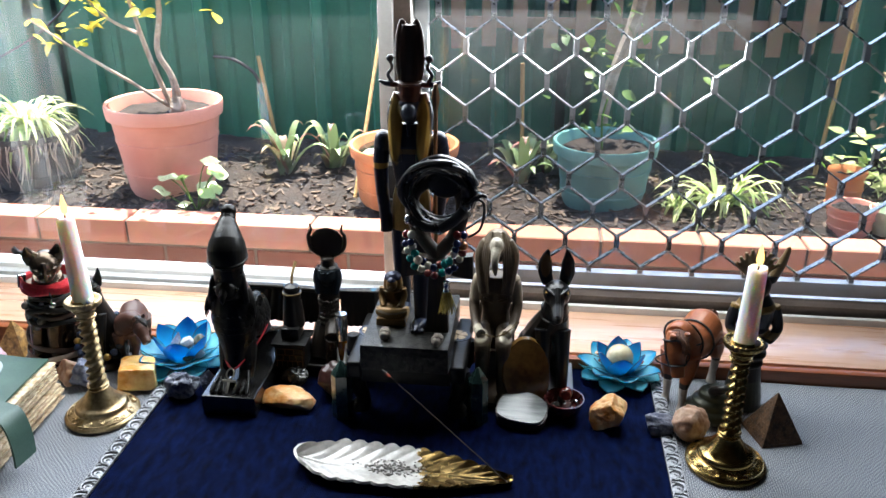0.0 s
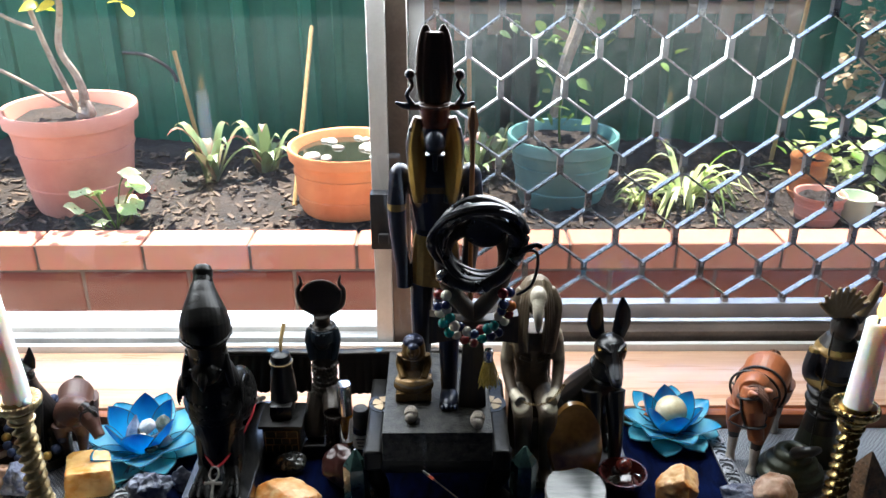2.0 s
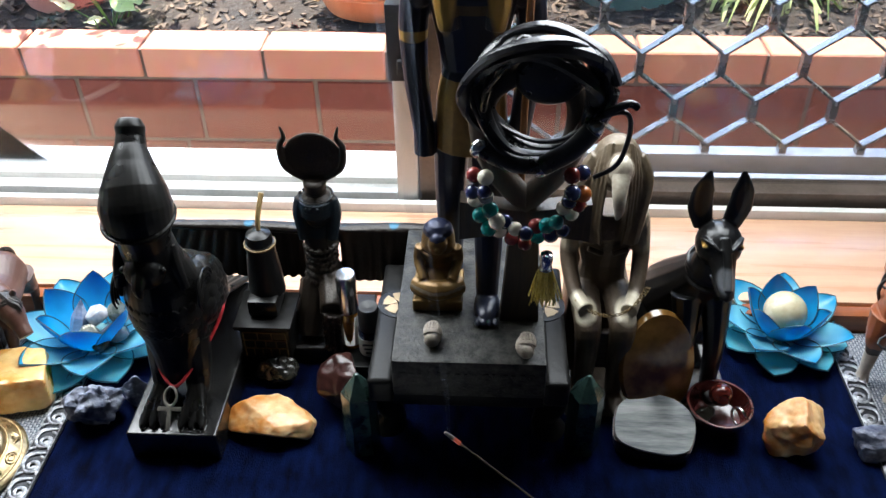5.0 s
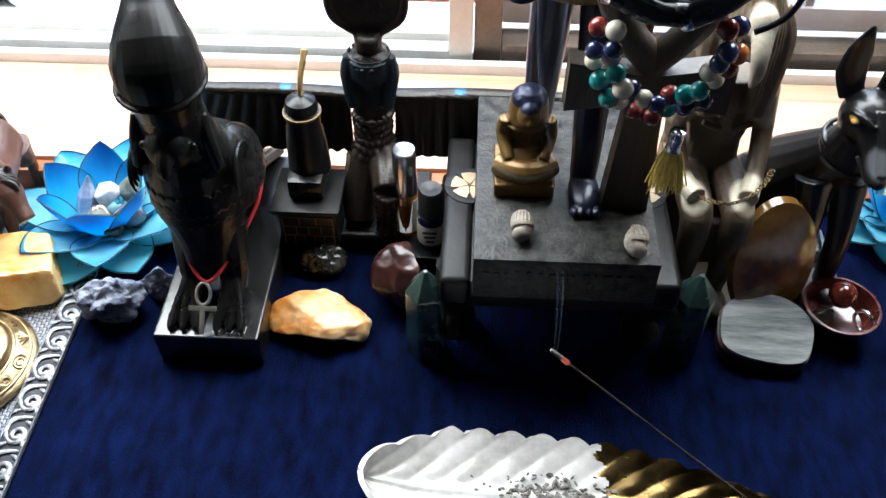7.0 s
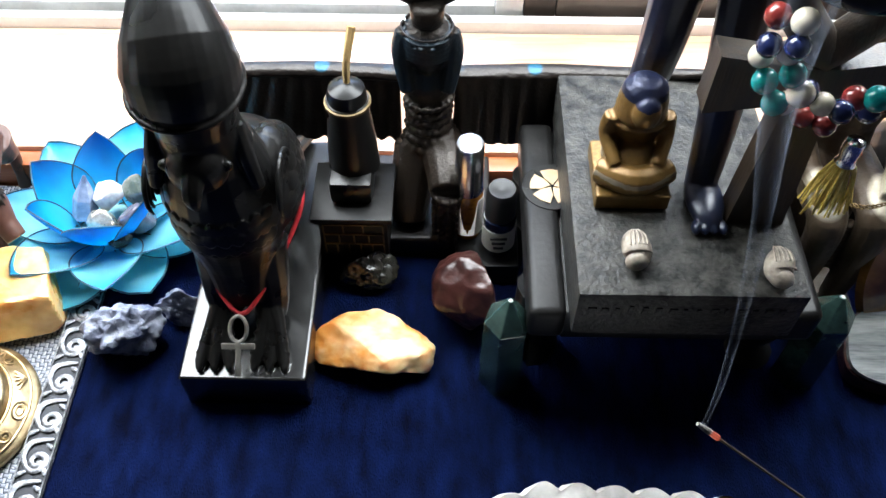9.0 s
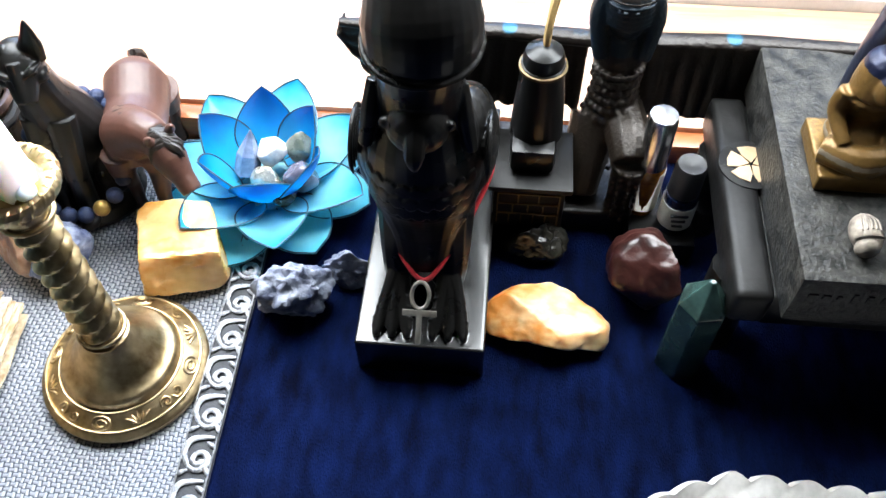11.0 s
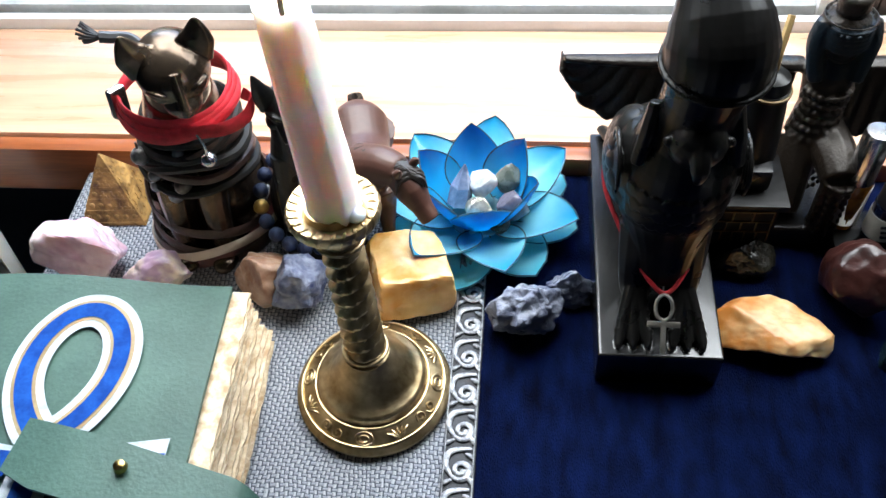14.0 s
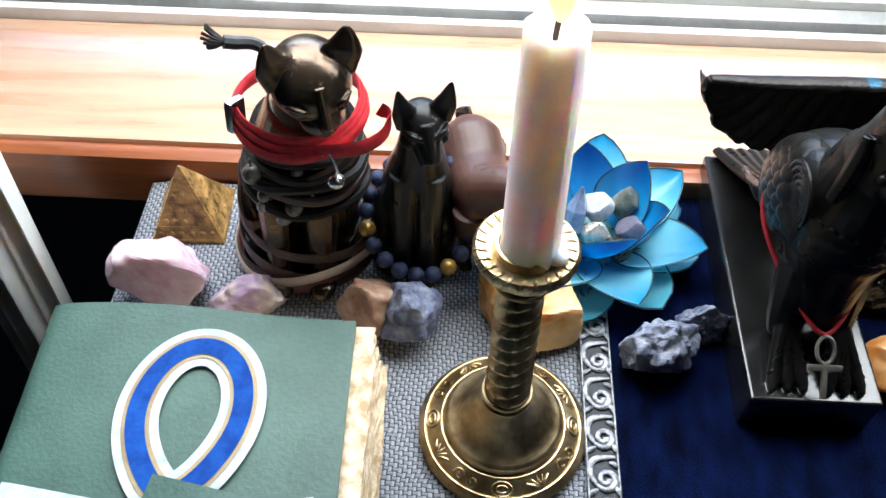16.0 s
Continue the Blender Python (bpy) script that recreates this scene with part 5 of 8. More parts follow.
part("label", bm, surf("paper_label", (0.5, 0.48, 0.42), (0.66, 0.63, 0.56), 60, 0.7), oil, "plain paper label")
bm = bmesh.new()
lathe(bm, [(0.001, 0.053), (0.0078, 0.053), (0.0076, 0.085), (0.0068, 0.0875), (0.001, 0.088)], (-0.2255, 0.892, 0), 28)
part("cap", bm, SILVER, oil, "brushed silver cap")
oil2 = thing("oil_bottle", (-0.2085, 0.876, 0.0), "small dark blue roll-on bottle with a paper label", "bottle")
bm = bmesh.new()
lathe(bm, [(0.001, 0.018), (0.0082, 0.018), (0.0088, 0.02), (0.0088, 0.046), (0.001, 0.047)], (-0.2085, 0.88, 0), 28)
part("bottle_glass", bm, surf("blue_bottle_glass", (0.005, 0.01, 0.03), (0.012, 0.02, 0.06), 60, 0.1, coat=0.6), oil2)
bm = bmesh.new()
lathe(bm, [(0.0090, 0.024), (0.0092, 0.024), (0.0092, 0.040), (0.0090, 0.040)], (-0.2085, 0.88, 0), 28)
part("label", bm, bpy.data.materials["paper_label"], oil2, "cream paper label")
for k in range(3):
    bm = bmesh.new()
    box(bm, (-0.2135 + 0.001 * k, 0.8703, 0.0355 - 0.004 * k), (-0.2045 - 0.0008 * k, 0.8712, 0.0368 - 0.004 * k), 0)
    part("print_bar", bm, RUBBER, oil2)
bm = bmesh.new()
lathe(bm, [(0.001, 0.047), (0.0082, 0.047), (0.0080, 0.064), (0.007, 0.067), (0.003, 0.0665), (0.001, 0.0655)], (-0.2085, 0.88, 0), 28)
part("cap", bm, RUBBER, oil2, "black screw cap")
bm = bmesh.new()
box(bm, (-0.232, 0.866, 0.0), (-0.197, 0.9, 0.0178), 0.0015)
single("wooden_block", bm, BLACK_WOOD, (-0.214, 0.88, 0), "low black block under the oil bottles", "block")

# low black stand with scrolled sides
stand = thing("low_stand", (-0.133, 0.858, 0.0), "low black wooden stand with rolled sides and inlaid discs", "stand")
bm = bmesh.new()
box(bm, (-0.183, 0.80, 0.052), (-0.083, 0.916, 0.0735), 0.0015)
part("top", bm, BLACK_WOOD, stand)
for s in (-1, 1):
    bm = bmesh.new()
    x = -0.133 + s * 0.0575
    box(bm, (x - 0.0085, 0.797, 0.056), (x + 0.0085, 0.918, 0.0775), 0.004, 3)
    part("side_rail", bm, BLACK_WOOD, stand)
    for y in (0.825, 0.896):
        bm = bmesh.new()
        tube(bm, [(x, y, 0.058), (x + s * 0.002, y - 0.002, 0.035), (x - s * 0.004, y, 0.016), (x, y, 0.001)], [0.012, 0.010, 0.008, 0.013], 12)
        part("leg", bm, BLACK_WOOD, stand)
    bm = bmesh.new()
    lathe(bm, [(0.0001, 0), (0.0150, 0), (0.0150, 0.0008), (0.001, 0.0008)], (x - s * 0.006, 0.872, 0.0772), 26)
    disc = part("inlaid_disc", bm, BLACK, stand, "black disc with a pale star")
    bm = bmesh.new()
    for k in range(5):
        prism(bm, [(0.0009, -0.0002), (0.005, -0.0034), (0.0102, -0.0050), (0.0112, 0.0), (0.0102, 0.0050), (0.005, 0.0034)], 0.0005, pose(x - s * 0.006, 0.872, 0.0780, 0, 0, 72 * k + 20))
    part("star_inlay", bm, surf("bone_inlay", (0.3, 0.2, 0.1), (0.42, 0.3, 0.17), 60, 0.5), disc)

# worn plinth with shallow cut marks along its front
plinth = thing("plinth", (-0.133, 0.857, 0.0737), "worn black oblong plinth with scuffed edges on the low stand", "plinth")
bm = bmesh.new()
box(bm, (-0.181, 0.789, 0.0737), (-0.0845, 0.925, 0.1045), 0.0015)
part("plinth_block", bm, WORN_BLACK, plinth)
rr = random.Random(8)
for k in range(15):
    bm = bmesh.new()
    x, h = -0.176 + 0.0058 * k, rr.uniform(0.002, 0.006)
    box(bm, (x, 0.7884, 0.0935 - h / 2), (x + rr.uniform(0.0012, 0.0038), 0.7892, 0.0935 + h / 2), 0.0002, 1)
    part("cut_mark", bm, WORN_BLACK, plinth)

# tall striding figure with double-plume crown
bm = bmesh.new()
X, Y = -0.134, 0.872
for s in (-1, 1):
    ball(bm, (X + s * 0.0072, Y + 0.002, 0.402), (0.0085, 0.0045, 0.036))
    tube(bm, [(X, Y, 0.374), (X + s * 0.016, Y, 0.371), (X + s * 0.026, Y, 0.372), (X + s * 0.033, Y, 0.375)], [0.004, 0.0032, 0.0028, 0.001], 8)
    tube(bm, [(X + s * 0.019, Y, 0.374), (X + s * 0.023, Y, 0.381), (X + s * 0.0185, Y, 0.389), (X + s * 0.0215, Y, 0.396)], [0.0022, 0.002, 0.0018, 0.0015], 8)
    ball(bm, (X + s * 0.0205, Y, 0.398), 0.0042, seg=10)
    ball(bm, (X + s * 0.0175, Y - 0.004, 0.3535), (0.005, 0.0022, 0.0028), 0, s * 10, 0, 10)
    tube(bm, [(X + s * 0.012, Y, 0.362), (X + s * 0.0165, Y - 0.002, 0.340), (X + s * 0.0145, Y - 0.012, 0.31), (X + s * 0.0125, Y - 0.014, 0.292)], [0.006, 0.0085, 0.0075, 0.006], 10)
    ball(bm, (X + s * 0.03, Y + 0.002, 0.309), (0.010, 0.011, 0.0125))
    tube(bm, [(X + s * 0.031, Y + 0.002, 0.31), (X + s * 0.0335, Y + 0.002, 0.285), (X + s * 0.0325, Y, 0.255), (X + s * 0.029, Y - 0.004, 0.225), (X + s * 0.028, Y - 0.006, 0.208)], [0.009, 0.0085, 0.0075, 0.0065, 0.007], 12)
tube(bm, [(X, Y, 0.37), (X, Y, 0.4), (X, Y, 0.432)], [0.010, 0.012, 0.008], 10, 4, 0.45, (0, 1, 0))
lathe(bm, [(0.011, 0.355), (0.0125, 0.36), (0.012, 0.371), (0.014, 0.3735), (0.001, 0.375)], (X, Y, 0), 24)
ball(bm, (X, Y, 0.347), (0.0145, 0.0135, 0.0165))
ball(bm, (X, Y - 0.010, 0.343), (0.009, 0.009, 0.011))
tube(bm, [(X, Y - 0.014, 0.333), (X, Y - 0.015, 0.32)], [0.0025, 0.0022], 8, 1)
tube(bm, [(X, Y, 0.33), (X, Y, 0.308), (X, Y, 0.285), (X, Y, 0.262)], [0.012, 0.026, 0.021, 0.0165], 18, 5, 0.68, (0, 1, 0))
tube(bm, [(X, Y, 0.262), (X, Y - 0.001, 0.245), (X, Y - 0.002, 0.212)], [0.017, 0.021, 0.0225], 18, 4, 0.75, (0, 1, 0))
tube(bm, [(X + 0.011, Y - 0.004, 0.218), (X + 0.012, Y - 0.012, 0.17), (X + 0.012, Y - 0.02, 0.135), (X + 0.012, Y - 0.024, 0.106)], [0.0115, 0.010, 0.0085, 0.007], 14)
ball(bm, (X + 0.012, Y - 0.033, 0.1085), (0.0085, 0.017, 0.0055))
for k in range(4):
    ball(bm, (X + 0.006 + 0.004 * k, Y - 0.049, 0.1075), (0.0021, 0.004, 0.0026), seg=8)
tube(bm, [(X - 0.012, Y, 0.218), (X - 0.013, Y + 0.004, 0.17), (X - 0.013, Y + 0.012, 0.135), (X - 0.013, Y + 0.016, 0.106)], [0.0115, 0.010, 0.0085, 0.007], 14)
ball(bm, (X - 0.013, Y + 0.008, 0.1085), (0.0085, 0.017, 0.0055))
GOD = banded("painted_god", [(0.0, (0.14, 0.136, 0.128)), (0.1064, (0.008, 0.012, 0.03)), (0.212, (0.3, 0.18, 0.045)), (0.258, (0.008, 0.012, 0.03)), (0.300, (0.10, 0.06, 0.02)), (0.306, (0.008, 0.012, 0.035)), (0.355, (0.11, 0.025, 0.012)), (0.372, (0.045, 0.018, 0.011))], 0.3, 0.15, 2, 0.35, 300.0, 0.001, 0.0, 0.5, 0.5, 0.0205, (0.008, 0.011, 0.028))
painted_spots(GOD, [((q * 0.0150, -0.008, 0.324), (0.0075, 0.03, 0.036), (0.42, 0.25, 0.05)) for q in (-1, 1)] + [((q * 0.0335, 0.0, 0.283), (0.012, 0.02, 0.0035), (0.4, 0.24, 0.05)) for q in (-1, 1)] + [((0.0, -0.018, 0.348), (0.009, 0.008, 0.009), (0.05, 0.06, 0.085))])
statue("crowned_god_statue", bm, GOD, (X, Y, 0.0), "tall black and gold figure with double-plume crown", "statue")

# staff beside the figure
bm = bmesh.new()
tube(bm, [(-0.103, 0.842, 0.105), (-0.104, 0.842, 0.25), (-0.1035, 0.842, 0.352)], 0.0021, 8, 2)
tube(bm, [(-0.1035, 0.842, 0.352), (-0.1035, 0.842, 0.362), (-0.1035, 0.842, 0.366), (-0.1035, 0.842, 0.379)], [0.0021, 0.0042, 0.0044, 0.0018], 6, 2)
single("staff", bm, timber("staff_wood", "5a3312", "8f5a26", "Z", 30, 0.45), (-0.1035, 0.842, 0.105), "thin brown wooden staff standing before the figure", "staff")

# wooden ankh leaning at the plinth's front
bm = bmesh.new()
cx, cy = -0.101, 0.834
loop = [(cx, 0.196), (cx - 0.017, 0.217), (cx - 0.0265, 0.243), (cx - 0.023, 0.268), (cx, 0.281), (cx + 0.023, 0.268), (cx + 0.0265, 0.243), (cx + 0.017, 0.217)]
tube(bm, [(x, cy, z) for x, z in loop], 0.0075, 10, 5, closed=True)
prism(bm, [(-0.0125, 0), (0.0125, 0), (0.0085, 0.072), (-0.0085, 0.072)], 0.012, pose(cx, cy + 0.006, 0.1046, 90, 0, 0))
prism(bm, [(-0.039, 0.066), (-0.006, 0.071), (0.006, 0.071), (0.039, 0.066), (0.0385, 0.0935), (0.006, 0.088), (-0.006, 0.088), (-0.0385, 0.0935)], 0.012, pose(cx, cy + 0.006, 0.1046, 90, 0, 0))
ob = single("wooden_ankh", bm, DARK_WOOD, (cx, cy, 0.1046), "dark carved wooden ankh standing on the plinth", "ankh")

# black leather cords bundled over the ankh
cords = thing("leather_cords", (-0.098, 0.824, 0.24), "bundle of black leather cords looped over the ankh", "cord")
r = random.Random(3)
for k in range(8):
    bm = bmesh.new()
    R, tx, ty = r.uniform(0.027, 0.036), r.uniform(-18, 18), r.uniform(-25, 25)
    m = pose(-0.098 + r.uniform(-0.003, 0.003), 0.822 + r.uniform(-0.006, 0.004), 0.270 + r.uniform(-0.005, 0.004), 90 + tx, ty, r.uniform(-10, 10))
    w = (0.0058, 0.0042, 0.0026, 0.0018)[k % 4]
    tube(bm, [m @ Vector((R * (1 + 0.08 * math.sin(3 * a + k)) * math.cos(a), R * 1.02 * math.sin(a), 0.004 * math.sin(2 * a + k))) for a in (2 * math.pi * j / 14 for j in range(14))], w, 8, 3, 0.7, closed=True)
    part("cord_loop", bm, surf("black_leather", (0.006, 0.006, 0.008), (0.022, 0.022, 0.026), 90, 0.3, 0, 0.3, 500) if k == 0 else bpy.data.materials["black_leather"], cords)
bm = bmesh.new()
ball(bm, (-0.092, 0.828, 0.279), (0.019, 0.005, 0.016))
part("leather_pouch", bm, bpy.data.materials["black_leather"], cords)
for pts, w in (([(-0.128, 0.816, 0.2425), (-0.112, 0.812, 0.236), (-0.096, 0.812, 0.2345)], 0.0052), ([(-0.094, 0.811, 0.235), (-0.08, 0.809, 0.246), (-0.07, 0.81, 0.258)], 0.0056), ([(-0.07, 0.812, 0.262), (-0.055, 0.812, 0.268), (-0.05, 0.812, 0.258), (-0.054, 0.813, 0.236), (-0.066, 0.814, 0.226)], 0.0014), ([(-0.064, 0.813, 0.266), (-0.053, 0.811, 0.273), (-0.048, 0.811, 0.271)], 0.0022), ([(-0.1, 0.82, 0.30), (-0.108, 0.815, 0.306), (-0.112, 0.816, 0.298)], 0.0025)):
    bm = bmesh.new()
    tube(bm, pts, w, 10, 5)
    part("cord_end", bm, bpy.data.materials["black_leather"], cords)
for c in ((-0.129, 0.815, 0.243), (-0.095, 0.811, 0.2335), (-0.0685, 0.81, 0.2585)):
    bm = bmesh.new()
    ball(bm, c, (0.0048, 0.0042, 0.0060), 0, 30, 0, 12)
    part("metal_tip", bm, SILVER, cords, "silver cord tip")

# string of mixed stone beads with a yellow tassel
beads = thing("bead_string", (-0.1, 0.815, 0.16), "string of mixed polished stone beads with a yellow tassel", "bead string")
BEADS = [surf("bead_" + n, a, b, 120, 0.12, 0, 0.05, 300, coat=0.5) for n, a, b in (("cream", (0.55, 0.48, 0.36), (0.72, 0.66, 0.54)), ("teal", (0.0, 0.13, 0.13), (0.01, 0.26, 0.24)), ("navy", (0.008, 0.012, 0.05), (0.02, 0.03, 0.1)), ("maroon", (0.12, 0.012, 0.012), (0.25, 0.035, 0.03)), ("orange", (0.4, 0.07, 0.01), (0.6, 0.16, 0.03)), ("grey", (0.3, 0.29, 0.27), (0.5, 0.48, 0.45)))]
order = [3, 2, 0, 1, 1, 0, 3, 3, 1, 2, 2, 0, 3, 4, 2, 5, 1, 0, 2, 5, 1, 0, 2, 0, 2, 3, 1, 1, 0, 2, 2]
for row in (0, 1):
    k = 0
    for j in range(15):
        a = radians(-192 + 204 * j / 14)
        R = 0.0305 - 0.0065 * row
        c = (-0.1015 + R * math.cos(a), 0.8145 - 0.006 * row - 0.0035 * math.sin(j * 2.1), 0.2185 + R * 1.22 * math.sin(a) + 0.004 * row)
        bm = bmesh.new()
        ball(bm, c, 0.0046 + 0.0003 * math.sin(j * 5), seg=14)
        part("bead", bm, BEADS[order[(j + 17 * row) % 31]], beads)
bm = bmesh.new()
lathe(bm, [(0.001, 0.166), (0.0035, 0.165), (0.004, 0.161), (0.0032, 0.157), (0.0042, 0.154), (0.001, 0.153)], (-0.0885, 0.809, 0.011), 16)
part("tassel_cap", bm, SILVER, beads)
bm = bmesh.new()
for _ in range(70):
    a, q = r.uniform(0, 6.3), r.uniform(0, 0.003)
    x, y = -0.0885 + q * math.cos(a), 0.809 + q * math.sin(a)
    tube(bm, [(x, y, 0.167), (x + 1.3 * q * math.cos(a), y + q * math.sin(a), 0.156), (x + 2.2 * q * math.cos(a) + r.gauss(0, 0.001), y + 1.6 * q * math.sin(a), 0.138 + r.uniform(0, 0.008))], 0.00045, 4, 3)
part("tassel", bm, surf("yellow_thread", (0.5, 0.36, 0.05), (0.75, 0.6, 0.16), 300, 0.5), beads, "yellow thread tassel")

# small seated gold scribe
bm = bmesh.new()
X, Y, Z = -0.1545, 0.853, 0.1046
box(bm, (X - 0.0165, Y - 0.018, Z), (X + 0.0165, Y + 0.017, Z + 0.009), 0.001)
tube(bm, [(X - 0.0155, Y - 0.006, Z + 0.014), (X, Y - 0.014, Z + 0.015), (X + 0.0155, Y - 0.006, Z + 0.014)], [0.006, 0.0068, 0.006], 12)
ball(bm, (X, Y + 0.002, Z + 0.016), (0.014, 0.012, 0.008))
tube(bm, [(X, Y + 0.004, Z + 0.016), (X, Y + 0.004, Z + 0.027), (X, Y + 0.003, Z + 0.037)], [0.0100, 0.0092, 0.0128], 14, 4, 0.7, (0, 1, 0))
for s in (-1, 1):
    tube(bm, [(X + s * 0.0115, Y + 0.003, Z + 0.0385), (X + s * 0.0130, Y + 0.002, Z + 0.028), (X + s * 0.0090, Y - 0.010, Z + 0.0205)], [0.0040, 0.0036, 0.0030], 10)
ball(bm, (X, Y - 0.0045, Z + 0.0465), (0.0062, 0.0064, 0.0076))
ball(bm, (X, Y - 0.0110, Z + 0.0455), (0.0014, 0.0014, 0.0020), seg=8)
lathe(bm, [(0.0098, 0.0375), (0.0112, 0.0395), (0.0106, 0.047), (0.0092, 0.0535), (0.006, 0.0565), (0.001, 0.0574)], (X, Y + 0.0045, Z), 24)
SCRIBE = banded("scribe_paint", [(0.0, (0.2, 0.11, 0.025)), (0.01, (0.26, 0.15, 0.04)), (0.0165, (0.34, 0.28, 0.2)), (0.0185, (0.2, 0.11, 0.03)), (0.0515, (0.010, 0.014, 0.042)), (0.07, (0.010, 0.014, 0.042))], 0.36, 0.4, 2, 0.5, 420.0, 0.002, 0.0, 0.08)
statue("scribe_figurine", bm, SCRIBE, (X, Y, Z), "small gold seated scribe figurine with dark blue hair", "statue", 0.0007, 2)

for x, y, a in ((-0.156, 0.809, 10), (-0.0975, 0.801, -22)):
    bm = bmesh.new()
    ball(bm, (x, y, 0.1105), (0.0062, 0.009, 0.0062), 0, 0, a, 20)
    ball(bm, (x - 0.0003, y - 0.0062, 0.1100), (0.0052, 0.0040, 0.0050), 0, 0, a, 14)
    for o in (-0.0036, -0.0018, 0.0, 0.0018, 0.0036):
        tube(bm, [(x + o, y - 0.002, 0.1166 - 60 * o * o), (x + o * 0.9, y + 0.003, 0.1166 - 60 * o * o), (x + o * 0.4, y + 0.0082, 0.1128)], 0.00045, 4, 3)
    tube(bm, [(x - 0.0058, y - 0.0035, 0.112), (x - 0.003, y - 0.0045, 0.1157), (x + 0.003, y - 0.0045, 0.1157), (x + 0.0058, y - 0.0035, 0.112)], 0.0005, 4, 3)
    single("scarab", bm, surf("carved_stone", (0.12, 0.095, 0.075), (0.34, 0.29, 0.23), 150, 0.55, 0, 0.7, 500) if a == 10 else bpy.data.materials["carved_stone"], (x, y, 0.1046), "small carved grey-brown stone scarab on the plinth", "scarab", "scarabs on the plinth")

# seated ibis-headed figure
bm = bmesh.new()
X, Y = -0.0395, 0.892
box(bm, (X - 0.024, 0.838, 0.0), (X + 0.024, 0.935, 0.010), 0.001)
box(bm, (X - 0.023, 0.888, 0.009), (X + 0.023, 0.93, 0.074), 0.0015)
box(bm, (X - 0.022, 0.922, 0.07), (X + 0.022, 0.932, 0.098), 0.002)
tube(bm, [(X, Y + 0.008, 0.072), (X, Y + 0.008, 0.1), (X, Y + 0.008, 0.128), (X, Y + 0.008, 0.146)], [0.019, 0.016, 0.0225, 0.017], 18, 5, 0.68, (0, 1, 0))
for s in (-1, 1):
    ball(bm, (X + s * 0.021, Y + 0.008, 0.137), (0.0075, 0.009, 0.010))
    tube(bm, [(X + s * 0.0225, Y + 0.008, 0.136), (X + s * 0.0255, Y + 0.004, 0.110), (X + s * 0.021, Y - 0.018, 0.092), (X + s * 0.0145, Y - 0.036, 0.090)], [0.0068, 0.0062, 0.0055, 0.006], 12)
    tube(bm, [(X + s * 0.011, Y + 0.005, 0.077), (X + s * 0.012, Y - 0.02, 0.078), (X + s * 0.012, Y - 0.038, 0.075), (X + s * 0.0115, Y - 0.040, 0.045), (X + s * 0.0115, Y - 0.038, 0.014)], [0.0105, 0.0105, 0.0095, 0.0078, 0.006], 14)
    ball(bm, (X + s * 0.0115, Y - 0.048, 0.0125), (0.0068, 0.014, 0.0045))
    tube(bm, [(X + s * 0.012, Y + 0.004, 0.19), (X + s * 0.0175, Y + 0.002, 0.172), (X + s * 0.015, Y - 0.004, 0.145), (X + s * 0.0135, Y - 0.008, 0.128)], [0.006, 0.0085, 0.0078, 0.006], 10)
ball(bm, (X, Y + 0.004, 0.184), (0.0165, 0.016, 0.0205))
ball(bm, (X, Y - 0.010, 0.187), (0.0095, 0.010, 0.012))
tube(bm, [(X, Y - 0.017, 0.187), (X - 0.001, Y - 0.026, 0.178), (X - 0.0005, Y - 0.027, 0.168), (X, Y - 0.022, 0.159)], [0.0058, 0.0042, 0.003, 0.0012], 12)
for k in range(9):
    box(bm, (X - 0.006, Y - 0.036 + 0.0, 0.066 - 0.0 - 0.004 * k), (X + 0.006, Y - 0.030, 0.0685 - 0.004 * k), 0.0005)
for s in (-1, 1):
    for k in range(6):
        o = 0.0075 + 0.0024 * k
        tube(bm, [(X + s * o * 0.7, Y - 0.004 + 0.0012 * k, 0.204 - 0.0007 * k * k), (X + s * o, Y - 0.0125 + 0.0020 * k, 0.185 - 0.0005 * k * k), (X + s * (o + 0.001), Y - 0.0135 + 0.0020 * k, 0.150), (X + s * o * 0.95, Y - 0.0145 + 0.0018 * k, 0.130)], 0.0011, 6, 4)
    tube(bm, [(X + s * 0.003, Y - 0.009, 0.118), (X + s * 0.014, Y - 0.008, 0.122)], 0.0022, 6, 1)
IBIS = painted_spots(banded("aged_ivory_bronze", [(0.0, (0.16, 0.12, 0.075)), (0.012, (0.085, 0.06, 0.038)), (0.085, (0.09, 0.062, 0.04)), (0.13, (0.12, 0.085, 0.052)), (0.16, (0.13, 0.095, 0.058)), (0.19, (0.15, 0.11, 0.068))], 0.44, 0.2, 2, 0.9, 300.0, 0.012, 0.0, 0.25), [((q * 0.024, 0.006, 0.132), (0.011, 0.012, 0.022), (0.3, 0.25, 0.18)) for q in (-1, 1)] + [((q * 0.016, -0.034, 0.09), (0.011, 0.016, 0.010), (0.42, 0.37, 0.28)) for q in (-1, 1)] + [((q * 0.0115, -0.044, 0.045), (0.006, 0.006, 0.03), (0.12, 0.085, 0.055)) for q in (-1, 1)])
bk = bmesh.new()
ball(bk, (X, Y - 0.0125, 0.189), (0.0082, 0.0095, 0.0105), seg=18)
tube(bk, [(X, Y - 0.0180, 0.188), (X - 0.001, Y - 0.0270, 0.179), (X - 0.0005, Y - 0.0285, 0.169), (X, Y - 0.0245, 0.160)], [0.0062, 0.0046, 0.0034, 0.0016], 12)
single("bird_mask", bk, surf("ivory_resin", (0.24, 0.2, 0.15), (0.42, 0.38, 0.3), 120, 0.45, 0, 0.4, 400), (X, Y - 0.02, 0.15), "pale ivory bird face of the seated figure", "mask")
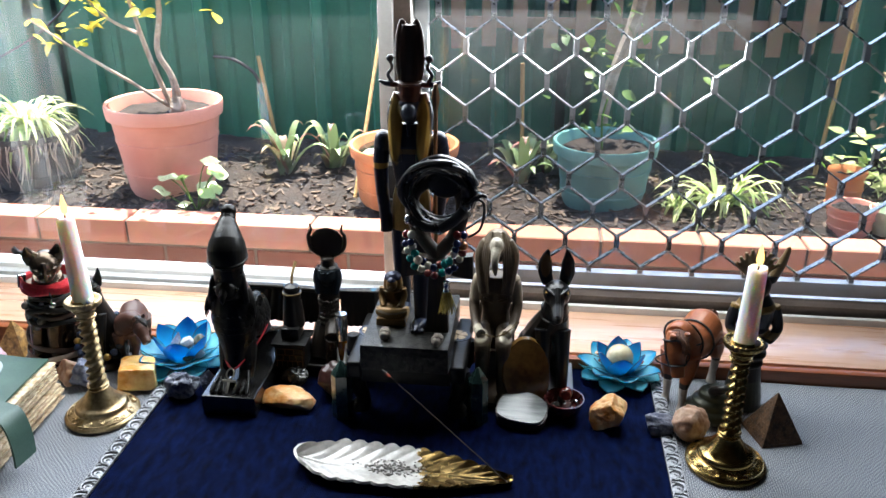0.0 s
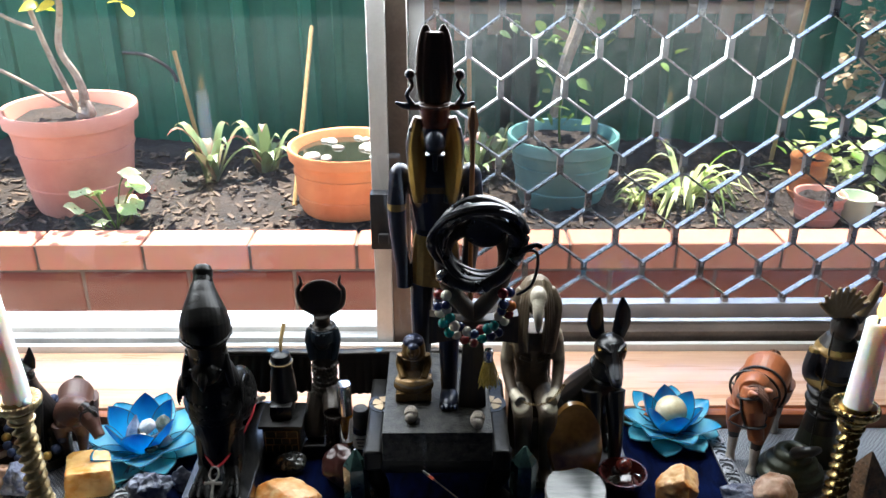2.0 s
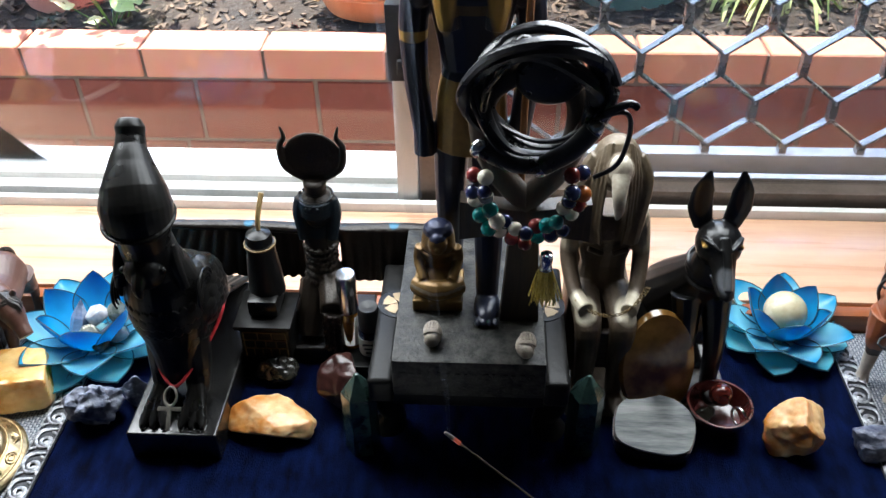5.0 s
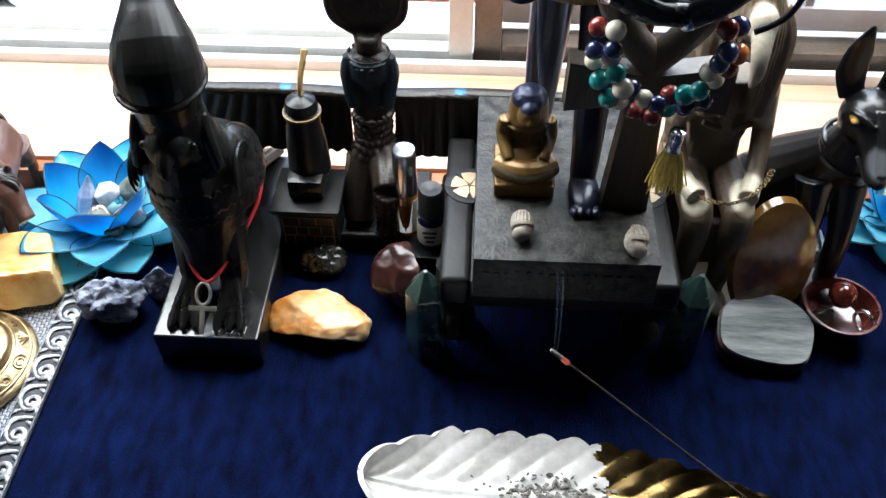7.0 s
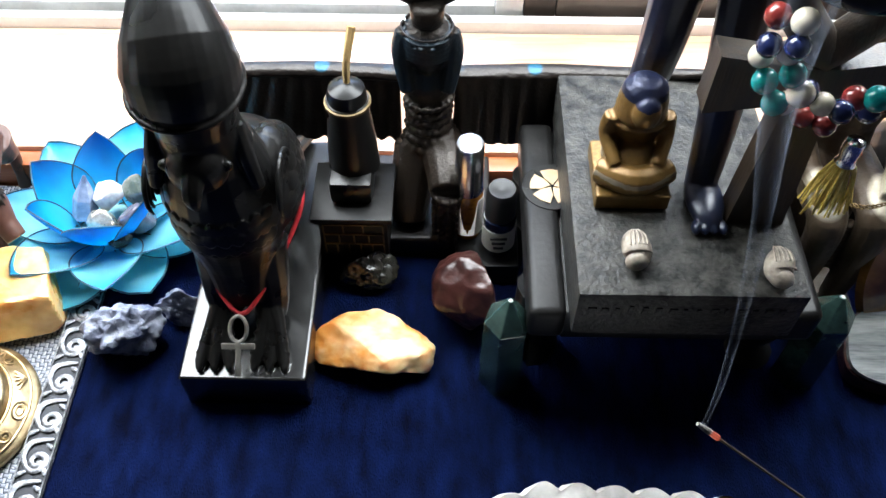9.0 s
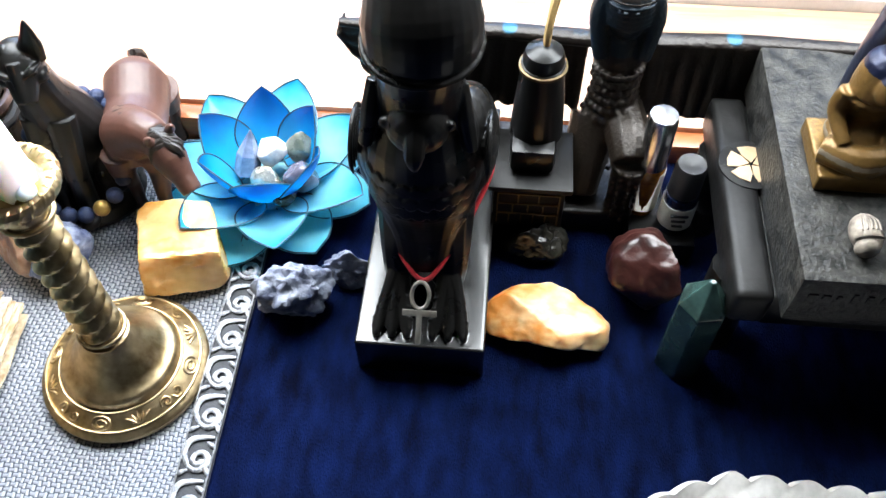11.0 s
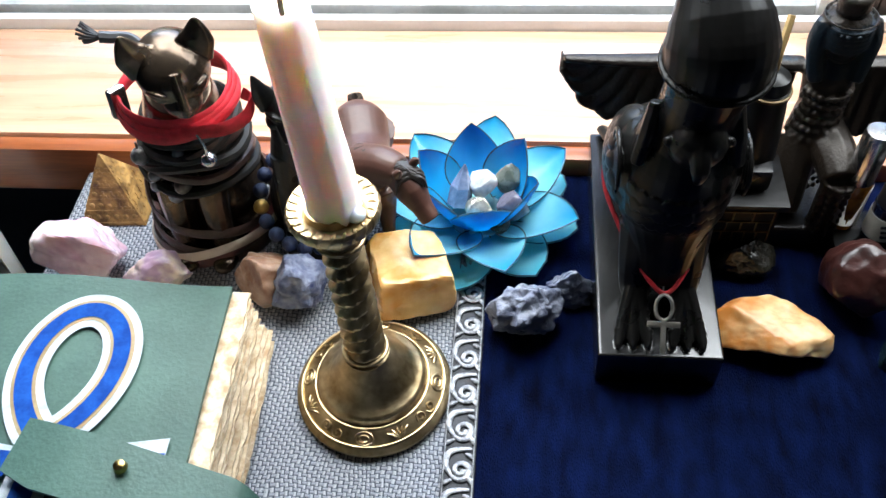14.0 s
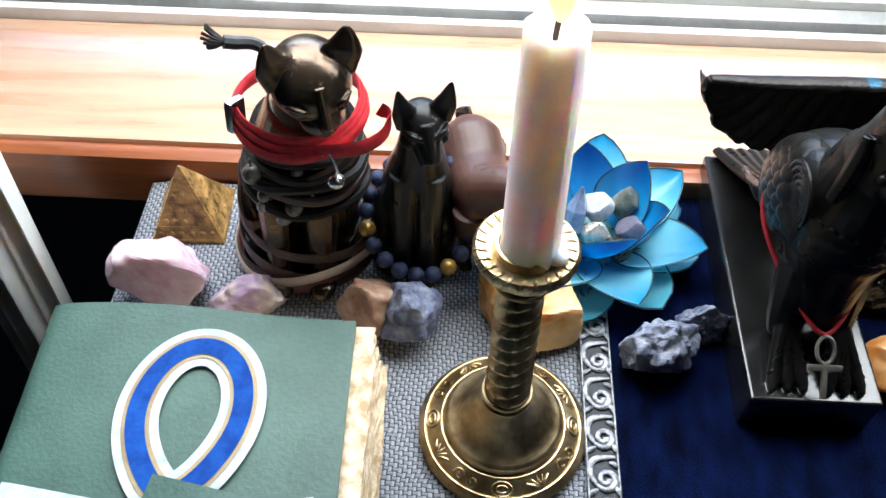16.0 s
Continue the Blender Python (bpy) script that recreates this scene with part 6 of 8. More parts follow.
statue("ibis_god_statue", bm, IBIS, (X, Y, 0), "aged bronze and ivory coloured seated ibis-headed figure", "statue")

# fine chain lying across the seated figure's lap
chain = thing("chain", (X, 0.85, 0.09), "dark tarnished metal chain lying across the seated figure's lap", "chain")
links = spline([(X - 0.020, 0.862, 0.0935), (X - 0.012, 0.855, 0.0905), (X, 0.851, 0.0900), (X + 0.012, 0.853, 0.0925), (X + 0.021, 0.858, 0.0990), (X + 0.0275, 0.868, 0.1010)], 6)
for k, q in enumerate(links):
    bm = bmesh.new()
    m = pose(q.x, q.y, q.z, 90 if k % 2 else 12, 0, 12 * k)
    tube(bm, [m @ Vector((0.0016 * math.cos(a), 0.0010 * math.sin(a), 0)) for a in (2 * math.pi * j / 8 for j in range(8))], 0.00035, 5, 2, closed=True)
    part("link", bm, DULL_GOLD, chain)

# seated black jackal
bm = bmesh.new()
X = 0.03
box(bm, (0.004, 0.843, 0.0), (0.056, 0.945, 0.011), 0.0015)
tube(bm, [(0.016, 0.928, 0.035), (0.019, 0.912, 0.06), (0.026, 0.89, 0.09), (0.029, 0.876, 0.112), (0.030, 0.872, 0.128)], [0.027, 0.026, 0.021, 0.0155, 0.013], 18)
for s in (-1, 1):
    ball(bm, (0.0175 + s * 0.019, 0.918, 0.035), (0.014, 0.027, 0.029), -15)
    tube(bm, [(0.0185 + s * 0.021, 0.905, 0.02), (0.021 + s * 0.021, 0.88, 0.016)], [0.009, 0.0065], 10, 1)
    tube(bm, [(0.028 + s * 0.010, 0.876, 0.09), (0.030 + s * 0.0105, 0.864, 0.055), (0.031 + s * 0.0105, 0.861, 0.016)], [0.0115, 0.0075, 0.006], 12)
    ball(bm, (0.0315 + s * 0.0105, 0.854, 0.0145), (0.0068, 0.011, 0.0048))
    # tall thin ears
    tube(bm, [(0.0285 + s * 0.0085, 0.880, 0.146), (0.0285 + s * 0.0125, 0.882, 0.160), (0.0285 + s * 0.0125, 0.882, 0.174), (0.0285 + s * 0.0105, 0.882, 0.1885)], [0.0065, 0.0085, 0.0072, 0.001], 12, 5, 0.35, (0, 1, 0))
ball(bm, (0.030, 0.872, 0.138), (0.0155, 0.017, 0.0145), 18)
tube(bm, [(0.030, 0.866, 0.138), (0.031, 0.852, 0.129), (0.0315, 0.838, 0.119)], [0.0115, 0.0072, 0.0048], 12)
for s in (-1, 1):
    tube(bm, [(0.030 + s * 0.004, 0.855, 0.144), (0.030 + s * 0.0095, 0.861, 0.1465), (0.030 + s * 0.0135, 0.868, 0.1455)], [0.0012, 0.0018, 0.0012], 6, 3)
    ball(bm, (0.030 + s * 0.0105, 0.862, 0.1425), (0.0032, 0.0028, 0.0022), seg=8)
    tube(bm, [(0.0315 + s * 0.0045, 0.842, 0.1175), (0.031 + s * 0.0075, 0.855, 0.125)], [0.0008, 0.0012], 6, 1)
tube(bm, [(0.0305, 0.862, 0.1495), (0.0312, 0.85, 0.1385), (0.0315, 0.838, 0.1255)], [0.003, 0.003, 0.0028], 8)
ball(bm, (0.0315, 0.838, 0.121), 0.004, seg=10)
for k in range(3):
    tube(bm, [(0.029 + 0.0148 * math.cos(a), 0.878 - 0.002 * k + 0.0148 * math.sin(a), 0.118 - 0.0045 * k + 0.003 * math.sin(a)) for a in (2 * math.pi * j / 14 for j in range(14))], 0.0016, 6, 2, closed=True)
tube(bm, [(0.004, 0.935, 0.02), (-0.008, 0.925, 0.016), (-0.012, 0.90, 0.014)], [0.007, 0.006, 0.003], 10)
JACKAL_BASE = banded("jackal_black", [(0.0, (0.2, 0.2, 0.2)), (0.0112, (0.007, 0.007, 0.0075)), (0.5, (0.007, 0.007, 0.0075))], 0.3, 0.0, 2, 0.1, 500.0, 0.0005, 0.0, 0.6)
# First spot is a grey highlight painted on the muzzle; then eyes and ears.
JACKAL = painted_spots(JACKAL_BASE, [((0.0012, -0.043, 0.1285), (0.0062, 0.013, 0.009), (0.11, 0.115, 0.125)), ((-0.0112, -0.0265, 0.1435), (0.0045, 0.0035, 0.0022), (0.5, 0.3, 0.08)), ((0.0112, -0.0265, 0.1435), (0.0045, 0.0035, 0.0022), (0.5, 0.3, 0.08)), ((-0.0135, -0.011, 0.169), (0.0062, 0.005, 0.0145), (0.16, 0.085, 0.025)), ((0.0115, -0.011, 0.169), (0.0045, 0.005, 0.012), (0.06, 0.03, 0.012))])
statue("jackal_statue", bm, JACKAL, (X, 0.89, 0), "sleek black seated jackal statue with tall ears, on a grey base", "statue")

# bronze cat with straps
bm = bmesh.new()
X, Y = -0.598, 0.893
lathe(bm, [(0.001, 0.0), (0.034, 0.0), (0.036, 0.006), (0.034, 0.012), (0.001, 0.013)], (X, Y, 0), 30)
tube(bm, [(X, Y + 0.008, 0.012), (X, Y + 0.006, 0.042), (X + 0.005, Y - 0.004, 0.078), (X + 0.013, Y - 0.015, 0.108), (X + 0.018, Y - 0.022, 0.130)], [0.031, 0.031, 0.027, 0.021, 0.0165], 26)
for s in (-1, 1):
    ball(bm, (X + s * 0.021, Y + 0.004, 0.032), (0.013, 0.026, 0.028))
    tube(bm, [(X + 0.008 + s * 0.011, Y - 0.022, 0.085), (X + 0.006 + s * 0.011, Y - 0.030, 0.045), (X + 0.005 + s * 0.011, Y - 0.031, 0.012)], [0.0115, 0.0085, 0.007], 14)
    ball(bm, (X + 0.005 + s * 0.011, Y - 0.038, 0.011), (0.0075, 0.011, 0.005))
# head turned a little aside and bowed: wide skull, short muzzle, large ears
face = pose(-0.5755, 0.8650, 0.1475, 16, 0, 25)
F = lambda a, b, c: face @ Vector((a, b, c))
bmesh.ops.create_uvsphere(bm, u_segments=32, v_segments=20, radius=1.0, matrix=face @ Matrix.Diagonal((0.0182, 0.0200, 0.0160, 1)))
bmesh.ops.create_uvsphere(bm, u_segments=24, v_segments=16, radius=1.0, matrix=face @ pose(0, -0.0145, -0.0070) @ Matrix.Diagonal((0.0096, 0.0098, 0.0074, 1)))
tube(bm, [F(0, -0.0125, 0.0100), F(0, -0.0195, 0.0030), F(0, -0.0245, -0.0035)], [0.0034, 0.0026, 0.0024], 12)
ball(bm, F(0, -0.0250, -0.0045), (0.0026, 0.0020, 0.0018), 0, 0, 25, 10)
tube(bm, [F(-0.0065, -0.0200, -0.0110), F(0, -0.0245, -0.0085), F(0.0065, -0.0200, -0.0110)], [0.0006, 0.0009, 0.0006], 6, 4)
for s in (-1, 1):
    tube(bm, [F(s * 0.0050, -0.0185, 0.0010), F(s * 0.0095, -0.0180, 0.0042), F(s * 0.0145, -0.0130, 0.0030)], [0.0007, 0.0011, 0.0007], 6, 4)
    tube(bm, [F(s * 0.0050, -0.0190, 0.0005), F(s * 0.0100, -0.0175, -0.0012), F(s * 0.0145, -0.0130, 0.0030)], [0.0006, 0.0009, 0.0006], 6, 4)
    ball(bm, F(s * 0.0095, -0.0160, 0.0012), (0.0034, 0.0022, 0.0022), 0, 0, 25 + s * 25, 10)
    tube(bm, [F(s * 0.0110, -0.0010, 0.0070), F(s * 0.0155, 0.0000, 0.0160), F(s * 0.0172, 0.0020, 0.0265)], [0.0105, 0.0082, 0.0012], 16, 5, 0.40, face.to_3x3() @ Vector((s * 0.35, 1, 0)))
tas = bmesh.new()
tube(tas, [(X + 0.012, Y - 0.020, 0.143), (X - 0.002, Y - 0.010, 0.149), (X - 0.012, Y - 0.013, 0.1525), (X - 0.016, Y - 0.0145, 0.154)], [0.0022, 0.0028, 0.0030, 0.0030], 8)
for k in range(14):
    a = 2 * math.pi * k / 14
    tube(tas, [(X - 0.015, Y - 0.0145, 0.154), (X - 0.019, Y - 0.016 + 0.003 * math.cos(a), 0.156 + 0.003 * math.sin(a)), (X - 0.022 - 0.001 * math.sin(3 * a), Y - 0.017 + 0.0045 * math.cos(a), 0.1585 + 0.005 * math.sin(a))], 0.0008, 5, 3)
single("cord_tassel", tas, RUBBER, (X - 0.012, Y - 0.013, 0.15), "frayed black cord end sticking out behind the bronze cat", "cord")
statue("bronze_cat_statue", bm, BRONZE, (X, Y, 0), "polished dark bronze seated cat figure wearing straps", "statue", 0.0006, 2)

RED = surf("red_webbing", (0.4, 0.006, 0.012), (0.6, 0.015, 0.03), 250, 0.65, 0, 0.8, 1200)
collar = thing("red_collar", (-0.594, 0.888, 0.1), "bright red woven pet collar round the bronze cat's neck", "collar")
for k in range(3):
    bm = bmesh.new()
    tube(bm, [(-0.585 + (0.0285 + 0.0014 * k) * math.cos(a), 0.878 + (0.027 + 0.0014 * k) * math.sin(a), 0.1240 - 0.0034 * k + 0.0015 * math.sin(a) + 0.0015 * math.sin(2 * a + k)) for a in (2 * math.pi * j / 16 for j in range(16))], 0.0011, 8, 4, 3.0, closed=True)
    part("webbing", bm, RED, collar)
bm = bmesh.new()
tube(bm, [(-0.575, 0.851, 0.117), (-0.556, 0.853, 0.118), (-0.545, 0.860, 0.120), (-0.5425, 0.867, 0.125), (-0.547, 0.869, 0.128)], 0.0011, 8, 5, 4.0)
part("loose_end", bm, RED, collar)
bm = bmesh.new()
box(bm, (-0.005, -0.0025, -0.0085), (0.005, 0.0025, 0.0085), 0.002, 2, pose(-0.6125, 0.868, 0.122, 0, 8, 62))
part("buckle", bm, SILVER, collar, "grey buckle")
bm = bmesh.new()
ball(bm, (-0.566, 0.849, 0.101), 0.0042, seg=14)
tube(bm, [(-0.568, 0.850, 0.117), (-0.5645, 0.847, 0.111), (-0.566, 0.848, 0.104)], 0.0007, 6, 4)
part("bell", bm, SILVER, collar, "small silver bell")
STRAP = surf("brown_leather_strap", (0.018, 0.009, 0.007), (0.065, 0.034, 0.026), 80, 0.45, 0, 0.5, 500)
bm_black = surf("dark_bracelet", (0.005, 0.0045, 0.004), (0.02, 0.017, 0.015), 120, 0.55, 0, 0.6, 700, spec=0.3)
MAROON = surf("maroon_leather", (0.05, 0.012, 0.012), (0.14, 0.04, 0.035), 80, 0.5, 0, 0.5, 500)
PALE = surf("pale_strap", (0.4, 0.33, 0.27), (0.55, 0.47, 0.4), 60, 0.6)
for k, (z, R, w, tall, sway, mt, lb) in enumerate((
    (0.104, 0.0235, 0.0028, 1.0, 0.003, bm_black, "black cord round the bronze cat"),
    (0.097, 0.0262, 0.0032, 1.0, 0.004, bm_black, "black beaded bracelet round the bronze cat"),
    (0.090, 0.0285, 0.0012, 3.2, 0.006, STRAP, "brown leather strap round the bronze cat"),
    (0.083, 0.0290, 0.0034, 1.0, 0.005, bm_black, "dark cord bracelet round the bronze cat"),
    (0.076, 0.0300, 0.0022, 1.3, 0.006, STRAP, "thin brown cord round the bronze cat"),
    (0.070, 0.0305, 0.0030, 1.0, 0.004, bm_black, "black stone bracelet round the bronze cat"),
    (0.041, 0.0355, 0.0011, 3.4, 0.010, STRAP, "dark leather strap slung round the cat's body"),
    (0.028, 0.0375, 0.0012, 4.2, 0.010, STRAP, "loose brown leather strap at the cat's foot"),
    (0.020, 0.0400, 0.0012, 3.0, 0.012, MAROON, "maroon strap lying at the cat's foot"),
    (0.016, 0.0418, 0.0011, 3.4, 0.009, PALE, "pale strap looped round the cat's foot"),
    (0.010, 0.0400, 0.0014, 4.0, 0.003, STRAP, "broad brown strap lying round the cat's foot"),
)):
    bm = bmesh.new()
    tube(bm, [(-0.596 + 0.10 * z + R * math.cos(a), 0.893 - 0.13 * z + R * 0.98 * math.sin(a), max(w * tall + 0.001, z + sway * math.sin(a + 0.9 * k) + 0.002 * math.sin(3 * a + 2 * k))) for a in (2 * math.pi * j / 16 for j in range(16))], w, 8, 4, tall, closed=True)
    single("strap", bm, mt, (-0.597, 0.894, z), lb, "strap", "straps on the bronze cat")
PEWTER = surf("tarnished_pewter", (0.06, 0.055, 0.05), (0.26, 0.24, 0.22), 200, 0.35, 0.7, 0.5, 600)
CHARM = surf("glass_charm", (0.05, 0.06, 0.08), (0.3, 0.3, 0.32), 150, 0.15, 0.0, 0.2, 400, coat=0.5)
for c, q in (((-0.608, 0.8585, 0.093), 0.005), ((-0.604, 0.857, 0.080), 0.0036), ((-0.590, 0.856, 0.073), 0.0048), ((-0.606, 0.858, 0.071), 0.0036), ((-0.596, 0.856, 0.0655), 0.0045), ((-0.580, 0.8575, 0.088), 0.0042), ((-0.586, 0.8575, 0.0965), 0.0034)):
    bm = bmesh.new()
    ball(bm, c, q, seg=14)
    tube(bm, [c, (c[0], c[1] + 0.001, c[2] + q + 0.004)], 0.0006, 5, 1)
    single("charm", bm, CHARM if q < 0.0048 else PEWTER, c, "small round bead charm hanging on the cat's straps", "charm", "charms on the bronze cat")

# black cat
bm = bmesh.new()
X, Y = -0.533, 0.889
lathe(bm, [(0.001, 0.0), (0.025, 0.0), (0.027, 0.005), (0.025, 0.011), (0.001, 0.012)], (X, Y, 0), 30)
tube(bm, [(X, Y + 0.009, 0.008), (X, Y + 0.008, 0.034), (X + 0.001, Y - 0.001, 0.066), (X + 0.003, Y - 0.010, 0.092), (X + 0.004, Y - 0.013, 0.110)], [0.0235, 0.0225, 0.0175, 0.0120, 0.0092], 24)
for s in (-1, 1):
    ball(bm, (X + s * 0.0150, Y + 0.005, 0.028), (0.010, 0.020, 0.022))
    tube(bm, [(X + 0.002 + s * 0.006, Y - 0.012, 0.078), (X + 0.001 + s * 0.0065, Y - 0.021, 0.042), (X + s * 0.0068, Y - 0.023, 0.012)], [0.0085, 0.0062, 0.0055], 12)
    ball(bm, (X + s * 0.0068, Y - 0.028, 0.0125), (0.0056, 0.008, 0.0042), seg=12)
face = pose(X + 0.0050, Y - 0.0155, 0.1165, 18, 0, 18)
F = lambda a, b, c: face @ Vector((a, b, c))
bmesh.ops.create_uvsphere(bm, u_segments=24, v_segments=16, radius=1.0, matrix=face @ Matrix.Diagonal((0.0112, 0.0125, 0.0098, 1)))
tube(bm, [F(0, -0.004, -0.001), F(0, -0.0115, -0.004), F(0, -0.0185, -0.0072)], [0.0088, 0.0068, 0.0046], 16)
tube(bm, [F(0, -0.0060, 0.0078), F(0, -0.0120, 0.0030), F(0, -0.0195, -0.0045)], [0.0034, 0.0028, 0.0022], 10)
for s in (-1, 1):
    tube(bm, [F(s * 0.0070, 0.0005, 0.0035), F(s * 0.0102, 0.0010, 0.0130), F(s * 0.0122, 0.0030, 0.0262)], [0.0072, 0.0054, 0.0006], 12, 5, 0.50, face.to_3x3() @ Vector((s * 0.5, 1, 0)))
    tube(bm, [F(s * 0.0030, -0.0115, 0.0042), F(s * 0.0072, -0.0095, 0.0055), F(s * 0.0105, -0.0045, 0.0035)], [0.0010, 0.0016, 0.0008], 8, 4)
    ball(bm, F(s * 0.0066, -0.0088, 0.0020), (0.0022, 0.0016, 0.0014), 0, 0, 18 + s * 30, 8)
    ball(bm, F(s * 0.0078, -0.0050, -0.0040), (0.0042, 0.0060, 0.0042), 0, 0, 18, 12)
statue("black_cat_statue", bm, BLACK, (X, Y, 0), "slim glossy black seated cat statue with pointed ears", "statue", 0.0006, 2)
brace = thing("bead_bracelet", (-0.531, 0.885, 0.02), "dark blue stone bead bracelet draped round the black cat", "bracelet")
LAPIS = surf("dark_blue_lava_bead", (0.006, 0.012, 0.04), (0.02, 0.035, 0.09), 300, 0.6, 0, 0.9, 900)
for k in range(20):
    a = 2 * math.pi * k / 20
    bm = bmesh.new()
    ball(bm, (-0.531 + 0.0285 * math.cos(a), 0.8815 + 0.0285 * math.sin(a), 0.043 + 0.017 * math.sin(a) + 0.002 * math.sin(2 * a)), 0.0046, seg=14)
    part("bead", bm, GOLD if k in (11, 17) else LAPIS, brace, "gold spacer bead" if k in (11, 17) else "")


MANE = surf("dark_mane", (0.008, 0.006, 0.005), (0.03, 0.022, 0.018), 200, 0.5, 0, 0.5, 600)


def horse(name, rump, chest, h, poll, nose, stride, material, label, tack=False, mane=MANE):
    """A cast toy horse: rump and chest on the plan, h at the croup, with a lowered, turned head."""
    r2, c2 = Vector((*rump, 0)), Vector((*chest, 0))
    L = (c2 - r2).length
    d = (c2 - r2).normalized()
    sd = Vector((-d.y, d.x, 0))
    P = lambda a, b, c: r2 + d * (a * L) + sd * (b * h) + Vector((0, 0, c * h))
    poll, nose = Vector(poll), Vector(nose)
    hd = (nose - poll).normalized()
    hs = Vector((hd.y, -hd.x, 0)).normalized()
    up = hs.cross(hd)
    if up.z < 0:
        up = -up
    along = lambda t, b=0.0, c=0.0: poll.lerp(nose, t) + hs * (b * h) + up * (c * h)
    bm = bmesh.new()
    tube(bm, [P(-0.10, 0, 0.76), P(0.08, 0, 0.765), P(0.42, 0, 0.70), P(0.75, 0, 0.74), P(0.98, 0, 0.75)], [0.10 * h, 0.235 * h, 0.225 * h, 0.225 * h, 0.14 * h], 28)
    neck0 = P(0.82, 0, 0.84)
    tube(bm, [neck0, neck0.lerp(poll, 0.55) + Vector((0, 0, 0.05 * h)), poll], [0.20 * h, 0.15 * h, 0.115 * h], 20)
    tube(bm, [along(-0.12), along(0.12), along(0.38), along(0.72), along(1.0)], [0.075 * h, 0.118 * h, 0.120 * h, 0.080 * h, 0.072 * h], 20)
    ball(bm, along(0.34, 0, -0.05), (0.085 * h, 0.085 * h, 0.085 * h), seg=14)
    for s in (-1, 1):
        tube(bm, [along(0.0, s * 0.065, 0.07), along(-0.04, s * 0.085, 0.13), along(-0.06, s * 0.08, 0.20)], [0.034 * h, 0.036 * h, 0.006 * h], 8, 4)
        ball(bm, along(0.30, s * 0.088, 0.055), 0.018 * h, seg=8)
        ball(bm, along(0.94, s * 0.05, 0.03), 0.017 * h, seg=8)
        tube(bm, [P(0.08, s * 0.125, 0.66), P(0.02, s * 0.14, 0.50), P(-0.07 - stride * s, s * 0.135, 0.33), P(-0.02 - stride * s, s * 0.13, 0.12), P(0.0 - stride * s, s * 0.13, 0.0)], [0.165 * h, 0.115 * h, 0.058 * h, 0.042 * h, 0.065 * h], 14)
        tube(bm, [P(0.86, s * 0.11, 0.68), P(0.88, s * 0.125, 0.50), P(0.91 + stride * s, s * 0.12, 0.32), P(0.91 + stride * s, s * 0.12, 0.10), P(0.93 + stride * s, s * 0.12, 0.0)], [0.135 * h, 0.090 * h, 0.055 * h, 0.041 * h, 0.062 * h], 14)
    ob = statue(name, bm, material, (*rump, 0), label, "figurine", 0.0007, 9)
    rr = random.Random(int(h * 1e5))
    bm = bmesh.new()
    crest = spline([P(0.72, 0, 1.0), neck0.lerp(poll, 0.45) + Vector((0, 0, 0.185 * h)), along(-0.05, 0, 0.10), along(0.12, 0, 0.115)], 16)
    for base in crest:
        for s in (-1, 1, 1):
            drop = rr.uniform(0.05, 0.15) * h
            out = sd * (s * rr.uniform(0.06, 0.115) * h)
            sway = d * rr.uniform(-0.06, 0.06) * h
            tube(bm, [base, base + out * 0.75 + sway * 0.5 - Vector((0, 0, 0.03 * h)), base + out + sway - Vector((0, 0, drop))], [0.018 * h, 0.018 * h, 0.004 * h], 6, 3)
    part("mane", bm, mane, ob, "strands of mane")
    bm = bmesh.new()
    for k in range(14):
        tube(bm, [P(-0.14, 0, 0.90), P(-0.24, 0.04 * math.cos(k), 0.80), P(-0.25 + 0.03 * math.sin(3 * k), 0.06 * math.cos(2 * k), 0.40 + 0.04 * math.sin(5 * k))], [0.028 * h, 0.028 * h, 0.008 * h], 6, 4)
    part("tail", bm, mane, ob, "hanging strands of the tail")
    if tack:
        th = thing("bridle", along(0.5), "dark leather bridle and collar on the toy horse", "bridle")
        rings = [[along(t, 0.125 * k * math.cos(a), 0.125 * k * math.sin(a)) for a in (2 * math.pi * j / 14 for j in range(14))] for t, k in ((0.70, 0.75), (0.08, 1.02))]
        rings.append([neck0 + sd * (0.235 * h * math.cos(a)) + d * (0.06 * h * math.sin(a)) + Vector((0, 0, 0.25 * h * math.sin(a))) for a in (2 * math.pi * j / 16 for j in range(16))])
        rings.append([P(0.42, 0.243 * math.cos(a), 0.70 + 0.243 * math.sin(a)) for a in (2 * math.pi * j / 16 for j in range(16))])
        for pts in rings:
            bm = bmesh.new()
            tube(bm, pts, 0.0013, 6, 3, closed=True)
            part("strap", bm, RUBBER, th)
        for s in (-1, 1):
            bm = bmesh.new()
            tube(bm, [along(0.08, s * 0.128, 0.0), along(0.40, s * 0.128, 0.0), along(0.70, s * 0.096, 0.0)], 0.0011, 6, 3)
            part("cheek_strap", bm, RUBBER, th)
            bm = bmesh.new()
            tube(bm, [along(0.72, s * 0.098, -0.01), along(0.5, s * 0.19, -0.10), P(0.80, s * 0.235, 0.86)], 0.0009, 6, 5)
            part("rein", bm, RUBBER, th)
    return ob


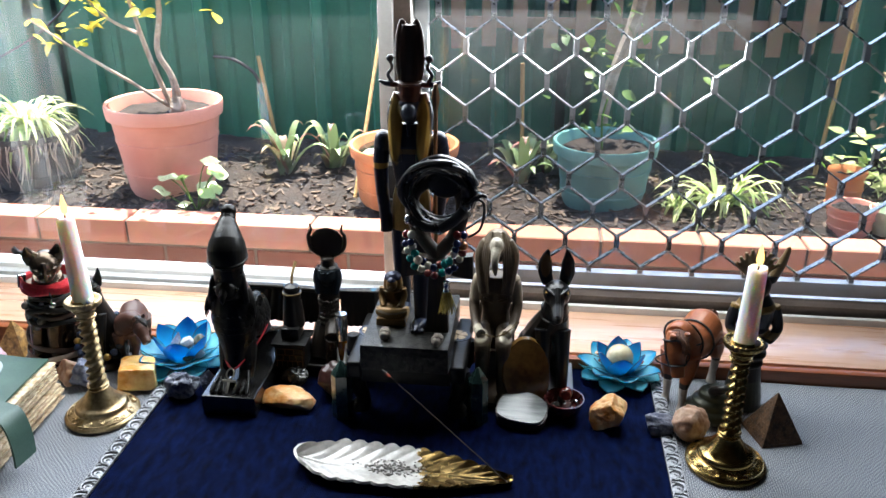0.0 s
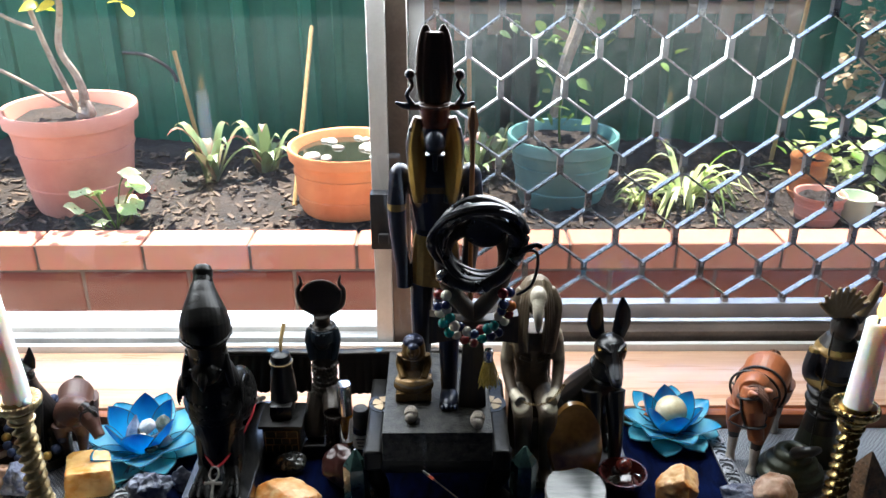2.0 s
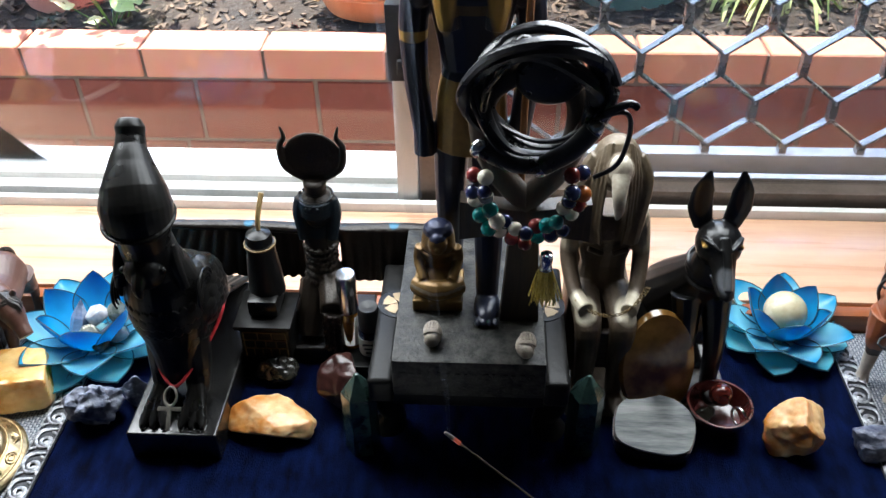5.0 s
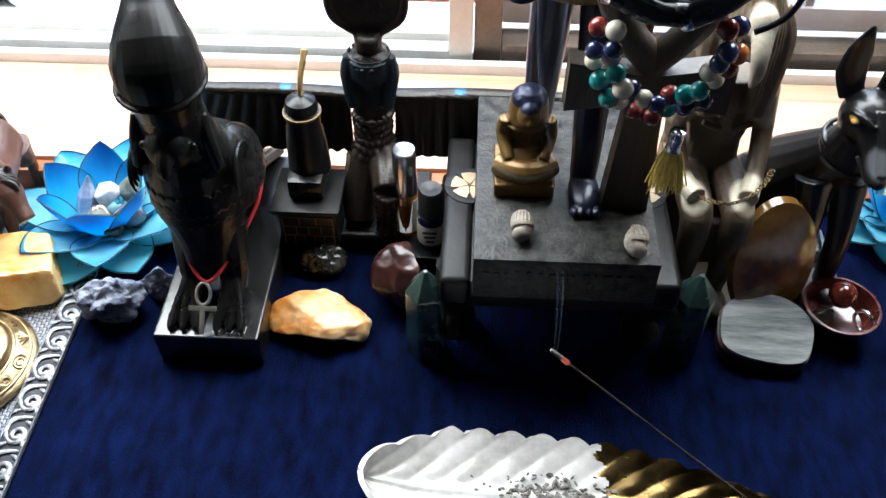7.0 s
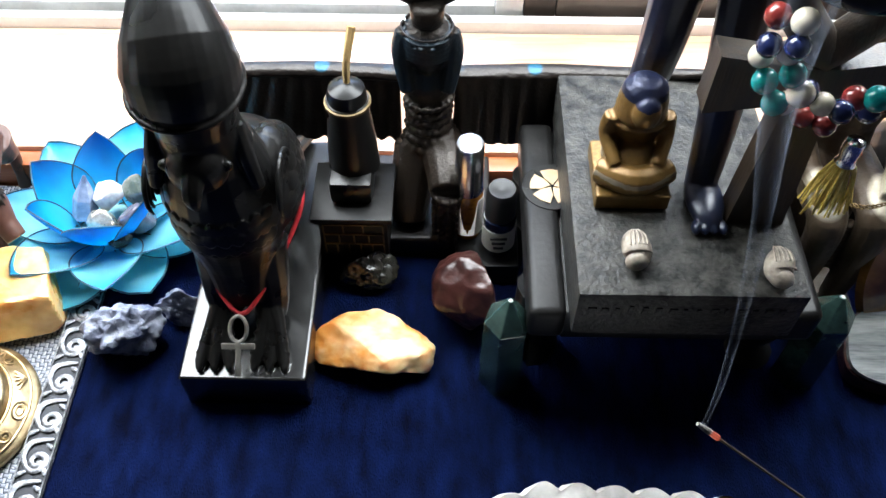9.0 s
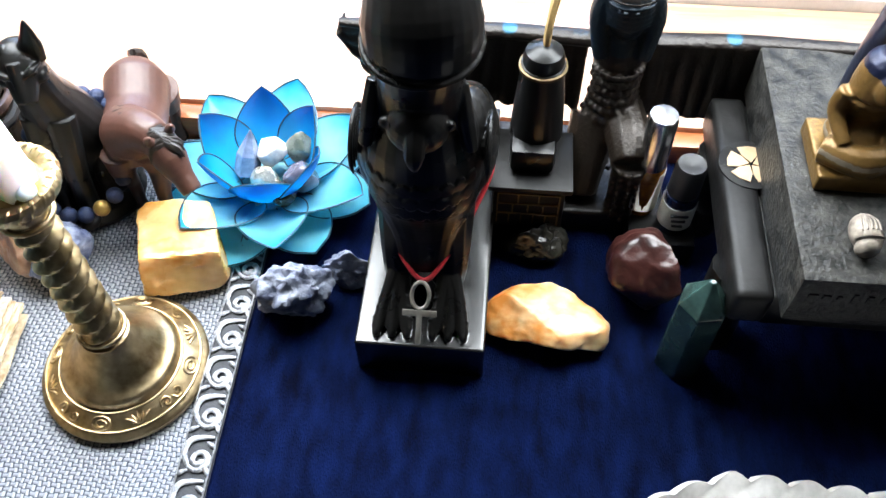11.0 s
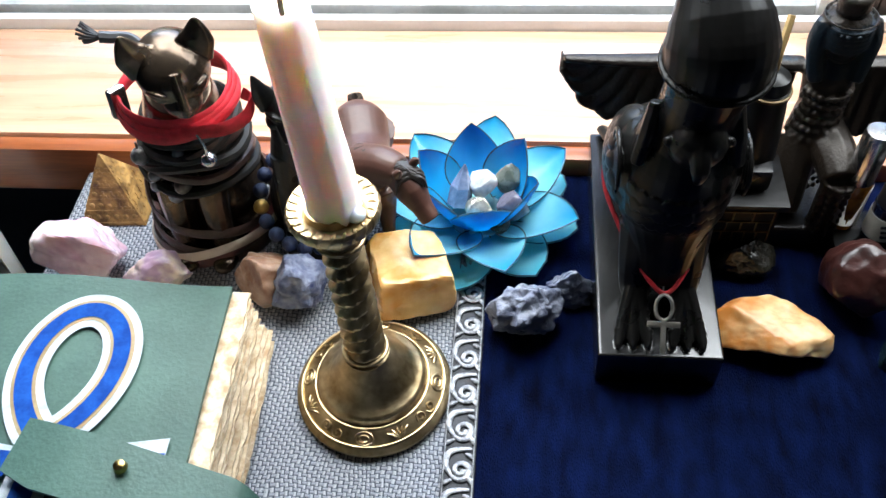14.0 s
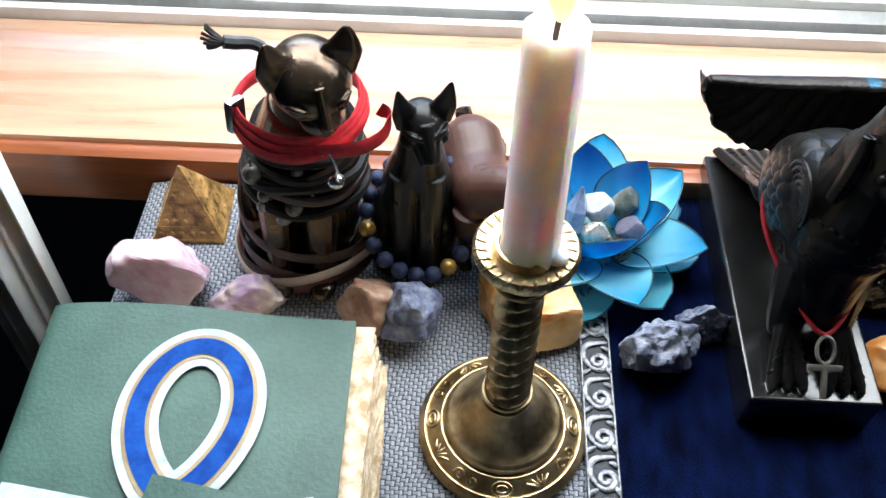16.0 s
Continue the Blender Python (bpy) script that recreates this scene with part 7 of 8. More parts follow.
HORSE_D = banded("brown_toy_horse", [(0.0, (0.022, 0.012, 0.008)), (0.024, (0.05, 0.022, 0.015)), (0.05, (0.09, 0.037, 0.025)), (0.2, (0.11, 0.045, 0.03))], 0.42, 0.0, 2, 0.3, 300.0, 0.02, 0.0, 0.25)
HORSE_C = banded("chestnut_toy_horse", [(0.0, (0.5, 0.44, 0.38)), (0.033, (0.02, 0.012, 0.01)), (0.040, (0.30, 0.085, 0.028)), (0.085, (0.36, 0.11, 0.04)), (0.2, (0.36, 0.11, 0.04))], 0.34, 0.0, 2, 0.2, 200.0, 0.006, 0.0, 0.25)
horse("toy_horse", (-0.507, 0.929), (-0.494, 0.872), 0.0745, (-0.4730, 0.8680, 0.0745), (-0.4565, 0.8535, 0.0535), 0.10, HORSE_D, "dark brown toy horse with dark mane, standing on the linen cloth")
horse("toy_horse", (0.212, 0.934), (0.169, 0.868), 0.1010, (0.1620, 0.852, 0.1030), (0.1670, 0.836, 0.0600), 0.06, HORSE_C, "chestnut toy horse with white socks and dark bridle", True, surf("brown_mane", (0.05, 0.02, 0.01), (0.13, 0.055, 0.03), 200, 0.5, 0, 0.5, 600))

# slim figure with a fan crown and coiled serpent base
bm = bmesh.new()
X, Y = 0.252, 0.886
lathe(bm, [(0.001, 0), (0.022, 0), (0.022, 0.012), (0.019, 0.03), (0.016, 0.055), (0.0155, 0.085), (0.02, 0.12), (0.021, 0.13), (0.012, 0.145), (0.001, 0.147)], (X, Y, 0), 24)
for s in (-1, 1):
    tube(bm, [(X + s * 0.02, Y, 0.13), (X + s * 0.026, Y - 0.005, 0.105), (X + s * 0.014, Y - 0.02, 0.095)], [0.007, 0.006, 0.005], 10)
for k in range(5):
    tube(bm, [(X + (0.015 + 0.003 * math.sin(k)) * math.cos(a), Y + 0.019 * math.sin(a), 0.06 + 0.011 * k) for a in (2 * math.pi * j / 12 for j in range(12))], 0.0028, 6, 2, closed=True)
ball(bm, (X, Y - 0.003, 0.155), (0.0125, 0.013, 0.0145))
for k in range(9):
    a = radians(-62 + 124 * k / 8)
    tube(bm, [(X - 0.008 + 0.004 * math.sin(a), Y - 0.006, 0.165), (X - 0.008 + 0.017 * math.sin(a), Y - 0.007, 0.168 + 0.018 * math.cos(a)), (X - 0.008 + 0.026 * math.sin(a), Y - 0.010, 0.17 + 0.031 * math.cos(a))], [0.002, 0.0028, 0.002], 6, 3)
tube(bm, [(X + 0.012, Y, 0.16), (X + 0.020, Y - 0.004, 0.185), (X + 0.024, Y - 0.006, 0.204)], [0.006, 0.005, 0.002], 8)
tube(bm, [(X - 0.016, Y - 0.02, 0.005), (X - 0.02, Y - 0.024, 0.1), (X - 0.018, Y - 0.02, 0.16)], 0.0013, 6, 3)
for k in range(3):
    q = 0.024 - 0.006 * k
    tube(bm, [(X - 0.038 + q * math.cos(a), Y - 0.032 + q * 0.9 * math.sin(a), 0.010 + 0.010 * k) for a in (2 * math.pi * j / 12 for j in range(12))], 0.0085 - 0.001 * k, 10, 3, closed=True)
tube(bm, [(X - 0.038, Y - 0.042, 0.035), (X - 0.045, Y - 0.05, 0.045), (X - 0.036, Y - 0.058, 0.052), (X - 0.024, Y - 0.052, 0.05)], [0.006, 0.0055, 0.0055, 0.003], 10)
SERP = banded("serpent_goddess_paint", [(0.0, (0.05, 0.055, 0.035)), (0.04, (0.02, 0.017, 0.014)), (0.098, (0.24, 0.15, 0.05)), (0.104, (0.02, 0.02, 0.026)), (0.128, (0.26, 0.16, 0.05)), (0.136, (0.02, 0.018, 0.016)), (0.168, (0.2, 0.13, 0.06))], 0.36, 0.35, 2, 0.6, 380.0, 0.003, 0.0, 0.25)
statue("fan_crowned_statue", bm, SERP, (X, Y, 0), "dark gold-banded figure with fan crown and coiled serpent at its foot", "statue", 0.0011, 2)


def pyramid(x, y, w, h, yaw, material, label):
    """A small cast pyramid with stepped relief on its sides."""
    bm = bmesh.new()
    m = pose(x, y, 0, 0, 0, yaw)
    v = [bm.verts.new(m @ Vector((sx * q, sy * q, z))) for q, z in ((w / 2, 0.0), (0.0006, h)) for sx, sy in ((-1, -1), (1, -1), (1, 1), (-1, 1))]
    for f in ((3, 2, 1, 0), (4, 5, 6, 7), (0, 1, 5, 4), (1, 2, 6, 5), (2, 3, 7, 6), (3, 0, 4, 7)):
        bm.faces.new([v[i] for i in f])
    ob = thing("pyramid", (x, y, 0), label, "pyramid")
    part("pyramid_body", bm, material, ob, smooth=False)
    rr = random.Random(int(x * 1000))
    tilt = math.degrees(math.atan2(h, w / 2))
    for side in range(4):
        ms = m @ pose(0, 0, 0, 0, 0, 90 * side) @ pose(0, -w / 2, 0, tilt, 0, 0)
        sl = math.hypot(h, w / 2)
        for k, num in ((0.08, 6), (0.24, 5), (0.4, 4), (0.56, 3), (0.72, 2)):
            for j in range(num):
                xx = (j - (num - 1) / 2) * w * (1 - k) / (num + 0.6)
                q = w * rr.uniform(0.04, 0.06)
                bm = bmesh.new()
                if rr.random() < 0.5:
                    ball(bm, ms @ Vector((xx, sl * (k + 0.05), 0.0001)), (q * 0.8, q * 0.8, 0.0008), tilt, 0, yaw + 90 * side, 10)
                else:
                    prism(bm, [(xx - q, sl * k), (xx + q, sl * k), (xx + q, sl * (k + 0.035)), (xx + q * 0.4, sl * (k + 0.04)), (xx + q * 0.4, sl * (k + 0.09)), (xx - q * 0.3, sl * (k + 0.09)), (xx - q * 0.3, sl * (k + 0.04)), (xx - q, sl * (k + 0.035))], 0.0008, ms)
                part("relief", bm, material, ob, smooth=False)
        for k in (0.03, 0.205, 0.365, 0.525, 0.685):
            bm = bmesh.new()
            prism(bm, [(-w * (1 - k) * 0.46, sl * k), (w * (1 - k) * 0.46, sl * k), (w * (1 - k) * 0.455, sl * (k + 0.022)), (-w * (1 - k) * 0.455, sl * (k + 0.022))], 0.0006, ms)
            part("relief_line", bm, material, ob, smooth=False)


PYR = surf("carved_ochre_resin", (0.12, 0.06, 0.014), (0.44, 0.25, 0.075), 120, 0.5, 0, 0.5, 350, spread=0.4)
PYR_D = surf("carved_brown_resin", (0.03, 0.016, 0.01), (0.13, 0.07, 0.035), 120, 0.45, 0, 0.5, 350, spread=0.4)
pyramid(-0.6675, 0.9085, 0.042, 0.043, 3, PYR, "small ochre carved pyramid on the linen cloth")
pyramid(0.274, 0.827, 0.048, 0.053, 16, PYR_D, "small dark brown carved pyramid on the linen cloth")

# ---- stones ----
QUARTZ_PINK = surf("rose_quartz", (0.62, 0.36, 0.45), (0.84, 0.66, 0.71), 40, 0.25, 0, 0.3, 200, sss=0.3, coat=0.2)
AMETH = surf("banded_amethyst", (0.45, 0.3, 0.42), (0.72, 0.62, 0.5), 60, 0.35, 0, 0.3, 200, sss=0.15, spread=0.3)
CARNEL = surf("brown_quartz", (0.3, 0.14, 0.08), (0.6, 0.42, 0.3), 50, 0.35, 0, 0.4, 200, sss=0.15)
SODAL = surf("blue_sodalite", (0.014, 0.026, 0.11), (0.3, 0.33, 0.42), 110, 0.5, 0, 1.0, 300, spread=0.6, depth=0.0016)
SODAL_G = surf("grey_blue_sodalite", (0.016, 0.023, 0.066), (0.27, 0.29, 0.35), 110, 0.45, 0, 1.0, 300, spread=0.6, depth=0.0016)
CALCITE = surf("honey_calcite", (0.56, 0.24, 0.04), (0.8, 0.56, 0.24), 30, 0.28, 0, 0.3, 160, sss=0.35, coat=0.2)
CALCITE_P = surf("pale_orange_calcite", (0.5, 0.19, 0.035), (0.7, 0.5, 0.27), 28, 0.35, 0, 0.4, 160, sss=0.35, spread=0.35)
JASPER = surf("red_jasper", (0.011, 0.0035, 0.003), (0.05, 0.015, 0.012), 60, 0.32, 0, 0.6, 220, coat=0.15, depth=0.001)
SMOKE = surf("dark_smoky_stone", (0.006, 0.0055, 0.004), (0.026, 0.024, 0.018), 60, 0.25, 0, 0.4, 200, coat=0.1)
GREENST = surf("dark_green_stone", (0.006, 0.014, 0.013), (0.035, 0.075, 0.065), 70, 0.22, 0, 0.15, 250, coat=0.4)
for c, s, sd, mt, lb, kw in (
    ((-0.6665, 0.853, 0), (0.031, 0.022, 0.023), 3, QUARTZ_PINK, "rough lump of pale pink rose quartz", {}),
    ((-0.620, 0.845, 0), (0.025, 0.015, 0.014), 7, AMETH, "rough banded purple and cream amethyst lump", {}),
    ((-0.5570, 0.841, 0), (0.020, 0.017, 0.021), 11, CARNEL, "rough brown and cream quartz lump", {}),
    ((-0.5335, 0.834, 0), (0.020, 0.017, 0.021), 13, SODAL, "rough blue and grey sodalite lump", {"rough": 0.16, "soft": 1}),
    ((-0.471, 0.846, 0), (0.034, 0.036, 0.024), 17, CALCITE, "honey-coloured calcite block under the lotus", {"cuts": 6, "lo": 0.62, "rough": 0.06, "block": True, "rz": 18}),
    ((-0.404, 0.822, 0), (0.020, 0.017, 0.021), 19, SODAL_G, "rough grey-blue sodalite lump on the velvet", {"rough": 0.26, "rz": 20, "cuts": 9, "soft": 1}),
    ((-0.380, 0.839, 0), (0.016, 0.010, 0.016), 23, SODAL_G, "small rough grey stone beside the sodalite", {"rough": 0.22, "soft": 1}),
    ((-0.283, 0.868, 0), (0.020, 0.014, 0.016), 29, SMOKE, "dark glossy smoky stone", {}),
    ((-0.2735, 0.817, 0), (0.033, 0.022, 0.0195), 31, CALCITE_P, "rough orange and cream calcite lump on the velvet", {"rough": 0.09, "cuts": 12, "lo": 0.45}),
    ((-0.2235, 0.842, 0), (0.021, 0.025, 0.027), 37, JASPER, "rough dark red jasper lump", {"cuts": 7, "lo": 0.42, "rz": 30, "soft": 2}),
    ((0.095, 0.815, 0), (0.024, 0.023, 0.024), 41, CALCITE_P, "pale orange calcite lump on the velvet", {"rz": 40}),
    ((0.150, 0.812, 0), (0.026, 0.013, 0.014), 43, SODAL_G, "flat grey-blue kyanite piece", {}),
    ((0.1815, 0.809, 0), (0.020, 0.018, 0.021), 47, CARNEL, "rounded pinkish quartz lump", {"cuts": 5, "lo": 0.8}),
):
    bm = bmesh.new()
    stone(bm, c, s, sd, **kw)
    single("stone", bm, mt, c, lb, "stone", angle=32)


def tower(x, y, r, h, yaw, lx=0.0, ly=0.0):
    """A six-sided polished point."""
    bm = bmesh.new()
    rings = []
    for q, z in ((r, 0), (r * 0.95, h * 0.78), (r * 0.12, h)):
        rings.append([bm.verts.new((x + lx * z + q * math.cos(a), y + ly * z + q * math.sin(a), z)) for a in (radians(yaw) + math.pi / 3 * k for k in range(6))])
    for a, b in zip(rings, rings[1:]):
        for k in range(6):
            bm.faces.new((a[k], a[(k + 1) % 6], b[(k + 1) % 6], b[k]))
    bm.faces.new(rings[0][::-1])
    bm.faces.new(rings[-1])
    bmesh.ops.bevel(bm, geom=bm.edges[:], offset=0.0004, segments=1, affect="EDGES")
    single("stone_tower", bm, GREENST, (x, y, 0), "polished dark green six-sided stone point", "stone tower", "stone points by the stand", smooth=False)


tower(-0.207, 0.806, 0.0125, 0.074, 10)
tower(-0.0535, 0.812, 0.0125, 0.072, 0)

# amber disc leaning on the seated figure, agate slab, bowl
disc = bmesh.new()
m = pose(-0.001, 0.850, 0.0455, 72, 0, 16)
lathe(disc, [(0.001, -0.004), (0.024, -0.004), (0.0285, 0.0), (0.027, 0.0045), (0.02, 0.006), (0.001, 0.007)], (0, 0, 0), 44)
bmesh.ops.transform(disc, matrix=m @ Matrix.Diagonal((1.0, 1.5, 1.0, 1.0)), verts=disc.verts)
single("stone_disc", disc, surf("amber_brown_stone", (0.085, 0.036, 0.007), (0.24, 0.12, 0.03), 30, 0.12, 0, 0.05, 120, coat=0.6), (-0.003, 0.862, 0.0), "oval polished amber-brown stone disc leaning upright", "stone disc")
ag = thing("agate_slab", (-0.002, 0.815, 0), "polished grey banded agate slab with a rough red-brown rind", "agate")
bm = bmesh.new()
out = [(0.0275 * (1 + 0.04 * math.sin(2 * a + 0.6) + 0.03 * math.sin(5 * a)) * math.copysign(abs(math.cos(a)) ** 0.75, math.cos(a)) * (1 - 0.14 * math.sin(a)), 0.0225 * math.copysign(abs(math.sin(a)) ** 0.75, math.sin(a))) for a in (2 * math.pi * k / 28 for k in range(28))]
prism(bm, [(x * 0.98, y * 0.98) for x, y in out], 0.003, pose(-0.003, 0.818, 0.0185, 16, 4, -8))
part("polished_face", bm, surf("grey_agate", (0.09, 0.10, 0.105), (0.3, 0.31, 0.30), 14, 0.16, 0, 0.02, 100, coat=0.0, stretch=(1, 9, 9), spec=0.35), ag, smooth=False)
bm = bmesh.new()
rows = []
for k, (q, z) in enumerate(((0.80, 0.0), (0.98, 0.007), (1.02, 0.0175))):
    mm = pose(-0.003, 0.818, z, 16 * k / 2, 4 * k / 2, -8)
    rows.append([bm.verts.new(mm @ Vector((x * q, y * q, 0.0006 if k == 2 else 0))) for x, y in out])
for a, b in zip(rows, rows[1:]):
    for k in range(28):
        bm.faces.new((a[k], a[(k + 1) % 28], b[(k + 1) % 28], b[k]))
bm.faces.new(rows[0][::-1])
bm.faces.new(rows[-1])
for v in bm.verts:
    v.co.z = max(v.co.z, 0.003)
part("rind", bm, JASPER, ag, "rough red-brown rind")
bowl = thing("stone_bowl", (0.044, 0.835, 0.003), "small dark red stone bowl holding a ring and polished stones", "bowl")
bm = bmesh.new()
lathe(bm, [(0.001, 0.003), (0.012, 0.003), (0.018, 0.009), (0.0225, 0.024), (0.0228, 0.026), (0.0212, 0.026), (0.016, 0.012), (0.001, 0.008)], (0.044, 0.833, 0), 36)
part("bowl_body", bm, surf("dark_red_glaze", (0.05, 0.01, 0.009), (0.13, 0.03, 0.025), 60, 0.2, coat=0.5), bowl)
bm = bmesh.new()
ball(bm, (0.046, 0.840, 0.027), 0.0085, seg=18)
single("polished_stone", bm, surf("dark_red_polished", (0.05, 0.006, 0.004), (0.13, 0.02, 0.012), 60, 0.08, coat=0.8), (0.046, 0.84, 0.02), "round polished dark red stone in the bowl", "stone")
bm = bmesh.new()
stone(bm, (0.036, 0.832, 0.012), (0.008, 0.007, 0.007), 51)
single("polished_stone", bm, SMOKE, (0.036, 0.832, 0.012), "small dark tumbled stone in the bowl", "stone")
bm = bmesh.new()
tube(bm, [(0.056 + 0.0035 * math.cos(a), 0.825 - 0.005 * math.cos(a), 0.021 + 0.0075 * math.sin(a)) for a in (2 * math.pi * j / 14 for j in range(14))], 0.0011, 8, 3, closed=True)
single("ring", bm, SILVER, (0.056, 0.825, 0.013), "plain silver ring standing in the bowl", "ring")


# ---- lotus holders ----
def petal_mesh(L, W, low, high, r0, z0, point, n=14):
    """A pointed petal along +x, cupped, curving from the angle low to high, with its wire rim."""
    rows, x, z = [], r0, z0
    peak = (0.62 / (0.62 + point)) ** 0.62 * (point / (0.62 + point)) ** point
    for k in range(n + 1):
        t = k / n
        ang = radians(low + (high - low) * t)
        w = W * (0.16 * (1 - t) ** 2 + (t ** 0.62 * (1 - t) ** point) / peak)
        nx, nz = -math.sin(ang), math.cos(ang)
        cup = 0.34 * w
        rows.append([Vector((x + nx * a * a * cup, a * w, z + nz * a * a * cup)) for a in (-1, -0.66, -0.33, 0, 0.33, 0.66, 1)])
        x, z = x + L / n * math.cos(ang), z + L / n * math.sin(ang)
    bm = bmesh.new()
    g = [[bm.verts.new(q) for q in row] for row in rows]
    for i in range(n):
        for j in range(6):
            bm.faces.new((g[i][j], g[i + 1][j], g[i + 1][j + 1], g[i][j + 1]))
    bmesh.ops.remove_doubles(bm, verts=bm.verts, dist=1e-6)
    bm.normal_update()
    bmesh.ops.solidify(bm, geom=bm.faces[:], thickness=0.0006)
    wb = bmesh.new()
    tube(wb, [row[0] for row in rows] + [row[-1] for row in rows[-2::-1]], 0.00045, 5, 1)
    return bm, wb


def lotus(x, y, yaw, scale, label):
    t = thing("lotus_holder", (x, y, 0.0), label, "lotus holder", "lotus holders")
    tiers = ((8, 0.0450, 0.0170, -2, 14, 0.011, 0.0055, 0.52, PETAL_LOW, -101), (7, 0.0510, 0.0172, 17, 36, 0.011, 0.0065, 0.78, PETAL_OUT, -20), (6, 0.0420, 0.0156, 50, 76, 0.0135, 0.0085, 0.84, PETAL_IN, -80))
    for num, L, W, low, high, r0, z0, point, mat, off in tiers:
        pm, wm = petal_mesh(L * scale, W * scale, low, high, r0 * scale, z0, point)
        pet = None
        for k in range(num):
            rot = pose(0, 0, 0, 0, 1.6 * math.sin(2.3 * k + num), yaw + off + 360 * k / num + 2.0 * math.sin(1.7 * k))
            if pet is None:
                bmesh.ops.translate(pm, verts=pm.verts, vec=(x, y, 0))
                bmesh.ops.translate(wm, verts=wm.verts, vec=(x, y, 0))
                pet = ob = part("petal", pm, mat, t, angle=70)
                wir = wo = part("wire_rim", wm, PETAL_WIRE, ob)
            else:
                ob, wo = new("petal", pet.data), new("wire_rim", wir.data)
                ob.parent = t
                wo.parent = ob
            ob.matrix_basis = rot
    bm = bmesh.new()
    lathe(bm, [(0.001, 0.001), (0.018 * scale, 0.001), (0.021 * scale, 0.005), (0.018 * scale, 0.010), (0.001, 0.0095)], (x, y, 0), 28)
    part("cup", bm, PETAL_LOW, t)


lotus(-0.4345, 0.899, 0, 1.10, "blue dyed shell lotus holder filled with small crystals")
lotus(0.113, 0.927, -7, 0.92, "blue dyed shell lotus holder with a cream ball")
bm = bmesh.new()
ball(bm, (0.113, 0.927, 0.029), 0.0165, seg=28)
single("onyx_ball", bm, surf("cream_onyx", (0.34, 0.3, 0.18), (0.52, 0.48, 0.34), 60, 0.25, 0, 0.05, 200, sss=0.3), (0.113, 0.927, 0.012), "cream polished onyx ball sitting in the blue lotus", "ball")
for c, s, sd, mt, lb in (((-0.433, 0.908, 0.017), (0.011, 0.010, 0.011), 61, surf("white_quartz", (0.22, 0.24, 0.26), (0.5, 0.5, 0.5), 80, 0.35, sss=0.2), "white rough quartz pebble in the lotus"), ((-0.415, 0.912, 0.017), (0.010, 0.009, 0.011), 62, surf("olive_stone", (0.09, 0.11, 0.09), (0.24, 0.26, 0.22), 90, 0.3), "pale green-grey tumbled stone in the lotus"), ((-0.414, 0.895, 0.015), (0.012, 0.010, 0.011), 63, surf("grey_violet_stone", (0.06, 0.055, 0.08), (0.15, 0.145, 0.19), 70, 0.2, coat=0.4), "grey-violet tumbled stone in the lotus"), ((-0.432, 0.892, 0.014), (0.010, 0.010, 0.008), 64, surf("pyrite", (0.2, 0.19, 0.16), (0.55, 0.53, 0.46), 200, 0.3, 0.8, 0.9, 700), "glittering pyrite nugget in the lotus"), ((-0.423, 0.882, 0.014), (0.009, 0.008, 0.007), 65, SMOKE, "small dark tumbled stone in the lotus")):
    bm = bmesh.new()
    stone(bm, c, s, sd, 10, 0.05, 4, soft=1)
    single("crystal", bm, mt, c, lb, "crystal", "crystals in the lotus", angle=25)
bm = bmesh.new()
m = pose(-0.446, 0.899, 0.016, 0, 25, 70)
rings = [[bm.verts.new(m @ Vector((q * math.cos(a), q * math.sin(a), z))) for a in (math.pi / 3 * k for k in range(6))] for q, z in ((0.0075, 0), (0.0068, 0.012), (0.0008, 0.026))]
for a, b in zip(rings, rings[1:]):
    for k in range(6):
        bm.faces.new((a[k], a[(k + 1) % 6], b[(k + 1) % 6], b[k]))
bm.faces.new(rings[0][::-1])
bm.faces.new(rings[-1])
single("crystal", bm, surf("blue_grey_crystal", (0.08, 0.11, 0.18), (0.24, 0.29, 0.4), 60, 0.15, coat=0.4), (-0.446, 0.899, 0.016), "six-sided blue-grey crystal point in the lotus", "crystal", "crystals in the lotus", smooth=False)


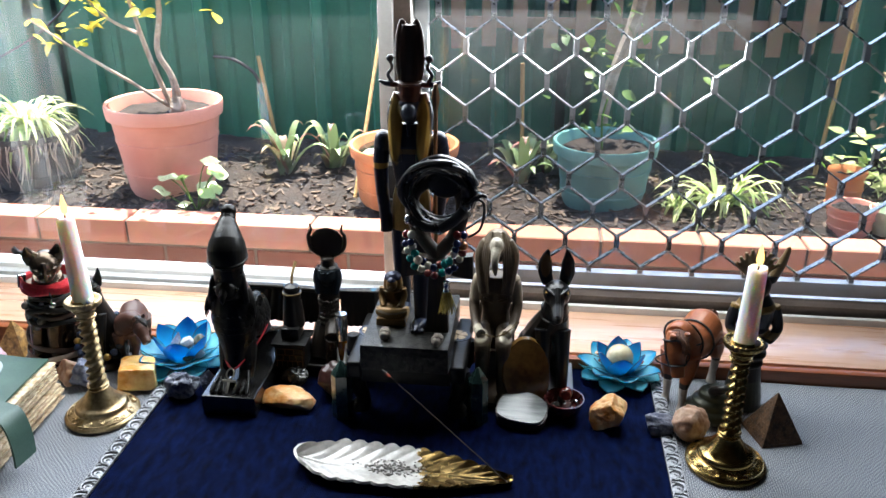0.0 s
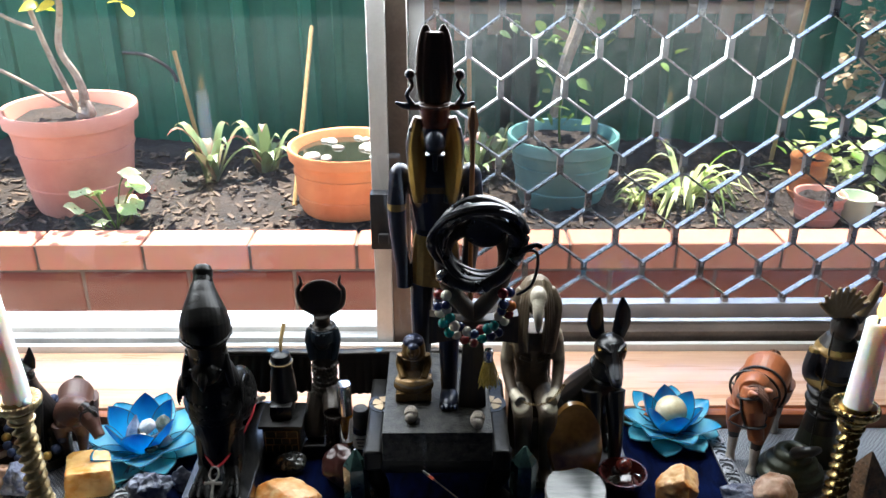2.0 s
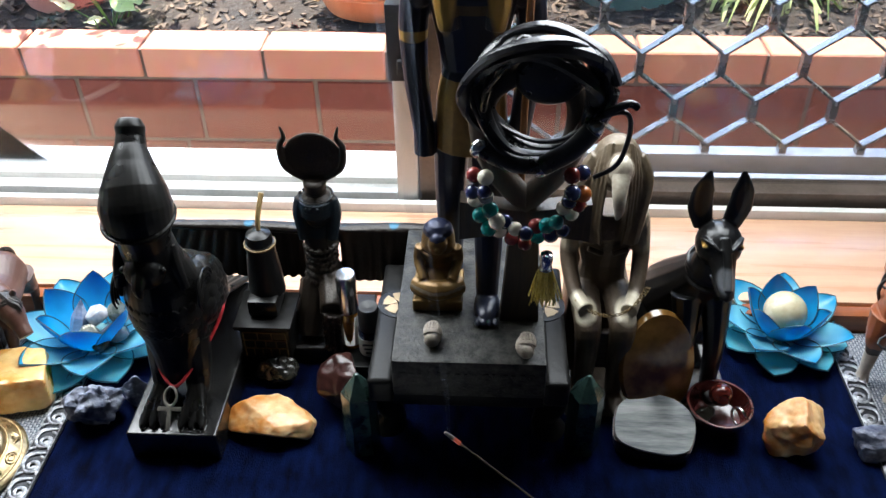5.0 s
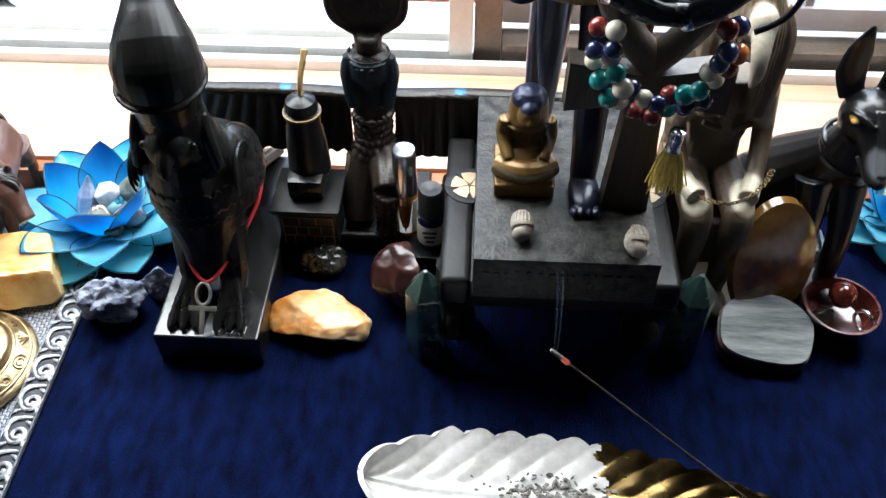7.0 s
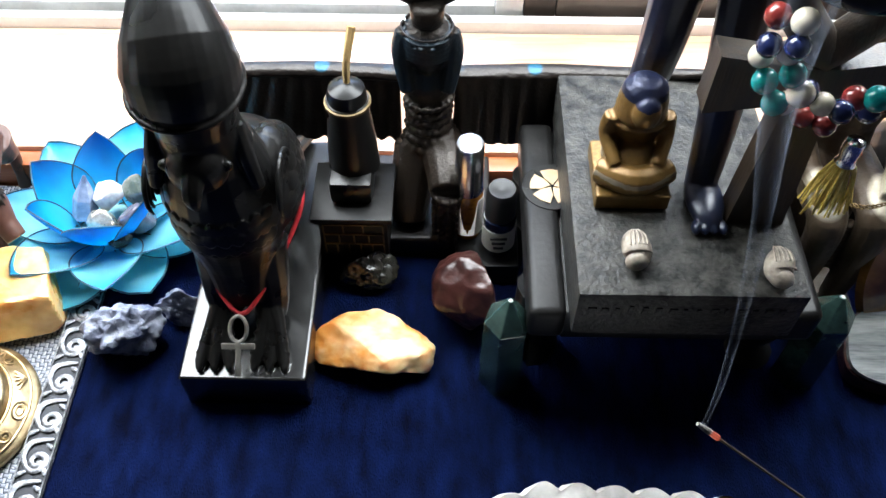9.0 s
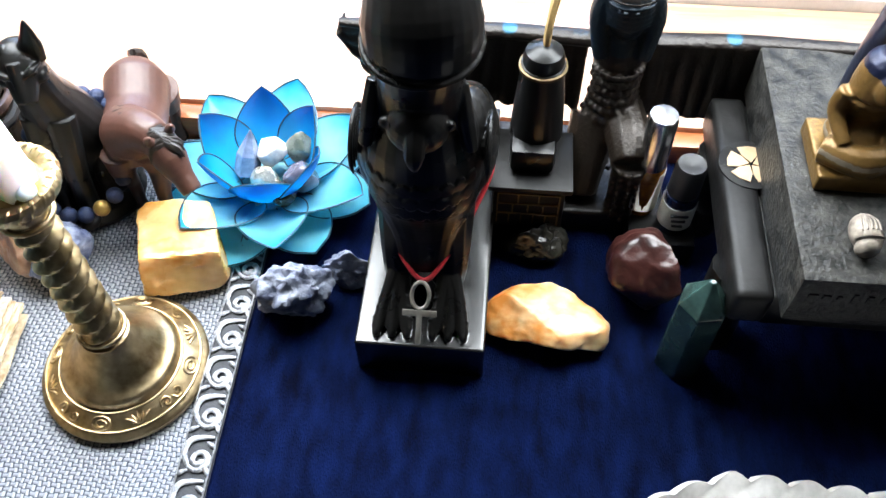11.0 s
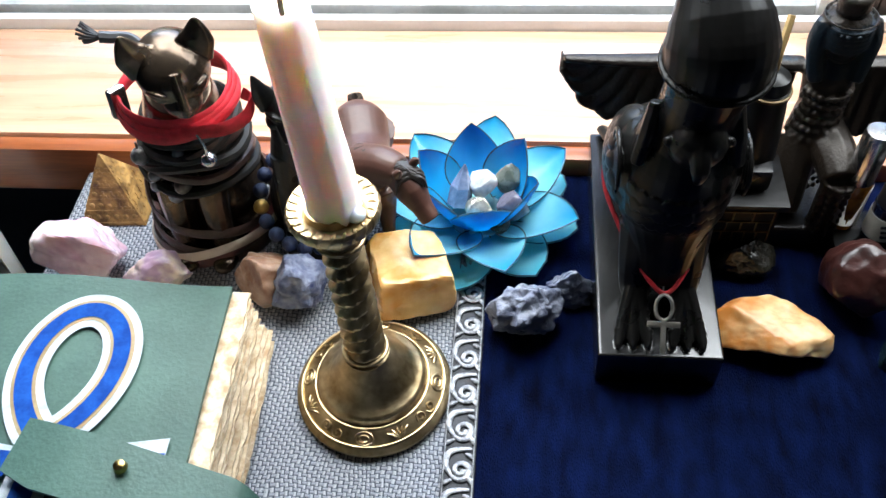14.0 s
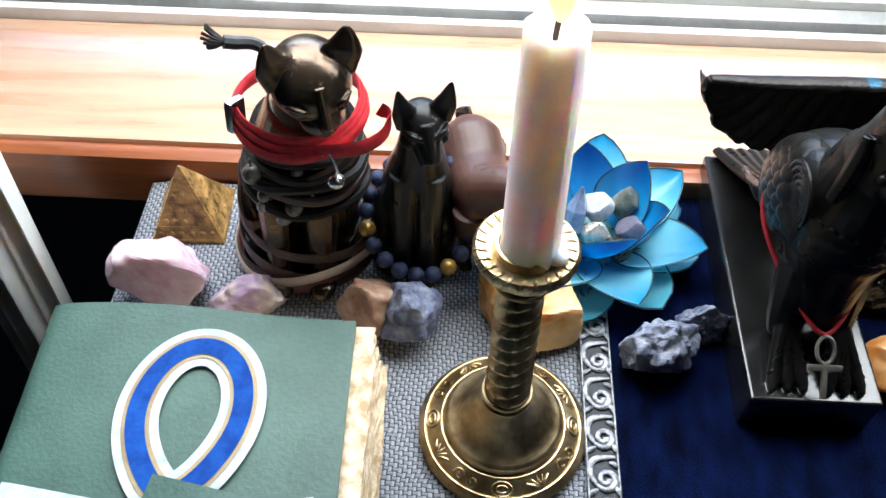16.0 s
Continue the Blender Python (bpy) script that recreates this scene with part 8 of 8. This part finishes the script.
# ---- candlesticks and candles ----
def candlestick(x, y, mat, label):
    t = thing("candlestick", (x, y, 0), label, "candlestick", "brass candlesticks")
    bm = bmesh.new()
    lathe(bm, [(0.001, 0.0), (0.0395, 0.0), (0.041, 0.0015), (0.0412, 0.004), (0.0398, 0.0058), (0.0385, 0.0062), (0.0380, 0.0068), (0.0305, 0.0112), (0.0295, 0.0110), (0.0288, 0.0114), (0.0284, 0.0150), (0.0276, 0.0164), (0.0262, 0.0172), (0.0240, 0.0180), (0.021, 0.0208), (0.0165, 0.0275), (0.0125, 0.033), (0.0112, 0.036), (0.0118, 0.038), (0.0095, 0.0395), (0.001, 0.04)], (x, y, 0), 72)
    foot = part("foot", bm, mat, t)
    for k in range(12):
        a = 2 * math.pi * k / 12
        m = pose(x, y, 0, 0, 0, math.degrees(a)) @ pose(0.0344, 0, 0.0092, 0, 30, 0)
        bm = bmesh.new()
        if k % 3 == 0:
            tube(bm, [m @ Vector((0.0034 * math.cos(b), 0.0046 * math.sin(b), 0)) for b in (2 * math.pi * j / 12 for j in range(12))], 0.00065, 6, 2, closed=True)
            tube(bm, [m @ Vector((0.0016 * math.cos(b), 0.0024 * math.sin(b), 0)) for b in (2 * math.pi * j / 12 for j in range(12))], 0.00055, 6, 2, closed=True)
        elif k % 3 == 1:
            for d in (-1.0, -0.5, 0.0, 0.5, 1.0):
                tube(bm, [m @ Vector((0.0034, 0, 0)), m @ Vector((0.0003, 0.003 * d, 0.0004)), m @ Vector((-0.0032 + 0.0014 * abs(d), 0.0058 * d, 0))], [0.0005, 0.0009, 0.0004], 6, 3)
        else:
            for d in (-1, 1):
                tube(bm, [m @ Vector((q * math.cos(b) * d, 0.0036 * d + q * math.sin(b), 0)) for q, b in zip(np.linspace(0.0032, 0.0007, 9), np.linspace(-1.6, 6.0, 9))], [0.0004, 0.0006, 0.0007, 0.0007, 0.0007, 0.0007, 0.0006, 0.0006, 0.0008], 6, 3)
        part("relief", bm, mat, foot)
    for q, z in ((0.0380, 0.0072), (0.0300, 0.0116)):
        bm = bmesh.new()
        tube(bm, [(x + q * math.cos(a), y + q * math.sin(a), z) for a in (2 * math.pi * j / 28 for j in range(28))], 0.0006, 6, 2, closed=True)
        part("ring_moulding", bm, mat, foot)
    bm = bmesh.new()
    prof = [(0.0094 - 0.0012 * k / 60, 0.0385 + 0.0925 * k / 60) for k in range(61)]
    lathe(bm, prof, (x, y, 0), 36, lambda a, z: 0.0019 * math.cos(2 * a - z * 2 * math.pi / 0.0095) - 0.0006)
    part("twisted_stem", bm, mat, t)
    bm = bmesh.new()
    lathe(bm, [(0.001, 0.128), (0.0092, 0.129), (0.0095, 0.131), (0.0082, 0.134), (0.0105, 0.138), (0.0165, 0.1405), (0.0192, 0.143), (0.0196, 0.1462), (0.0185, 0.148), (0.0165, 0.1478), (0.0125, 0.1462), (0.0115, 0.149), (0.0105, 0.1492), (0.010, 0.146), (0.001, 0.145)], (x, y, 0), 72, lambda a, z: 0.00015 * math.cos(22 * a) if z > 0.1395 and z < 0.1470 else 0.0)
    pan = part("drip_pan", bm, mat, t)
    for k in range(24):
        a = 2 * math.pi * k / 24
        bm = bmesh.new()
        tube(bm, [(x + q * math.cos(a + d), y + q * math.sin(a + d), z) for q, d, z in ((0.0155, 0.0, 0.1405), (0.0180, 0.06, 0.1430), (0.0186, 0.12, 0.1458), (0.0172, 0.18, 0.1474), (0.0145, 0.22, 0.1466))], [0.0006, 0.0012, 0.0014, 0.0013, 0.0005], 8, 3)
        part("gadroon", bm, mat, pan)
    for q, z in ((0.0102, 0.1275), (0.0112, 0.1355), (0.0108, 0.0415)):
        bm = bmesh.new()
        tube(bm, [(x + q * math.cos(a), y + q * math.sin(a), z) for a in (2 * math.pi * j / 20 for j in range(20))], 0.0012, 8, 2, closed=True)
        part("ring_moulding", bm, mat, t)
    return t


def candle(x, y, z0, z1, r, lean, label, drips):
    t = thing("candle", (x, y, z0), label, "candle", "lit candles")
    bm = bmesh.new()
    dx, dy = lean
    n = 26
    rings = []
    for k in range(n + 1):
        f = k / n
        z = z0 + (z1 - z0) * f
        q = r * (1.12 - 0.2 * f)
        rings.append([bm.verts.new((x + dx * f + (q + drips(a, f)) * math.cos(a), y + dy * f + (q + drips(a, f)) * math.sin(a), z + (0.0012 * math.sin(a * 2 + 1) if k == n else 0))) for a in (2 * math.pi * j / 32 for j in range(32))])
    for q, dz in ((0.86, 0.0012), (0.72, -0.001), (0.3, -0.0035)):
        rings.append([bm.verts.new((x + dx + q * r * 0.92 * math.cos(a), y + dy + q * r * 0.92 * math.sin(a), z1 + dz)) for a in (2 * math.pi * j / 32 for j in range(32))])
    for a, b in zip(rings, rings[1:]):
        for k in range(32):
            bm.faces.new((a[k], a[(k + 1) % 32], b[(k + 1) % 32], b[k]))
    bm.faces.new(rings[0][::-1])
    bm.faces.new(rings[-1])
    ball(bm, (x + r * 1.0, y - r * 0.5, z0 + 0.002), (0.004, 0.004, 0.0035), seg=12)
    part("wax", bm, WAX, t, angle=70)
    bm = bmesh.new()
    tube(bm, [(x + dx, y + dy, z1 - 0.004), (x + dx + 0.0003, y + dy, z1 + 0.002), (x + dx + 0.0013, y + dy, z1 + 0.006)], 0.0009, 6, 3)
    part("wick", bm, WICK, t, "burnt wick")
    bm = bmesh.new()
    lathe(bm, [(0.0004, 0.0), (0.0028, 0.003), (0.0036, 0.007), (0.0030, 0.012), (0.0016, 0.018), (0.0002, 0.023)], (x + dx + 0.0006, y + dy, z1 + 0.002), 18)
    part("flame", bm, FLAME, t, "small yellow flame").visible_shadow = True


candlestick(-0.4835, 0.779, OLD_BRASS, "worn brass candlestick with twisted stem and embossed foot")
candlestick(0.212, 0.766, BRASS, "polished brass candlestick with twisted stem and embossed foot")
groove = lambda a, f: -0.0011 * math.exp(-((a - 4.9 - 0.25 * math.sin(4 * f)) / 0.10) ** 2) + 0.0009 * math.exp(-((a - 0.2 - 0.2 * math.sin(5 * f)) / 0.16) ** 2) * (0.5 + 0.5 * math.sin(9 * f)) + 0.0006 * math.exp(-((a - 5.3) / 0.12) ** 2)
candle(-0.4825, 0.7785, 0.1465, 0.2450, 0.0097, (-0.0015, -0.003), "white candle, lit, with a wax run down one side", groove)
candle(0.2135, 0.766, 0.1465, 0.226, 0.0097, (0.0015, 0.001), "white candle, lit, in the bright brass candlestick", lambda a, f: 0.0004 * math.sin(3 * a) * (1 - f))

# ---- feather dish with incense ----
dish = thing("feather_dish", (-0.125, 0.705, 0.002), "white ceramic feather-shaped dish with a gold half", "incense dish")
P0, P1 = Vector((-0.235, 0.7125, 0.0)), Vector((-0.010, 0.7030, 0.0))
AX = (P1 - P0)
LEN = AX.length
AX.normalize()
SD = Vector((-AX.y, AX.x, 0))


def feather_at(u, v):
    e = 2 * v - 1
    w = 0.0318 * min(1.0, (u / 0.20) ** 0.5 if u < 0.20 else 1.0) * (1 - max(0.0, (u - 0.45) / 0.55) ** 2.0 * 0.93)
    ph = u * 13 - 2.0 * abs(e)
    scal = 1 + 0.13 * abs(e) ** 3 * (abs(math.sin(math.pi * ph)) - 0.5)
    ridge = 0.0012 * abs(math.sin(math.pi * ph)) * min(1, abs(e) * 3) * min(1, (1 - u) * 8)
    z = 0.0055 + 0.0095 * abs(e) ** 2.2 * (1 - 0.5 * u) + 0.006 * max(0.0, 0.12 - u) / 0.12 + ridge + 0.010 * max(0, u - 0.9) + 0.0018 * math.exp(-(e / 0.07) ** 2)
    q = P0 + AX * (LEN * u) + SD * (w * e * scal )
    return Vector((q.x, q.y, z))


bm = bmesh.new()
fs = sheet(bm, feather_at, 160, 44, 0.0)
for f in fs:
    c = f.calc_center_median()
    uu = (c - P0).dot(AX) / LEN
    ee = (c - P0).dot(SD)
    f.material_index = 1 if uu > 0.60 - 1.2 * abs(ee + 0.012) + 0.012 * math.sin(ee * 700) else 0
bm.normal_update()
bmesh.ops.solidify(bm, geom=bm.faces[:], thickness=0.0028)
part("dish_body", bm, [CERAMIC, GOLD_LUSTRE], dish, angle=75)
bm = bmesh.new()
r = random.Random(33)
for _ in range(240):
    u, v = r.gauss(0.45, 0.07), r.gauss(0.52, 0.09)
    if not (0.25 < u < 0.65 and 0.3 < v < 0.75):
        continue
    q = feather_at(u, v)
    s = r.uniform(0.0004, 0.0013)
    ball(bm, (q.x, q.y, q.z + s * 0.5), (s * r.uniform(1, 2.6), s, s * 0.7), 0, 0, r.uniform(0, 180), 6)
single("incense_ash", bm, ASH, (-0.13, 0.7, 0.006), "crumbs of grey incense ash in the dish", "ash", kind="stuff")
stick = thing("incense_stick", (-0.015, 0.692, 0.012), "thin burning incense stick slanting up from the dish", "incense stick")
bm = bmesh.new()
tube(bm, [(-0.136, 0.7245, 0.1075), (-0.075, 0.708, 0.0605), (-0.014, 0.6925, 0.0125)], 0.0006, 6, 2)
part("stick", bm, surf("incense_brown", (0.012, 0.008, 0.006), (0.05, 0.034, 0.024), 200, 0.9), stick)
bm = bmesh.new()
tube(bm, [(-0.1395, 0.7254, 0.1102), (-0.136, 0.7245, 0.1075)], [0.0011, 0.0013], 8, 1)
part("ember", bm, EMBER, stick, "glowing tip")
bm = bmesh.new()
tube(bm, [(-0.1445, 0.7268, 0.114), (-0.1395, 0.7254, 0.1102)], [0.0008, 0.0013], 8, 1)
part("ash_tip", bm, ASH, stick)

# ---- handmade book ----
GREEN = surf("green_leather", (0.03, 0.075, 0.057), (0.055, 0.115, 0.09), 25, 0.55, 0, 0.45, 500, vary=0.08)
PAGES = surf("deckled_paper", (0.4, 0.27, 0.15), (0.74, 0.62, 0.44), 120, 0.9, 0, 0.6, 400, stretch=(1, 1, 6), spread=0.4)
book = thing("book", (-0.62, 0.70, 0), "thick handmade green leather book with torn pages and painted ankh", "book")
bm = bmesh.new()


def cover_at(u, v):
    x, y = -0.703 + 0.148 * u, 0.575 + 0.231 * v
    z = 0.0545 - 0.004 * math.exp(-(u / 0.06)) + 0.0012 * noise.noise(Vector((x * 14, y * 14, 0)))
    if u < 0.04:
        z -= 0.006 * (1 - u / 0.04) ** 2
    return Vector((x + 0.010 * (1 - v) * 0.6, y + 0.002 * math.sin(u * 5), z))


sheet(bm, cover_at, 40, 40, 0.0025)
part("front_cover", bm, GREEN, book, angle=75)
bm = bmesh.new()
box(bm, (-0.697, 0.575, 0.0005), (-0.548, 0.806, 0.0035), 0.001)
part("back_cover", bm, GREEN, book)
bm = bmesh.new()
tube(bm, [(-0.684, 0.577, 0.024), (-0.687, 0.69, 0.024), (-0.6905, 0.805, 0.024)], 0.0235, 16, 4, 0.35, (1, 0, 0))
part("spine", bm, GREEN, book)
r = random.Random(77)
for k in range(26):
    z = 0.0045 + 0.00182 * k
    bm = bmesh.new()
    ph, out = r.uniform(0, 6), r.uniform(0.004, 0.016) * (1 - 0.35 * k / 25)

    def leafy_block(u, v):
        x = -0.680 + 0.124 * u + (0.006 * (1 - v)) + (out + 0.0014 * noise.noise(Vector((v * 34, k * 3.3, 0))) + 0.0010 * noise.noise(Vector((v * 120, k, 2)))) * (u > 0.5)
        y = 0.580 + 0.222 * v + 0.0035 * noise.noise(Vector((u * 30, k * 2.1, 4))) * (1 if v > 0.5 else 0)
        return Vector((x, y, z + 0.0008 * noise.noise(Vector((u * 4, v * 12, k)))))

    sheet(bm, leafy_block, 2, 60, 0.0016)
    part("page_section", bm, PAGES, book, smooth=False)


def painted(name, fn, n, width, material, z, lab):
    """A flat painted band following fn(t), t from 0 to 1, on the cover."""
    bm = bmesh.new()
    lo, hi = [], []
    for k in range(n + 1):
        t = k / n
        a, b = Vector(fn(t)), Vector(fn(min(1, t + 0.004)))
        if t >= 0.996:
            a0 = Vector(fn(t - 0.004))
            d = a - a0
        else:
            d = b - a
        d.normalize()
        s = Vector((-d.y, d.x))
        w = width(t)
        for lst, sg in ((lo, -1), (hi, 1)):
            q = a + s * sg * w
            u = (q.x + 0.703 - 0.006 * (1 - (q.y - 0.575) / 0.231)) / 0.148
            lst.append(bm.verts.new((q.x, q.y, 0.0545 + 0.0012 * noise.noise(Vector((q.x * 14, q.y * 14, 0))) + z - 0.004 * math.exp(-(u / 0.06)))))
    for i in range(n):
        bm.faces.new((lo[i], lo[i + 1], hi[i + 1], hi[i]))
    part(name, bm, material, book, lab, angle=80)


def ankh_loop(t):
    a = -math.pi / 2 + 0.10 + (2 * math.pi - 0.20) * t
    q = 1 - 0.30 * max(0.0, -math.sin(a)) ** 2
    return (-0.6205 + 0.0225 * math.cos(a) * q, 0.7535 + 0.031 * math.sin(a) * (1.0 if math.sin(a) > 0 else 1.25))


PW = surf("white_paint", (0.34, 0.39, 0.41), (0.55, 0.59, 0.61), 90, 0.75, 0, 0.4, 400, spec=0.2)
PB = surf("blue_paint", (0.004, 0.036, 0.2), (0.010, 0.075, 0.32), 90, 0.8, 0, 0.4, 400, spec=0.12)
PT = surf("tan_gold_paint", (0.24, 0.17, 0.08), (0.36, 0.27, 0.14), 60, 0.5)
painted("painted_band", ankh_loop, 70, lambda t: 0.0098, PW, 0.0020, "white painted loop")
painted("painted_band", ankh_loop, 70, lambda t: 0.0060, PT, 0.0024, "tan painted line")
painted("painted_band", ankh_loop, 70, lambda t: 0.0042, PB, 0.0028, "blue painted band")
for x0, x1, sg in ((-0.690, -0.632, 1), (-0.606, -0.562, -1)):
    painted("painted_band", lambda t: (x0 + (x1 - x0) * t, 0.7035), 10, lambda t: (0.006 + 0.008 * (t if sg < 0 else 1 - t)), PW, 0.0020, "white painted arm")
    painted("painted_band", lambda t: (x0 + (x1 - x0) * t, 0.7010), 10, lambda t: 0.006 + 0.003 * (t if sg < 0 else 1 - t), PB, 0.0026, "blue painted arm")
painted("painted_band", lambda t: (-0.6205, 0.70 - 0.11 * t), 10, lambda t: 0.010 + 0.006 * t, PW, 0.0021, "white painted stem")
painted("painted_band", lambda t: (-0.6205, 0.70 - 0.11 * t), 10, lambda t: 0.005 + 0.003 * t, PB, 0.0027, "blue painted stem")
bm = bmesh.new()


def strap_at(u, v):
    x = -0.626 + 0.098 * min(u, 0.72) / 0.72
    z = 0.0615 + 0.003 * math.sin(u * 6)
    if u > 0.72:
        a = (u - 0.72) / 0.28
        x = -0.528 + 0.014 * math.sin(a * math.pi * 0.5)
        z -= 0.046 * a * a + 0.004 * a
    y = 0.7205 - 0.030 * u - 0.030 * v * (1 - 0.15 * max(0, (0.12 - u)) / 0.12)
    return Vector((x - 0.004 * v, y, z))


sheet(bm, strap_at, 40, 6, 0.0024)
strap = part("strap", bm, GREEN, book, "green leather closing strap", angle=70)
bm = bmesh.new()
lathe(bm, [(0.001, 0), (0.003, 0.0), (0.0018, 0.002), (0.0032, 0.0045), (0.0025, 0.007), (0.001, 0.0075)], (-0.5745, 0.6975, 0.0635), 16)
part("stud", bm, BRASS, strap, "brass stud")
for j in range(3):
    bm = bmesh.new()
    for k in range(4):
        x = -0.613 + 0.0125 * j + 0.002 * (k % 2)
        tube(bm, [(x, 0.7145 - 0.002 * j - 0.0035 * k, 0.0640), (x + 0.004, 0.7155 - 0.002 * j - 0.0035 * k, 0.0642), (x + 0.0065, 0.7135 - 0.002 * j - 0.0035 * k, 0.0642)], 0.0004, 4, 3)
    part("gold_mark", bm, GOLD, strap, "faint gold mark")

bm = bmesh.new()
tube(bm, [(-0.1425, 0.7262, 0.114), (-0.1432, 0.7275, 0.14), (-0.1465, 0.731, 0.18), (-0.1515, 0.735, 0.22), (-0.158, 0.739, 0.26), (-0.160, 0.742, 0.31), (-0.166, 0.745, 0.37)], [0.0008, 0.0012, 0.0017, 0.0026, 0.0042, 0.0060, 0.0085], 10, 6)
smoke = single("smoke_wisp", bm, SMOKE_WISP, (-0.1425, 0.7262, 0.114), "thin bluish wisp of smoke rising from the incense stick", "smoke")
smoke.visible_shadow = False
